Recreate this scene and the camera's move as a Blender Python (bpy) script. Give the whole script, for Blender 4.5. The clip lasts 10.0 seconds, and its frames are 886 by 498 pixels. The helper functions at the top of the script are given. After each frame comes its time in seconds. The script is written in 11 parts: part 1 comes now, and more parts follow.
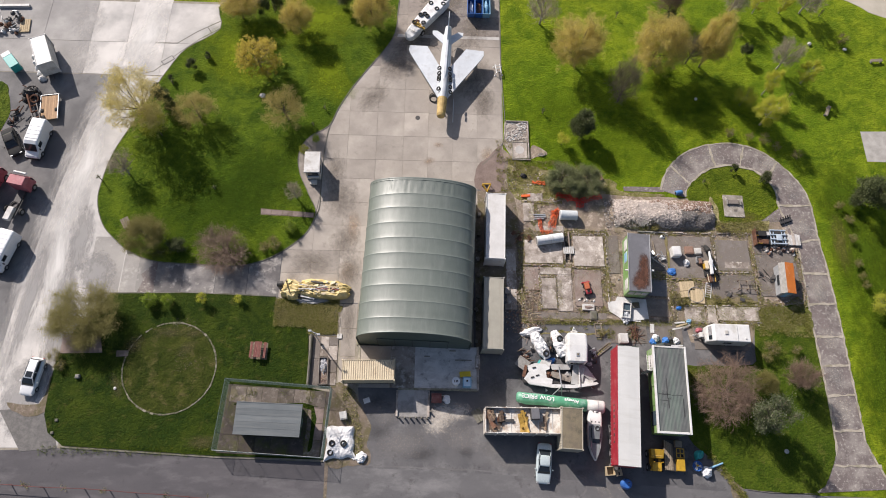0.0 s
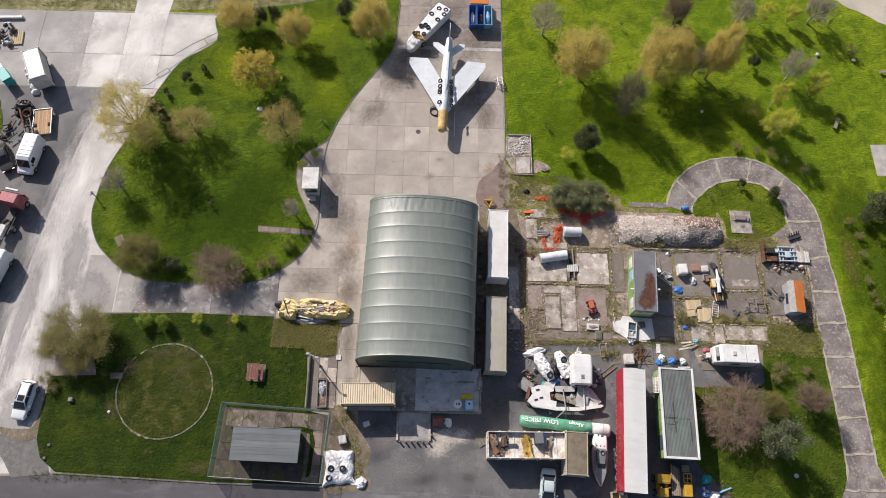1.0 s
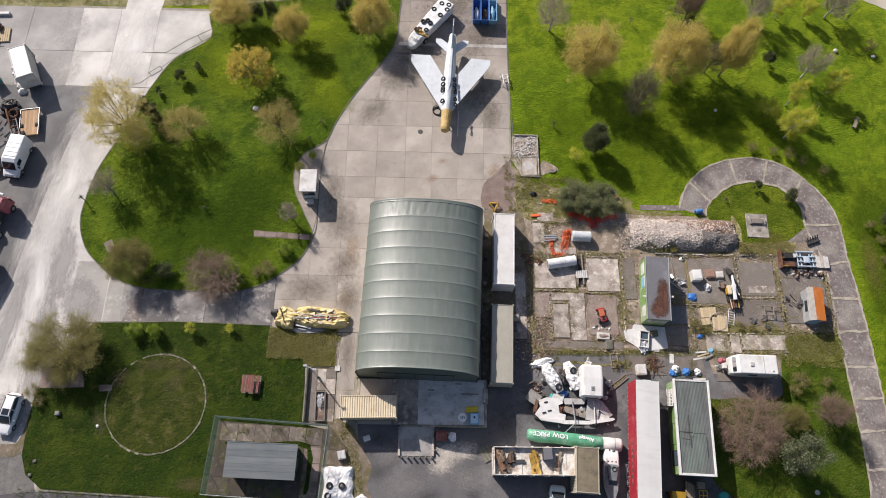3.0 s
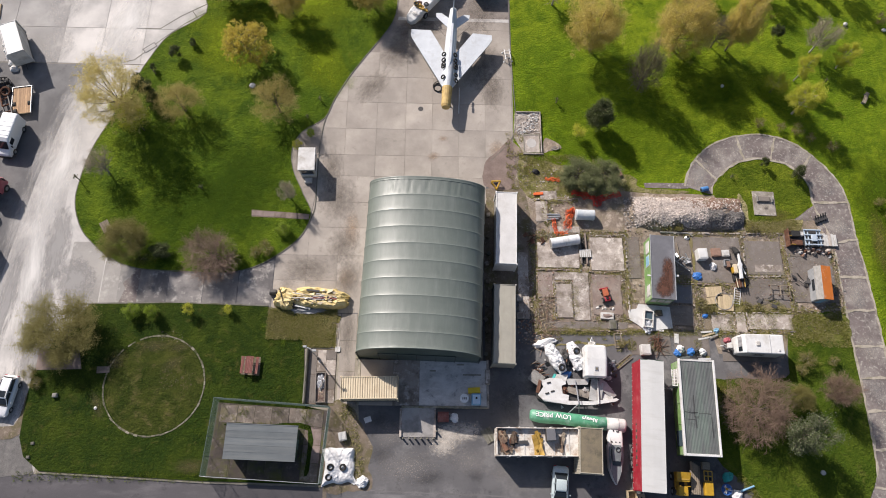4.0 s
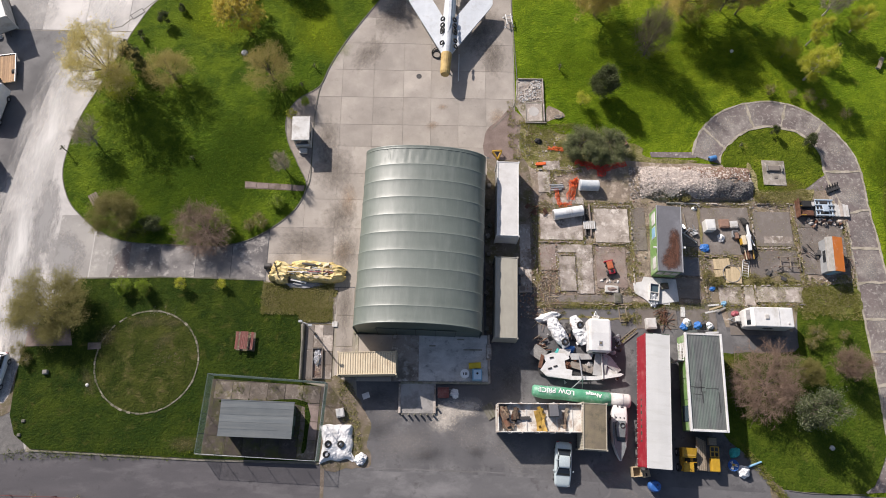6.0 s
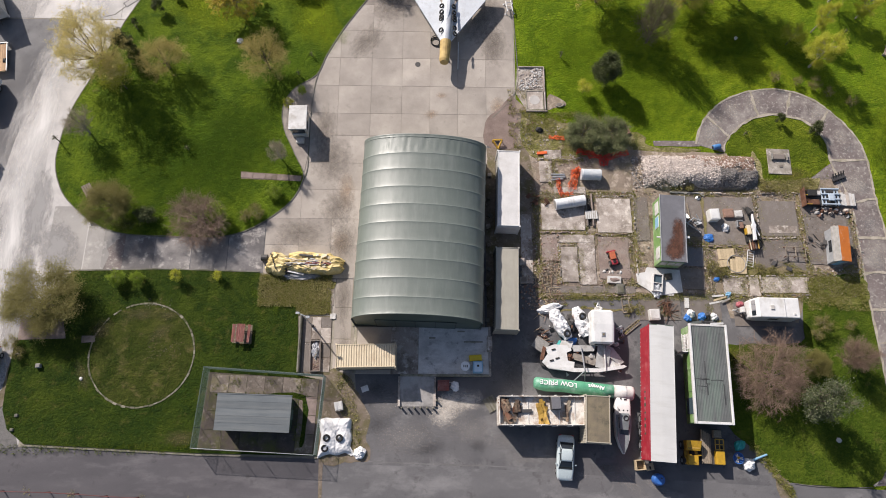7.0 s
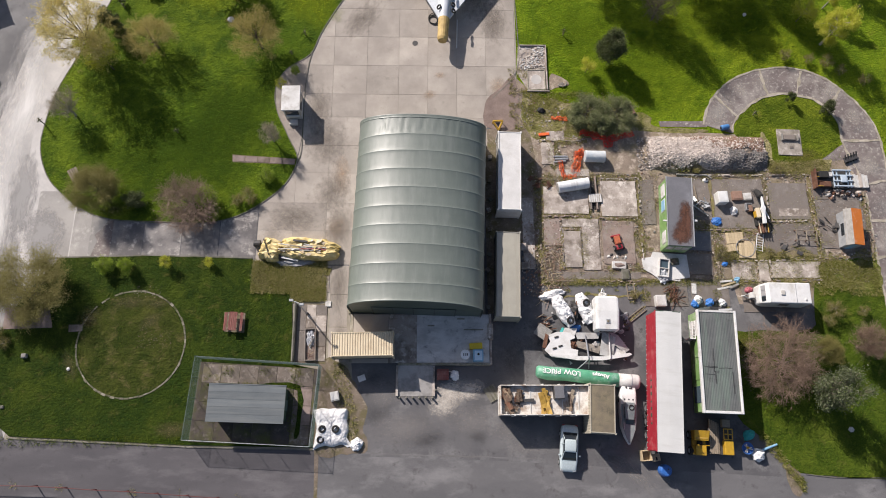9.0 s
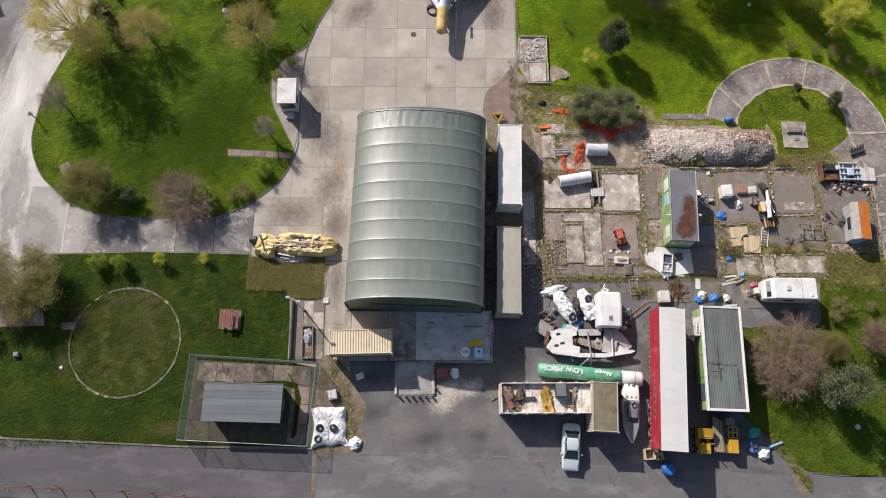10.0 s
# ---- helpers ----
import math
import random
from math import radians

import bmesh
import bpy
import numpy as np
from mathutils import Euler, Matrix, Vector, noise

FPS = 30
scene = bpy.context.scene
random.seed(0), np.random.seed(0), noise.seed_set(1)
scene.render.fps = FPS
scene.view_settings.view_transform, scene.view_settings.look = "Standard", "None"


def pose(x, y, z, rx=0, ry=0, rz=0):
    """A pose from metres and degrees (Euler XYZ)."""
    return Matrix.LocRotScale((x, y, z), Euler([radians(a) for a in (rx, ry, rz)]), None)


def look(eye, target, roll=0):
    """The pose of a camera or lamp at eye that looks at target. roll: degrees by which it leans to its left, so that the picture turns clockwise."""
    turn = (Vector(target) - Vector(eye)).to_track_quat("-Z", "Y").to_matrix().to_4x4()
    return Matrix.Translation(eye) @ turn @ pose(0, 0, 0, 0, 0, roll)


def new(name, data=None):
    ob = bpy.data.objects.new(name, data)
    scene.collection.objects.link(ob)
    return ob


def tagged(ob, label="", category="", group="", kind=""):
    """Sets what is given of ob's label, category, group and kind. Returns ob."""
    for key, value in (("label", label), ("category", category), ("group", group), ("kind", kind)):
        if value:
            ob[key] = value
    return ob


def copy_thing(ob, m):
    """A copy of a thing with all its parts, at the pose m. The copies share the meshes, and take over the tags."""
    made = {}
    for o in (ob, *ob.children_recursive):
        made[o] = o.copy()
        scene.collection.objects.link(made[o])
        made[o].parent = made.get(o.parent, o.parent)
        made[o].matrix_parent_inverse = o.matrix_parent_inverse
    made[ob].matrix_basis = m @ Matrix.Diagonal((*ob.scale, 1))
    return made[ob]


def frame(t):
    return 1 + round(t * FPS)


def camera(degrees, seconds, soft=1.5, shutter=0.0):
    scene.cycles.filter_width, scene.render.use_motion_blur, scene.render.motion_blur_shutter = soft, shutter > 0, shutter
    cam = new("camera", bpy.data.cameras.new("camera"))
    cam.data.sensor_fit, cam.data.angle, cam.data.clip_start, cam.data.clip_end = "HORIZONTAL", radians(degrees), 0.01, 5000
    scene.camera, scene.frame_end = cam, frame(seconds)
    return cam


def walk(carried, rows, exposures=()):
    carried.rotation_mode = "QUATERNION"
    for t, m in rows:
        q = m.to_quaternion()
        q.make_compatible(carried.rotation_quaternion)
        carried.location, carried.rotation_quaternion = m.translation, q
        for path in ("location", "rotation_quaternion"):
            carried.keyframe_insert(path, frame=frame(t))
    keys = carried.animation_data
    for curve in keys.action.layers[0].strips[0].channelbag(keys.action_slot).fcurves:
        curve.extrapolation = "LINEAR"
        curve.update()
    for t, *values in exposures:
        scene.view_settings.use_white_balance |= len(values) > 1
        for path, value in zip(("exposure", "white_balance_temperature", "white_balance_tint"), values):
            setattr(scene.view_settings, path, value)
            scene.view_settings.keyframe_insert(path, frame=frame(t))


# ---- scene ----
cam = camera(67.6, 10.0, soft=1.0)
PATH = [
    (0, (10.029, -18.549, 79.111), (10.083, -17.832, 77.245), 5.3),
    (0.5, (10.022, -17.046, 78.771), (10.074, -16.33, 76.904), 5.2),
    (1, (9.954, -15.641, 78.295), (10.006, -14.928, 76.428), 5.1),
    (1.5, (9.869, -14.391, 77.704), (9.919, -13.681, 75.835), 4.9),
    (2, (9.84, -13.619, 77.068), (9.889, -12.905, 75.2), 4.9),
    (3.5, (9.798, -13.512, 74.61), (9.844, -12.823, 72.732), 4.6),
    (4, (9.825, -13.481, 74.009), (9.87, -12.823, 72.121), 4.6),
    (4.5, (9.879, -13.409, 73.425), (9.924, -12.775, 71.529), 4.7),
    (5, (9.975, -13.326, 72.854), (10.019, -12.708, 70.953), 4.5),
    (5.5, (10.039, -13.292, 72.302), (10.081, -12.688, 70.396), 4.5),
    (7, (10.071, -13.518, 70.289), (10.115, -12.936, 68.376), 4.6),
    (7.5, (10.08, -13.462, 69.692), (10.124, -12.887, 67.777), 4.7),
    (8, (10.158, -13.412, 69.098), (10.202, -12.845, 67.18), 4.6),
    (8.5, (10.218, -13.382, 68.501), (10.261, -12.823, 66.581), 4.6),
    (9, (10.286, -13.306, 67.848), (10.329, -12.754, 65.926), 4.5),
    (9.5, (10.316, -13.11, 67.217), (10.359, -12.566, 65.292), 4.5),
    (10, (10.342, -12.798, 66.683), (10.386, -12.264, 64.756), 4.6),
]
walk(cam, [(t, look(eye, target, roll)) for t, eye, target, roll in PATH], [(0, 0.34, 6500, 15)])

from mathutils import geometry

# ---- world and sun ----
SUN_EL, SUN_AZ = 34.0, 129.5          # height over the horizon; bearing of the sun, counted from +x towards +y
wd = bpy.data.worlds.new("sky")
scene.world = wd
wd.use_nodes = True
sky = wd.node_tree.nodes.new("ShaderNodeTexSky")
sky.sky_type, sky.sun_disc = "NISHITA", False
sky.sun_elevation, sky.sun_rotation = radians(SUN_EL), radians(90 - SUN_AZ)
sky.air_density, sky.dust_density = 1.0, 2.0
wd.node_tree.links.new(sky.outputs[0], wd.node_tree.nodes["Background"].inputs[0])
wd.node_tree.nodes["Background"].inputs[1].default_value = 0.08
sun = new("sun", bpy.data.lights.new("sun", "SUN"))
sun.data.energy, sun.data.angle, sun.data.color = 5.0, radians(0.6), (1.0, 0.945, 0.86)
_d = Vector((math.cos(radians(SUN_EL)) * math.cos(radians(SUN_AZ)), math.cos(radians(SUN_EL)) * math.sin(radians(SUN_AZ)), math.sin(radians(SUN_EL))))
sun.matrix_world = look(_d * 200, (0, 0, 0))


# ---- materials ----
def surf(name, a, b=None, s1=1.2, s2=18.0, fine=0.25, rough=0.8, bump=0.3, dist=0.02, metal=0.0, stain=None, ss=0.5, st=0.55, soft=0.12,
         second=None, s3=3.0, st3=0.6, rand=0.0, aniso=None, spec=0.5, streak=None, gst=None):
    """A procedural surface: two tones at one scale, up to two kinds of stain, grain and fine relief."""
    m = bpy.data.materials.new(name)
    m.use_nodes = True
    n, l = m.node_tree.nodes, m.node_tree.links
    p = n["Principled BSDF"]
    tc, oi = n.new("ShaderNodeTexCoord"), n.new("ShaderNodeObjectInfo")
    ad = n.new("ShaderNodeVectorMath")
    ad.operation = "MULTIPLY_ADD"
    l.new(oi.outputs["Random"], ad.inputs[0])
    ad.inputs[1].default_value = (37.0, 53.0, 11.0)
    l.new(tc.outputs["Object"], ad.inputs[2])
    co = ad.outputs[0]

    def nz(scale, detail=6.0, r=0.6, stretch=None):
        t = n.new("ShaderNodeTexNoise")
        t.inputs["Scale"].default_value, t.inputs["Detail"].default_value, t.inputs["Roughness"].default_value = scale, detail, r
        if stretch:
            mp = n.new("ShaderNodeMapping")
            mp.inputs["Scale"].default_value = stretch
            l.new(co, mp.inputs[0])
            l.new(mp.outputs[0], t.inputs["Vector"])
        else:
            l.new(co, t.inputs["Vector"])
        return t.outputs[0]

    def ramp(v, lo, hi):
        r = n.new("ShaderNodeMapRange")
        r.inputs[1].default_value, r.inputs[2].default_value = lo, hi
        l.new(v, r.inputs[0])
        return r.outputs[0]

    def mix(f, c0, c1, mode="MIX"):
        x = n.new("ShaderNodeMix")
        x.data_type, x.blend_type = "RGBA", mode
        for sock, v in ((x.inputs[0], f), (x.inputs[6], c0), (x.inputs[7], c1)):
            if isinstance(v, (int, float)):
                sock.default_value = v
            elif isinstance(v, tuple):
                sock.default_value = (*v, 1.0)
            else:
                l.new(v, sock)
        return x.outputs[2]

    b = b or tuple(c * 0.8 for c in a)
    col = mix(ramp(nz(s1, stretch=aniso), 0.35, 0.65), a, b)
    if stain:
        col = mix(ramp(nz(ss, 7.0, 0.65, stretch=streak), st - soft, st + soft), col, stain)
    if second:
        col = mix(ramp(nz(s3, 8.0, 0.7), st3 - 0.06, st3 + 0.06), col, second)
    grain = nz(s2, 8.0, 0.7, gst)
    g = n.new("ShaderNodeMapRange")
    g.inputs[1].default_value, g.inputs[2].default_value = 0.25, 0.75
    g.inputs[3].default_value, g.inputs[4].default_value = 1 - fine, 1 + fine
    l.new(grain, g.inputs[0])
    cb = n.new("ShaderNodeCombineColor")
    for i in range(3):
        l.new(g.outputs[0], cb.inputs[i])
    col = mix(1.0, col, cb.outputs[0], "MULTIPLY")
    if rand:
        q = n.new("ShaderNodeMapRange")
        q.inputs[3].default_value, q.inputs[4].default_value = 1 - rand, 1 + rand
        l.new(oi.outputs["Random"], q.inputs[0])
        cc = n.new("ShaderNodeCombineColor")
        for i in range(3):
            l.new(q.outputs[0], cc.inputs[i])
        col = mix(1.0, col, cc.outputs[0], "MULTIPLY")
    l.new(col, p.inputs["Base Color"])
    rr = n.new("ShaderNodeMapRange")
    rr.inputs[3].default_value, rr.inputs[4].default_value = max(rough - 0.12, 0.03), min(rough + 0.12, 1.0)
    l.new(grain, rr.inputs[0])
    l.new(rr.outputs[0], p.inputs["Roughness"])
    p.inputs["Metallic"].default_value, p.inputs["Specular IOR Level"].default_value = metal, spec
    if bump:
        bp = n.new("ShaderNodeBump")
        bp.inputs["Strength"].default_value, bp.inputs["Distance"].default_value = bump, dist
        l.new(grain, bp.inputs["Height"])
        l.new(bp.outputs[0], p.inputs["Normal"])
    return m


def leafy(name, cols, rough=0.6, glow=0.25):
    """Leaves or twigs: each island takes its own tone; a part of the light passes through."""
    m = bpy.data.materials.new(name)
    m.use_nodes = True
    n, l = m.node_tree.nodes, m.node_tree.links
    p = n["Principled BSDF"]
    geo, r = n.new("ShaderNodeNewGeometry"), n.new("ShaderNodeValToRGB")
    e = r.color_ramp.elements
    while len(e) < len(cols):
        e.new(0.5)
    for i, c in enumerate(cols):
        e[i].position, e[i].color = i / (len(cols) - 1), (*c, 1)
    l.new(geo.outputs["Random Per Island"], r.inputs[0])
    l.new(r.outputs[0], p.inputs["Base Color"])
    p.inputs["Roughness"].default_value, p.inputs["Specular IOR Level"].default_value = rough, 0.25
    if glow:
        tr, mx = n.new("ShaderNodeBsdfTranslucent"), n.new("ShaderNodeMixShader")
        l.new(r.outputs[0], tr.inputs[0])
        mx.inputs[0].default_value = glow
        l.new(p.outputs[0], mx.inputs[1])
        l.new(tr.outputs[0], mx.inputs[2])
        l.new(mx.outputs[0], n["Material Output"].inputs[0])
    return m


def patch_mat(name, col, strength=0.8, scale=1.5, lo=0.95, relief=False):
    """A stain that thins out towards its ragged rim."""
    m = bpy.data.materials.new(name)
    m.use_nodes = True
    n, l = m.node_tree.nodes, m.node_tree.links
    p = n["Principled BSDF"]
    p.inputs["Base Color"].default_value, p.inputs["Roughness"].default_value = (*col, 1), 0.9
    tc, ln, nz, mr, ml, tr, mx = (n.new("ShaderNode" + k) for k in ("TexCoord", "VectorMath", "TexNoise", "MapRange", "Math", "BsdfTransparent", "MixShader"))
    ln.operation, ml.operation = "LENGTH", "MULTIPLY_ADD"
    l.new(tc.outputs["Object"], ln.inputs[0])
    l.new(tc.outputs["Object"], nz.inputs["Vector"])
    nz.inputs["Scale"].default_value, nz.inputs["Detail"].default_value, nz.inputs["Roughness"].default_value = scale, 8.0, 0.7
    l.new(nz.outputs[0], ml.inputs[0])
    ml.inputs[1].default_value = 1.9
    l.new(ln.outputs["Value"], ml.inputs[2])
    mr.inputs[1].default_value, mr.inputs[2].default_value, mr.inputs[3].default_value, mr.inputs[4].default_value = lo, 1.85, strength, 0.0
    l.new(ml.outputs[0], mr.inputs[0])
    l.new(mr.outputs[0], mx.inputs[0])
    l.new(tr.outputs[0], mx.inputs[1])
    l.new(p.outputs[0], mx.inputs[2])
    l.new(mx.outputs[0], n["Material Output"].inputs[0])
    if relief:
        geo, g, bp, cr = (n.new("ShaderNode" + k) for k in ("NewGeometry", "TexNoise", "Bump", "MixRGB"))
        l.new(geo.outputs["Position"], g.inputs["Vector"])
        g.inputs["Scale"].default_value, g.inputs["Detail"].default_value, g.inputs["Roughness"].default_value = 3.6, 8.0, 0.7
        bp.inputs["Strength"].default_value, bp.inputs["Distance"].default_value = 0.95, 0.28
        l.new(g.outputs[0], bp.inputs["Height"])
        l.new(bp.outputs[0], p.inputs["Normal"])
        cr.inputs[1].default_value, cr.inputs[2].default_value = (*(c * 0.6 for c in col), 1), (*(c * 1.4 for c in col), 1)
        l.new(g.outputs[0], cr.inputs[0])
        l.new(cr.outputs[0], p.inputs["Base Color"])
        p.inputs["Specular IOR Level"].default_value = 0.1
    return m


def glassy(name, tint=(0.02, 0.025, 0.03)):
    m = bpy.data.materials.new(name)
    m.use_nodes = True
    p = m.node_tree.nodes["Principled BSDF"]
    p.inputs["Base Color"].default_value, p.inputs["Roughness"].default_value = (*tint, 1), 0.06
    p.inputs["Specular IOR Level"].default_value = 0.6
    return m


def turf(name, dark, mid, light, dry, dry_at=0.62, clump=2.4, wide=0.07, relief=0.22):
    """Grass: wide drifts, blotches of a stride, clumps of a hand, dry spots, and blades as fine relief."""
    m = bpy.data.materials.new(name)
    m.use_nodes = True
    n, l = m.node_tree.nodes, m.node_tree.links
    p = n["Principled BSDF"]
    geo = n.new("ShaderNodeNewGeometry")

    def nz(scale, detail, rough=0.6, warp=0.0):
        t = n.new("ShaderNodeTexNoise")
        t.inputs["Scale"].default_value, t.inputs["Detail"].default_value, t.inputs["Roughness"].default_value, t.inputs["Distortion"].default_value = scale, detail, rough, warp
        l.new(geo.outputs["Position"], t.inputs["Vector"])
        return t.outputs[0]

    def ramp(v, lo, hi, a=0.0, b=1.0):
        r = n.new("ShaderNodeMapRange")
        for i, q in enumerate((lo, hi, a, b)):
            r.inputs[i + 1].default_value = q
        l.new(v, r.inputs[0])
        return r.outputs[0]

    def mix(f, c0, c1, mode="MIX"):
        x = n.new("ShaderNodeMix")
        x.data_type, x.blend_type = "RGBA", mode
        for sock, v in ((x.inputs[0], f), (x.inputs[6], c0), (x.inputs[7], c1)):
            if isinstance(v, float):
                sock.default_value = v
            elif isinstance(v, tuple):
                sock.default_value = (*v, 1.0)
            else:
                l.new(v, sock)
        return x.outputs[2]

    fine, lumps = nz(11.0, 5.0, 0.7), nz(clump, 6.0, 0.62, 0.4)
    col = mix(ramp(nz(wide, 4.0), 0.38, 0.62), mid, light)
    col = mix(ramp(nz(0.42, 5.0, 0.6, 0.6), 0.40, 0.66), col, dark)
    col = mix(ramp(lumps, 0.50, 0.74, 0.0, 0.75), col, dark)
    col = mix(ramp(lumps, 0.44, 0.26, 0.0, 0.6), col, light)
    col = mix(ramp(nz(0.8, 7.0, 0.7, 0.5), dry_at, dry_at + 0.14, 0.0, 0.8), col, dry)
    tuft = nz(5.2, 2.5, 0.55, 0.3)
    col = mix(ramp(tuft, 0.54, 0.74, 0.0, 0.55), col, dark)
    col = mix(ramp(tuft, 0.46, 0.28, 0.0, 0.55), col, light)
    g = ramp(fine, 0.28, 0.72, 0.55, 1.45)
    cb = n.new("ShaderNodeCombineColor")
    for i in range(3):
        l.new(g, cb.inputs[i])
    l.new(mix(1.0, col, cb.outputs[0], "MULTIPLY"), p.inputs["Base Color"])
    p.inputs["Roughness"].default_value, p.inputs["Specular IOR Level"].default_value = 0.9, 0.12
    sm = n.new("ShaderNodeMath")
    sm.operation = "MULTIPLY_ADD"
    l.new(fine, sm.inputs[0])
    sm.inputs[1].default_value = 0.45
    sm2 = n.new("ShaderNodeMath")
    sm2.operation = "MULTIPLY_ADD"
    l.new(tuft, sm2.inputs[0])
    sm2.inputs[1].default_value = -0.85
    l.new(lumps, sm2.inputs[2])
    l.new(sm2.outputs[0], sm.inputs[2])
    bp = n.new("ShaderNodeBump")
    bp.inputs["Strength"].default_value, bp.inputs["Distance"].default_value = 0.9, relief
    l.new(sm.outputs[0], bp.inputs["Height"])
    l.new(bp.outputs[0], p.inputs["Normal"])
    return m


GRASS = turf("grass", (0.039, 0.078, 0.004), (0.068, 0.120, 0.005), (0.130, 0.184, 0.010), (0.168, 0.174, 0.022), 0.61, 1.8, 0.07, 0.30)
GRASSD = turf("worn_grass", (0.0138, 0.0318, 0.003), (0.0232, 0.0462, 0.004), (0.050, 0.0725, 0.007), (0.086, 0.082, 0.020), 0.56, 1.7, 0.16, 0.28)
GRASSE = turf("shady_grass", (0.033, 0.064, 0.004), (0.056, 0.096, 0.006), (0.104, 0.139, 0.013), (0.145, 0.136, 0.032), 0.57, 1.8, 0.14, 0.3)
MEADOW = turf("meadow_grass", (0.084, 0.150, 0.005), (0.154, 0.242, 0.008), (0.262, 0.326, 0.015), (0.28, 0.29, 0.034), 0.60, 1.5, 0.045, 0.46)
DRYGRASS = turf("dry_grass", (0.105, 0.108, 0.026), (0.205, 0.186, 0.062), (0.33, 0.287, 0.13), (0.42, 0.36, 0.22), 0.53, 1.7, 0.25, 0.35)
SCRUB = turf("scrub", (0.13, 0.135, 0.045), (0.30, 0.275, 0.125), (0.40, 0.365, 0.21), (0.50, 0.455, 0.33), 0.54, 1.3, 0.09, 0.3)
CONCRETE = surf("concrete", (0.440, 0.396, 0.348), (0.360, 0.320, 0.280), 0.35, 22.0, 0.18, 0.85, 0.25, 0.01, stain=(0.25, 0.222, 0.196), ss=0.20, st=0.535, soft=0.20, second=(0.255, 0.228, 0.20), s3=1.1, st3=0.66, rand=0.08, spec=0.3)
PALE = surf("pale_concrete", (0.62, 0.592, 0.56), (0.50, 0.477, 0.452), 0.22, 20.0, 0.12, 0.85, 0.2, 0.01, stain=(0.26, 0.25, 0.243), ss=0.16, st=0.58, soft=0.16, second=(0.56, 0.53, 0.50), s3=0.9, st3=0.66, rand=0.05, spec=0.3)
OLDAPRON = surf("brown_old_concrete", (0.255, 0.222, 0.198), (0.190, 0.164, 0.146), 0.35, 22.0, 0.22, 0.85, 0.3, 0.01, stain=(0.36, 0.322, 0.28), ss=0.22, st=0.55, soft=0.14, second=(0.135, 0.116, 0.106), s3=0.8, st3=0.62, rand=0.10, spec=0.3)
TARMAC = surf("tarmac", (0.136, 0.132, 0.135), (0.104, 0.102, 0.106), 0.3, 26.0, 0.24, 0.85, 0.3, 0.01, aniso=(0.5, 1.2, 1.0), stain=(0.198, 0.193, 0.194), ss=0.4, st=0.60, soft=0.10, streak=(0.6, 1.2, 1.0), second=(0.086, 0.082, 0.083), s3=0.8, st3=0.63, spec=0.35)
YARD = surf("yard_tarmac", (0.131, 0.127, 0.130), (0.090, 0.088, 0.092), 0.3, 24.0, 0.26, 0.82, 0.3, 0.01, stain=(0.208, 0.203, 0.202), ss=0.45, st=0.60, soft=0.09, second=(0.062, 0.060, 0.062), s3=0.9, st3=0.61, spec=0.35)
PARKING = surf("parking_tarmac", (0.140, 0.136, 0.136), (0.098, 0.096, 0.098), 0.2, 24.0, 0.18, 0.85, 0.3, 0.01, stain=(0.23, 0.225, 0.222), ss=0.16, st=0.60, soft=0.14, second=(0.085, 0.083, 0.086), s3=0.5, st3=0.66, spec=0.3)
RUIN = surf("ruin_soil", (0.285, 0.228, 0.178), (0.195, 0.156, 0.124), 0.6, 14.0, 0.45, 0.92, 0.8, 0.06, stain=(0.225, 0.190, 0.110), ss=0.55, st=0.60, second=(0.42, 0.352, 0.288), s3=1.5, st3=0.57, spec=0.2)
PAD = surf("old_pad", (0.43, 0.378, 0.336), (0.315, 0.274, 0.242), 0.5, 20.0, 0.30, 0.88, 0.5, 0.02, stain=(0.19, 0.158, 0.132), ss=0.55, st=0.535, soft=0.08, second=(0.54, 0.492, 0.442), s3=1.4, st3=0.575, rand=0.14, spec=0.25)
RING = surf("ring_tarmac", (0.180, 0.150, 0.142), (0.130, 0.109, 0.105), 0.45, 22.0, 0.30, 0.88, 0.35, 0.01, stain=(0.275, 0.248, 0.226), ss=0.5, st=0.56, soft=0.09, second=(0.40, 0.372, 0.335), s3=2.8, st3=0.60, rand=0.1, spec=0.3)
DRIVEEND = surf("bleached_drive_concrete", (0.375, 0.355, 0.332), (0.30, 0.285, 0.268), 0.25, 20.0, 0.16, 0.85, 0.2, 0.01, stain=(0.24, 0.228, 0.216), ss=0.22, st=0.57, soft=0.14, second=(0.46, 0.435, 0.405), s3=0.6, st3=0.62, rand=0.05, spec=0.3)
DRIVE = surf("drive_concrete", (0.258, 0.241, 0.230), (0.185, 0.173, 0.168), 0.5, 20.0, 0.25, 0.85, 0.3, 0.01, stain=(0.125, 0.117, 0.117), ss=0.28, st=0.545, soft=0.08, second=(0.43, 0.402, 0.37), s3=0.8, st3=0.60, rand=0.1, spec=0.3)
EDGING = surf("concrete_edging", (0.36, 0.33, 0.275), (0.25, 0.23, 0.185), 2.5, 25.0, 0.3, 0.9, 0.4, 0.02, stain=(0.15, 0.15, 0.09), ss=1.6, st=0.55, rand=0.12, spec=0.25)
KERB = surf("kerb_concrete", (0.22, 0.205, 0.18), (0.13, 0.126, 0.108), 1.5, 25.0, 0.3, 0.9, 0.4, 0.02, stain=(0.10, 0.10, 0.06), ss=0.6, st=0.56, rand=0.15, spec=0.25)
SOIL = surf("soil", (0.250, 0.192, 0.168), (0.175, 0.132, 0.116), 0.8, 16.0, 0.4, 0.95, 0.8, 0.05, stain=(0.20, 0.155, 0.13), ss=1.2, st=0.6, spec=0.15)
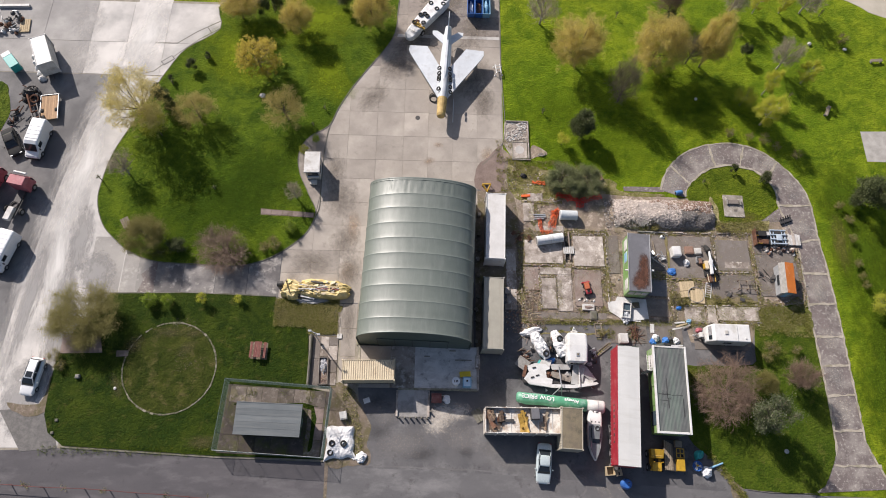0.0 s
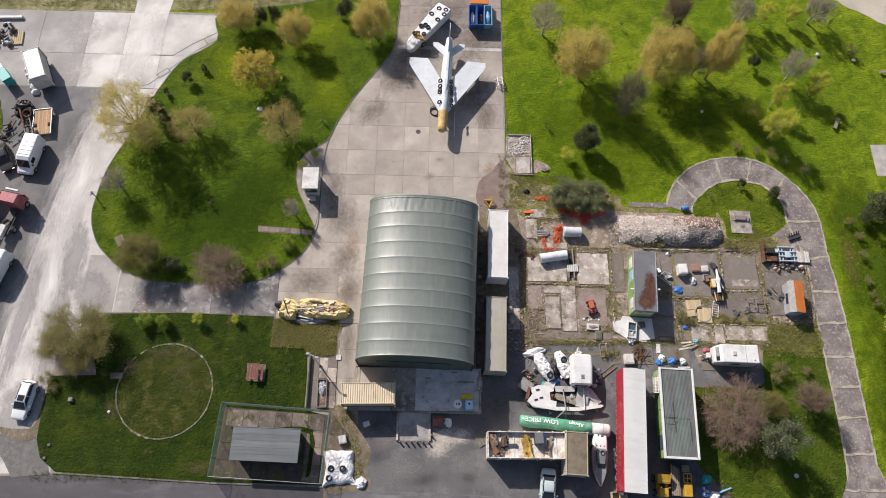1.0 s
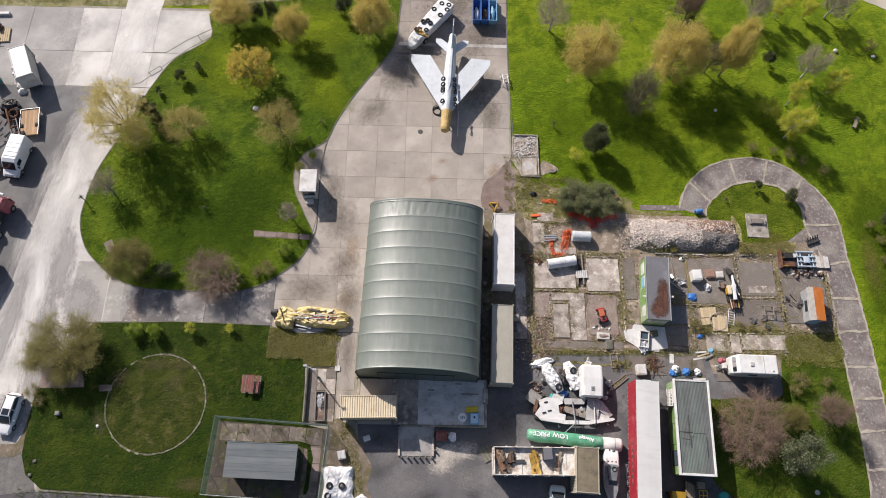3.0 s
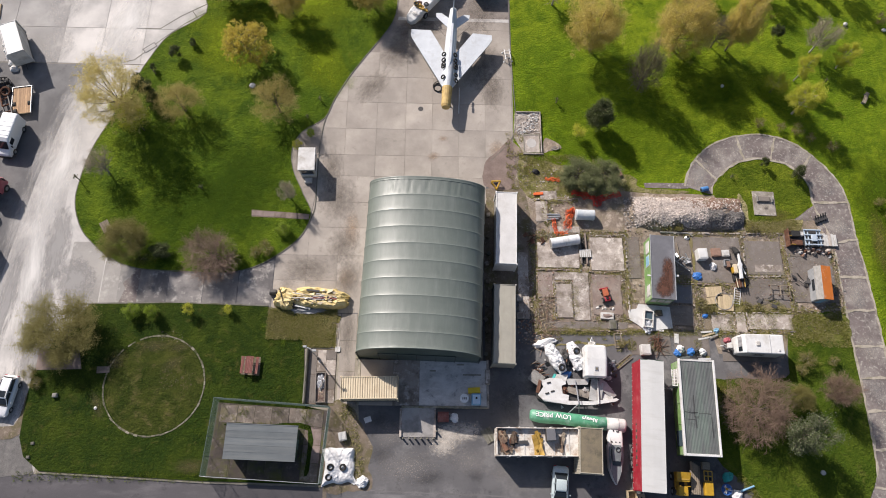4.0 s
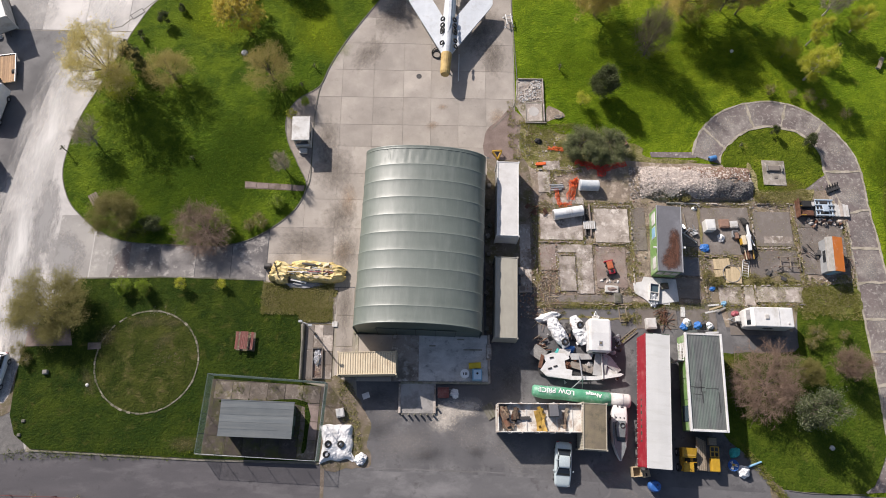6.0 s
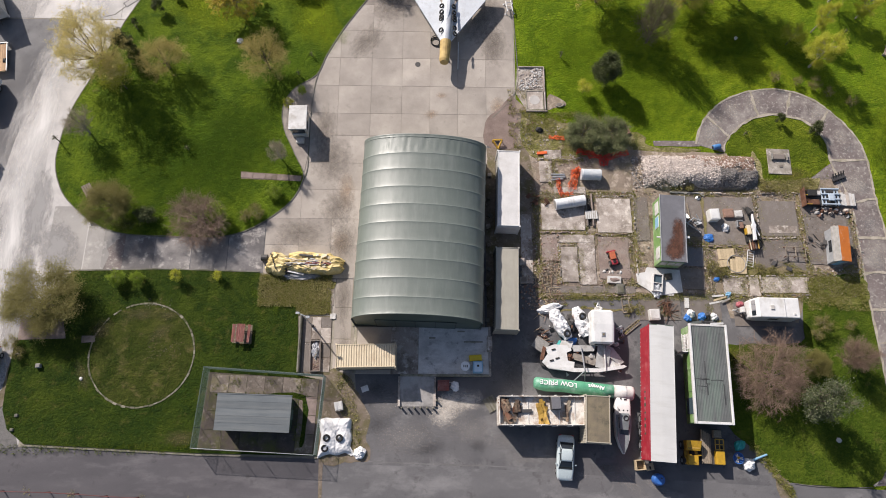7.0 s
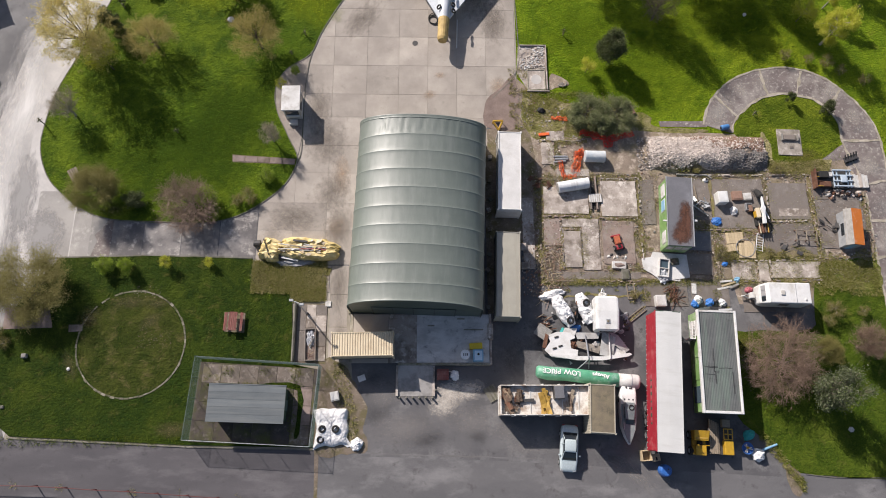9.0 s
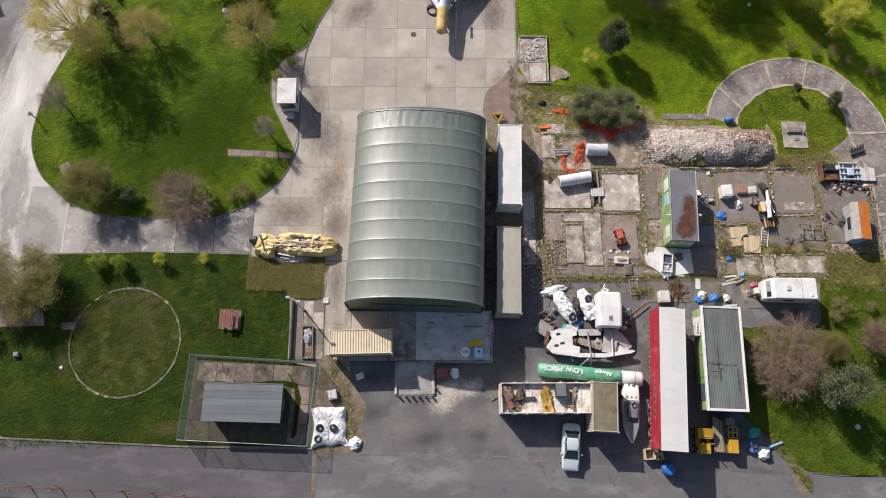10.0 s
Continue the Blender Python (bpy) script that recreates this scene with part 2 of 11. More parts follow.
GRAVEL = surf("gravel", (0.20, 0.19, 0.18), (0.13, 0.125, 0.12), 1.5, 22.0, 0.5, 0.9, 0.9, 0.06, spec=0.2)
SAND = surf("sandy_ground", (0.46, 0.42, 0.35), (0.36, 0.33, 0.27), 0.3, 12.0, 0.2, 0.95, 0.4, 0.03, spec=0.15)
DARKJOINT = surf("joint_soil", (0.33, 0.295, 0.25), (0.24, 0.22, 0.175), 1.0, 20.0, 0.3, 0.95, 0.4, 0.02, spec=0.1)
WHITEP = surf("white_paint", (0.66, 0.66, 0.65), (0.58, 0.58, 0.57), 0.9, 9.0, 0.07, 0.5, 0.05, 0.005, stain=(0.46, 0.44, 0.40), ss=0.8, st=0.62, spec=0.4)
WHITED = surf("dirty_white_paint", (0.60, 0.595, 0.58), (0.48, 0.47, 0.45), 0.9, 10.0, 0.12, 0.6, 0.1, 0.005, stain=(0.34, 0.31, 0.27), ss=1.1, st=0.60, spec=0.35)
RUSTY = surf("rust_white", (0.66, 0.64, 0.60), (0.50, 0.46, 0.40), 0.9, 9.0, 0.14, 0.7, 0.2, 0.01, stain=(0.22, 0.12, 0.07), ss=0.9, st=0.60, second=(0.13, 0.065, 0.035), s3=2.4, st3=0.66, spec=0.3)
RUST = surf("rust", (0.145, 0.070, 0.045), (0.085, 0.043, 0.030), 2.0, 18.0, 0.35, 0.85, 0.4, 0.01, stain=(0.21, 0.12, 0.08), ss=1.5, st=0.6, spec=0.2)
STEEL = surf("galvanised_steel", (0.50, 0.51, 0.52), (0.40, 0.41, 0.42), 3.0, 20.0, 0.15, 0.45, 0.1, 0.004, metal=0.7)
DARKSTEEL = surf("dark_steel", (0.075, 0.072, 0.072), (0.05, 0.047, 0.046), 2.0, 18.0, 0.3, 0.6, 0.2, 0.006, metal=0.3)
BLACK = surf("black_rubber", (0.022, 0.022, 0.023), (0.032, 0.031, 0.03), 4.0, 25.0, 0.3, 0.8, 0.2, 0.004, spec=0.3)
GLASS = glassy("dark_glass")
GLASSB = glassy("blue_glass", (0.06, 0.09, 0.11))
WOOD = surf("weathered_wood", (0.30, 0.25, 0.19), (0.20, 0.165, 0.125), 2.0, 20.0, 0.3, 0.85, 0.3, 0.006, aniso=(1, 12, 12), rand=0.2, spec=0.2)
PALEWOOD = surf("pale_wood", (0.52, 0.42, 0.27), (0.42, 0.33, 0.21), 2.0, 20.0, 0.2, 0.8, 0.2, 0.006, aniso=(1, 12, 12), rand=0.12, spec=0.2)
BARK = surf("bark", (0.16, 0.135, 0.11), (0.09, 0.075, 0.06), 6.0, 30.0, 0.35, 0.9, 0.6, 0.02, spec=0.15)
PALEBARK = surf("pale_bark", (0.48, 0.45, 0.40), (0.30, 0.27, 0.23), 5.0, 30.0, 0.3, 0.85, 0.4, 0.01, spec=0.2)
HANGAR = surf("green_pvc", (0.132, 0.156, 0.136), (0.114, 0.136, 0.118), 0.5, 4.0, 0.07, 0.50, 0.22, 0.03, stain=(0.158, 0.178, 0.160), ss=0.5, st=0.60, aniso=(0.4, 1.6, 0.4), streak=(3.0, 0.5, 3.0), gst=(2.2, 0.35, 2.2), rand=0.05, spec=0.9)
SEAM = surf("pvc_seam", (0.165, 0.190, 0.168), (0.14, 0.165, 0.144), 1.0, 12.0, 0.12, 0.42, 0.05, 0.005, spec=0.8)
BEIGE = surf("beige_roof", (0.36, 0.34, 0.285), (0.30, 0.285, 0.24), 0.5, 12.0, 0.08, 0.6, 0.08, 0.004, stain=(0.27, 0.25, 0.205), ss=0.6, st=0.62, streak=(2.0, 0.25, 1.0))
CREAM = surf("cream_paint", (0.58, 0.50, 0.36), (0.52, 0.44, 0.31), 0.8, 12.0, 0.1, 0.6, 0.1, 0.004, stain=(0.42, 0.33, 0.22), ss=1.0, st=0.63)
BROWNROOF = surf("brown_roof", (0.20, 0.165, 0.105), (0.145, 0.12, 0.085), 0.8, 12.0, 0.2, 0.8, 0.2, 0.006, stain=(0.09, 0.08, 0.055), ss=1.3, st=0.62)
SHEDROOF = surf("grey_shed_roof", (0.118, 0.134, 0.142), (0.098, 0.113, 0.121), 0.6, 14.0, 0.08, 0.6, 0.08, 0.004, streak=(0.2, 3.0, 1.0), stain=(0.145, 0.158, 0.160), ss=0.9, rand=0.12)
SHEDWALL = surf("shed_green_wall", (0.045, 0.085, 0.055), (0.035, 0.065, 0.045), 1.0, 14.0, 0.15, 0.7, 0.1, 0.004)
FENCEG = surf("green_mesh_paint", (0.105, 0.150, 0.135), (0.075, 0.115, 0.10), 2.0, 14.0, 0.2, 0.6, 0.1, 0.003)
REDP = surf("red_paint", (0.33, 0.018, 0.032), (0.27, 0.016, 0.027), 1.0, 12.0, 0.12, 0.5, 0.1, 0.004, stain=(0.42, 0.13, 0.13), ss=1.5, st=0.64)
PINKRED = surf("faded_red_paint", (0.36, 0.095, 0.115), (0.26, 0.05, 0.07), 0.9, 12.0, 0.15, 0.55, 0.1, 0.004, stain=(0.42, 0.18, 0.19), ss=1.1, st=0.6)
TRAILROOF = surf("pale_trailer_roof", (0.56, 0.56, 0.545), (0.51, 0.51, 0.495), 0.5, 12.0, 0.05, 0.55, 0.06, 0.004, stain=(0.46, 0.455, 0.43), ss=0.7, st=0.64, streak=(0.4, 2.2, 1.0))
LIME = surf("green_panel", (0.17, 0.30, 0.09), (0.13, 0.24, 0.075), 1.2, 12.0, 0.15, 0.6, 0.08, 0.004, stain=(0.42, 0.48, 0.36), ss=0.7, st=0.60)
TARPG = surf("green_tarp", (0.10, 0.33, 0.20), (0.06, 0.26, 0.15), 1.2, 10.0, 0.15, 0.5, 0.3, 0.03, stain=(0.34, 0.48, 0.42), ss=0.9, st=0.62)
TARPW = surf("white_tarp", (0.74, 0.74, 0.74), (0.64, 0.64, 0.65), 1.2, 6.0, 0.10, 0.5, 0.4, 0.05, stain=(0.50, 0.49, 0.47), ss=1.2, st=0.65, spec=0.35)
OCHRE = surf("ochre_sheet", (0.46, 0.29, 0.05), (0.34, 0.20, 0.035), 1.5, 8.0, 0.15, 0.6, 0.4, 0.03, stain=(0.24, 0.14, 0.05), ss=1.6, st=0.62)
YELLOWP = surf("yellow_paint", (0.50, 0.30, 0.02), (0.38, 0.22, 0.018), 1.5, 12.0, 0.12, 0.5, 0.1, 0.004, stain=(0.28, 0.16, 0.03), ss=2.0, st=0.63)
ORANGE = surf("orange_roof", (0.50, 0.145, 0.02), (0.42, 0.12, 0.018), 0.8, 12.0, 0.12, 0.65, 0.1, 0.004, stain=(0.50, 0.36, 0.27), ss=0.9, st=0.66)
ORANGEP = surf("orange_plastic", (0.75, 0.14, 0.03), (0.62, 0.10, 0.02), 2.0, 12.0, 0.15, 0.6, 0.1, 0.004)
REDMESH = surf("red_mesh", (0.70, 0.045, 0.028), (0.55, 0.03, 0.02), 2.0, 12.0, 0.2, 0.7, 0.1, 0.004)
BLUEP = surf("blue_paint", (0.03, 0.13, 0.42), (0.025, 0.10, 0.33), 1.2, 12.0, 0.15, 0.5, 0.1, 0.004, stain=(0.10, 0.20, 0.42), ss=1.5, st=0.64)
BLUET = surf("blue_sheet", (0.03, 0.17, 0.50), (0.025, 0.12, 0.38), 1.5, 9.0, 0.2, 0.5, 0.3, 0.02)
LIGHTBLUE = surf("light_blue_paint", (0.22, 0.42, 0.58), (0.18, 0.35, 0.50), 1.5, 12.0, 0.12, 0.5, 0.1, 0.004)
TEAL = surf("teal_paint", (0.02, 0.33, 0.31), (0.018, 0.27, 0.26), 1.5, 12.0, 0.12, 0.5, 0.1, 0.004)
DARKFLAT = surf("dark_flat_roof", (0.150, 0.150, 0.160), (0.110, 0.110, 0.122), 0.5, 10.0, 0.2, 0.5, 0.15, 0.006, stain=(0.20, 0.20, 0.215), ss=0.5, st=0.58)
CORRUG = surf("grey_corrugated", (0.118, 0.124, 0.122), (0.075, 0.082, 0.080), 0.5, 12.0, 0.2, 0.6, 0.1, 0.004, stain=(0.135, 0.185, 0.150), ss=0.35, st=0.57, streak=(2.5, 0.3, 1.0), second=(0.035, 0.037, 0.037), s3=0.7, st3=0.66)
JETW = surf("jet_white", (0.60, 0.63, 0.66), (0.52, 0.55, 0.58), 0.8, 9.0, 0.08, 0.4, 0.05, 0.004, stain=(0.42, 0.43, 0.43), ss=0.9, st=0.64, spec=0.5)
SILVER = surf("silver_car_paint", (0.47, 0.54, 0.555), (0.44, 0.51, 0.525), 1.0, 10.0, 0.03, 0.26, 0.0, 0.002, metal=0.08, spec=0.7)
CARWHITE = surf("white_car_paint", (0.74, 0.75, 0.76), (0.70, 0.71, 0.72), 1.0, 10.0, 0.03, 0.28, 0.0, 0.002, spec=0.6)
RUBBLEW = surf("pale_rubble", (0.58, 0.512, 0.462), (0.40, 0.348, 0.31), 2.0, 20.0, 0.25, 0.9, 0.4, 0.02, rand=0.2, spec=0.2)
RUBBLED = surf("dark_rubble", (0.255, 0.230, 0.212), (0.170, 0.155, 0.146), 2.0, 20.0, 0.25, 0.9, 0.4, 0.02, rand=0.25, spec=0.2)
BRICK = surf("brick_rubble", (0.26, 0.165, 0.125), (0.20, 0.125, 0.095), 3.0, 20.0, 0.25, 0.9, 0.3, 0.01, rand=0.25, spec=0.2)
STONE = surf("grey_stone", (0.30, 0.29, 0.27), (0.21, 0.20, 0.185), 2.0, 20.0, 0.25, 0.9, 0.4, 0.02, rand=0.15, spec=0.2)

DIRT = surf("brown_dirt", (0.205, 0.165, 0.130), (0.135, 0.110, 0.085), 0.7, 14.0, 0.45, 0.95, 0.8, 0.05, stain=(0.125, 0.112, 0.048), ss=0.7, st=0.57, second=(0.29, 0.24, 0.19), s3=1.9, st3=0.60, spec=0.15)
MOSSPAD = surf("mossy_slab", (0.098, 0.080, 0.070), (0.058, 0.050, 0.045), 0.8, 18.0, 0.35, 0.9, 0.5, 0.02, stain=(0.085, 0.090, 0.030), ss=0.7, st=0.57, second=(0.165, 0.14, 0.122), s3=1.3, st3=0.62, rand=0.25, spec=0.25)
ROADD = surf("dark_road_tarmac", (0.098, 0.092, 0.098), (0.074, 0.070, 0.076), 0.3, 26.0, 0.24, 0.85, 0.3, 0.01, aniso=(0.4, 1.2, 1.0), stain=(0.140, 0.133, 0.138), ss=0.4, st=0.61, soft=0.10, streak=(0.4, 1.2, 1.0), second=(0.060, 0.057, 0.060), s3=0.8, st3=0.64, spec=0.35)
RINGSTONE = surf("ring_stone", (0.305, 0.276, 0.227), (0.163, 0.150, 0.111), 0.5, 22.0, 0.35, 0.9, 0.5, 0.02, stain=(0.060, 0.068, 0.025), ss=0.3, st=0.54, rand=0.25, spec=0.2)
SANDY = surf("sandy_joint", (0.42, 0.375, 0.312), (0.31, 0.278, 0.225), 1.6, 18.0, 0.35, 0.95, 0.5, 0.02, stain=(0.22, 0.20, 0.14), ss=0.8, st=0.59, spec=0.15)
PLASTICW = surf("white_plastic", (0.80, 0.80, 0.79), (0.75, 0.75, 0.74), 1.0, 12.0, 0.04, 0.4, 0.03, 0.003)

REDDISH = surf("reddish_concrete", (0.26, 0.205, 0.185), (0.18, 0.14, 0.128), 0.8, 18.0, 0.3, 0.9, 0.4, 0.02, stain=(0.10, 0.085, 0.055), ss=0.7, st=0.58, spec=0.2)
TABLEW = surf("red_brown_planks", (0.21, 0.062, 0.05), (0.14, 0.043, 0.037), 1.5, 14.0, 0.3, 0.75, 0.2, 0.005, aniso=(1, 10, 10), stain=(0.24, 0.13, 0.11), ss=1.6, st=0.6, rand=0.2)

WEEDY = surf("weedy_soil", (0.215, 0.190, 0.075), (0.130, 0.122, 0.042), 0.9, 10.0, 0.5, 0.95, 0.9, 0.08, stain=(0.22, 0.175, 0.115), ss=0.9, st=0.54, second=(0.33, 0.28, 0.155), s3=2.2, st3=0.60, spec=0.1)

LOTGREY = surf("grey_lot_concrete", (0.37, 0.355, 0.34), (0.29, 0.278, 0.268), 0.25, 20.0, 0.16, 0.85, 0.2, 0.01, stain=(0.23, 0.22, 0.212), ss=0.22, st=0.58, soft=0.14, rand=0.06, spec=0.3)


# ---- mesh tools ----
def part(name, bm, material, parent=None, label="", smooth=False, m=None):
    me = bpy.data.meshes.new(name)
    bmesh.ops.recalc_face_normals(bm, faces=bm.faces)
    bm.to_mesh(me)
    bm.free()
    me.materials.append(material)
    if smooth:
        me.polygons.foreach_set("use_smooth", [True] * len(me.polygons))
    ob = new(name, me)
    ob.parent = parent
    if m is not None:
        ob.matrix_basis = m
    if label:
        ob["label"] = label
    return ob


def raw(name, verts, faces, material, parent=None, label="", smooth=False):
    me = bpy.data.meshes.new(name)
    me.from_pydata(verts, [], faces)
    me.materials.append(material)
    if smooth:
        me.polygons.foreach_set("use_smooth", [True] * len(me.polygons))
    ob = new(name, me)
    ob.parent = parent
    if label:
        ob["label"] = label
    return ob


def thing(name, label, category, x, y, rz=0, z=0.03, group="", kind=""):
    ob = new(name)
    ob.matrix_basis = pose(x, y, z, 0, 0, rz)
    ob.empty_display_size = 0.3
    return tagged(ob, label, category, group, kind)


def box(x0, x1, y0, y1, z0, z1, bev=0.0, seg=1, bm=None, m=None):
    own = bmesh.new()
    v = [own.verts.new((x, y, z)) for z in (z0, z1) for x, y in ((x0, y0), (x1, y0), (x1, y1), (x0, y1))]
    for f in ((3, 2, 1, 0), (4, 5, 6, 7), (0, 1, 5, 4), (1, 2, 6, 5), (2, 3, 7, 6), (3, 0, 4, 7)):
        own.faces.new([v[i] for i in f])
    if bev:
        bmesh.ops.bevel(own, geom=own.edges[:], offset=bev, segments=seg, affect="EDGES", profile=0.6)
    return join(own, bm, m)


def join(own, bm=None, m=None):
    """Adds a small bmesh to a larger one."""
    if m is not None:
        own.transform(m)
    if bm is None:
        return own
    new_v = [bm.verts.new(v.co) for v in own.verts]
    own.verts.index_update()
    for f in own.faces:
        bm.faces.new([new_v[v.index] for v in f.verts])
    own.free()
    return bm


def rod(p, q, r0, r1=None, n=8, bm=None):
    own = bmesh.new()
    p, q = Vector(p), Vector(q)
    d = (q - p).normalized()
    e = d.orthogonal().normalized()
    f = d.cross(e)
    r1 = r0 if r1 is None else r1
    rings = [[own.verts.new(c + (e * math.cos(2 * math.pi * i / n) + f * math.sin(2 * math.pi * i / n)) * r) for i in range(n)] for c, r in ((p, r0), (q, r1))]
    for i in range(n):
        own.faces.new((rings[0][i], rings[0][(i + 1) % n], rings[1][(i + 1) % n], rings[1][i]))
    own.faces.new(rings[0][::-1])
    own.faces.new(rings[1])
    return join(own, bm)


def loft(sections, bm=None, closed=True, cap=True):
    own = bmesh.new()
    rows = [[own.verts.new(p) for p in s] for s in sections]
    k = len(rows[0])
    for a, b in zip(rows, rows[1:]):
        for i in range(k if closed else k - 1):
            own.faces.new((a[i], a[(i + 1) % k], b[(i + 1) % k], b[i]))
    if cap and closed:
        own.faces.new(rows[0][::-1])
        own.faces.new(rows[-1])
    return join(own, bm)


def rsec(y, hw, z0, z1, r=0.1, cx=0.0, n=3):
    """A rounded rectangle across the y axis."""
    r = min(r, hw * 0.99, (z1 - z0) * 0.49)
    pts = []
    for sx, sz, a0 in ((1, 1, 0), (-1, 1, 90), (-1, -1, 180), (1, -1, 270)):
        for i in range(n + 1):
            a = radians(a0 + 90 * i / n)
            pts.append((cx + sx * (hw - r) + r * math.cos(a), y, (z1 - r if sz > 0 else z0 + r) + r * math.sin(a)))
    return pts


def ellsec(p, d, rx, rz, n=16, up=(0, 0, 1)):
    """An ellipse round p, across the direction d."""
    d = Vector(d).normalized()
    s = d.cross(Vector(up)).normalized()
    u = s.cross(d)
    return [tuple(Vector(p) + s * rx * math.cos(2 * math.pi * i / n) + u * rz * math.sin(2 * math.pi * i / n)) for i in range(n)]


def ring(R, r, n=18, k=8, bm=None, m=None):
    """A torus lying flat: a tyre."""
    own = bmesh.new()
    rows = []
    for i in range(n):
        a = 2 * math.pi * i / n
        rows.append([own.verts.new(((R + r * math.cos(2 * math.pi * j / k)) * math.cos(a), (R + r * math.cos(2 * math.pi * j / k)) * math.sin(a), r * math.sin(2 * math.pi * j / k))) for j in range(k)])
    for i in range(n):
        for j in range(k):
            own.faces.new((rows[i][j], rows[(i + 1) % n][j], rows[(i + 1) % n][(j + 1) % k], rows[i][(j + 1) % k]))
    return join(own, bm, m)


def lump(rx, ry, rz, seed=0, rough=0.25, freq=1.6, sub=3, m=None, bm=None, flat=True):
    """An uneven heap: a ball pressed onto the ground and creased."""
    own = bmesh.new()
    bmesh.ops.create_icosphere(own, subdivisions=sub, radius=1.0)
    for v in own.verts:
        c = v.co.copy()
        k = 1 + rough * noise.noise(c * freq + Vector((seed * 7.1, seed * 3.3, 0))) + rough * 0.5 * noise.noise(c * freq * 3.1 + Vector((0, seed * 5.7, 3)))
        v.co = Vector((c.x * rx * k, c.y * ry * k, (max(c.z, -0.05) if flat else c.z) * rz * k))
    return join(own, bm, m)


def smooth_line(pts, closed=True, per=6):
    """A rounded line through a few corner points of the plan."""
    n, out = len(pts), []
    for i in range(n if closed else n - 1):
        q = [Vector(pts[(i + k) % n] if closed else pts[min(max(i + k, 0), n - 1)]) for k in (-1, 0, 1, 2)]
        for j in range(per):
            t = j / per
            out.append(tuple(0.5 * (2 * q[1] + (q[2] - q[0]) * t + (2 * q[0] - 5 * q[1] + 4 * q[2] - q[3]) * t * t + (3 * q[1] - q[0] - 3 * q[2] + q[3]) * t ** 3)))
    if not closed:
        out.append(tuple(pts[-1]))
    return out


def sheet(name, outline, z, material, label, category="ground", thick=0.12, wobble=0.0, parent=None, kind="structure"):
    """A flat piece of ground with an edge of its own."""
    bm = bmesh.new()
    pts = [(x + wobble * noise.noise(Vector((x * 0.9, y * 0.9, 1.5))), y + wobble * noise.noise(Vector((x * 0.9, y * 0.9, 7.5)))) for x, y in outline]
    top = [bm.verts.new((x, y, z)) for x, y in pts]
    low = [bm.verts.new((x, y, z - thick)) for x, y in pts]
    for tri in geometry.tessellate_polygon([[Vector((x, y, 0)) for x, y in pts]]):
        try:
            bm.faces.new([top[i] for i in tri])
        except ValueError:
            pass
    for i in range(len(pts)):
        bm.faces.new((top[i], low[i], low[(i + 1) % len(pts)], top[(i + 1) % len(pts)]))
    ob = part(name, bm, material, parent)
    return tagged(ob, label, category, "", kind) if parent is None else ob


def strip(line, w, z0, z1, closed=False, bm=None):
    """A band of width w along a line: a kerb or an edging."""
    own = bmesh.new()
    n = len(line)
    rows = []
    for i, p in enumerate(line):
        a = Vector(line[(i - 1) % n] if closed or i else line[0])
        b = Vector(line[(i + 1) % n] if closed or i < n - 1 else line[-1])
        d = (b - a).normalized()
        s = Vector((-d.y, d.x)) * w / 2
        p = Vector(p)
        rows.append([own.verts.new((*(p - s), z0)), own.verts.new((*(p - s), z1)), own.verts.new((*(p + s), z1)), own.verts.new((*(p + s), z0))])
    for i in range(n if closed else n - 1):
        a, b = rows[i], rows[(i + 1) % n]
        for k in range(3):
            own.faces.new((a[k], a[k + 1], b[k + 1], b[k]))
    return join(own, bm)


def ragged(line, w, z, seed=0, closed=False):
    """A flat band with an uneven edge, low over the ground."""
    own = bmesh.new()
    fine = []
    for (ax, ay), (cx, cy) in zip(line, line[1:]):
        k = max(1, int(math.hypot(cx - ax, cy - ay) / 0.35))
        fine += [(ax + (cx - ax) * i / k, ay + (cy - ay) * i / k) for i in range(k)]
    fine.append(tuple(line[-1]))
    rows = []
    for i, p in enumerate(fine):
        a, c = Vector(fine[max(i - 1, 0)]), Vector(fine[min(i + 1, len(fine) - 1)])
        d = (c - a).normalized()
        s = Vector((-d.y, d.x))
        p = Vector(p)
        l, r = (w * (0.5 + 0.75 * noise.noise(Vector((p.x * 1.3, p.y * 1.3, seed + q)))) for q in (0, 5))
        rows.append([own.verts.new((*(p - s * max(l, 0.02)), 0.0)), own.verts.new((*(p - s * max(l, 0.02)), z)), own.verts.new((*(p + s * max(r, 0.02)), z)), own.verts.new((*(p + s * max(r, 0.02)), 0.0))])
    for a, c in zip(rows, rows[1:]):
        for k in range(3):
            own.faces.new((a[k], a[k + 1], c[k + 1], c[k]))
    return own


# ---- ground and paving ----
bm = bmesh.new()
N = 40
gv = [[bm.verts.new((1600 * ((i / N * 2 - 1) ** 3) + 10, 1600 * ((j / N * 2 - 1) ** 3) + 15, 0)) for j in range(N + 1)] for i in range(N + 1)]
for i in range(N):
    for j in range(N):
        bm.faces.new((gv[i][j], gv[i + 1][j], gv[i + 1][j + 1], gv[i][j + 1]))
tagged(part("ground", bm, MEADOW), "rough green grassland all round the yard", "ground", "", "structure")

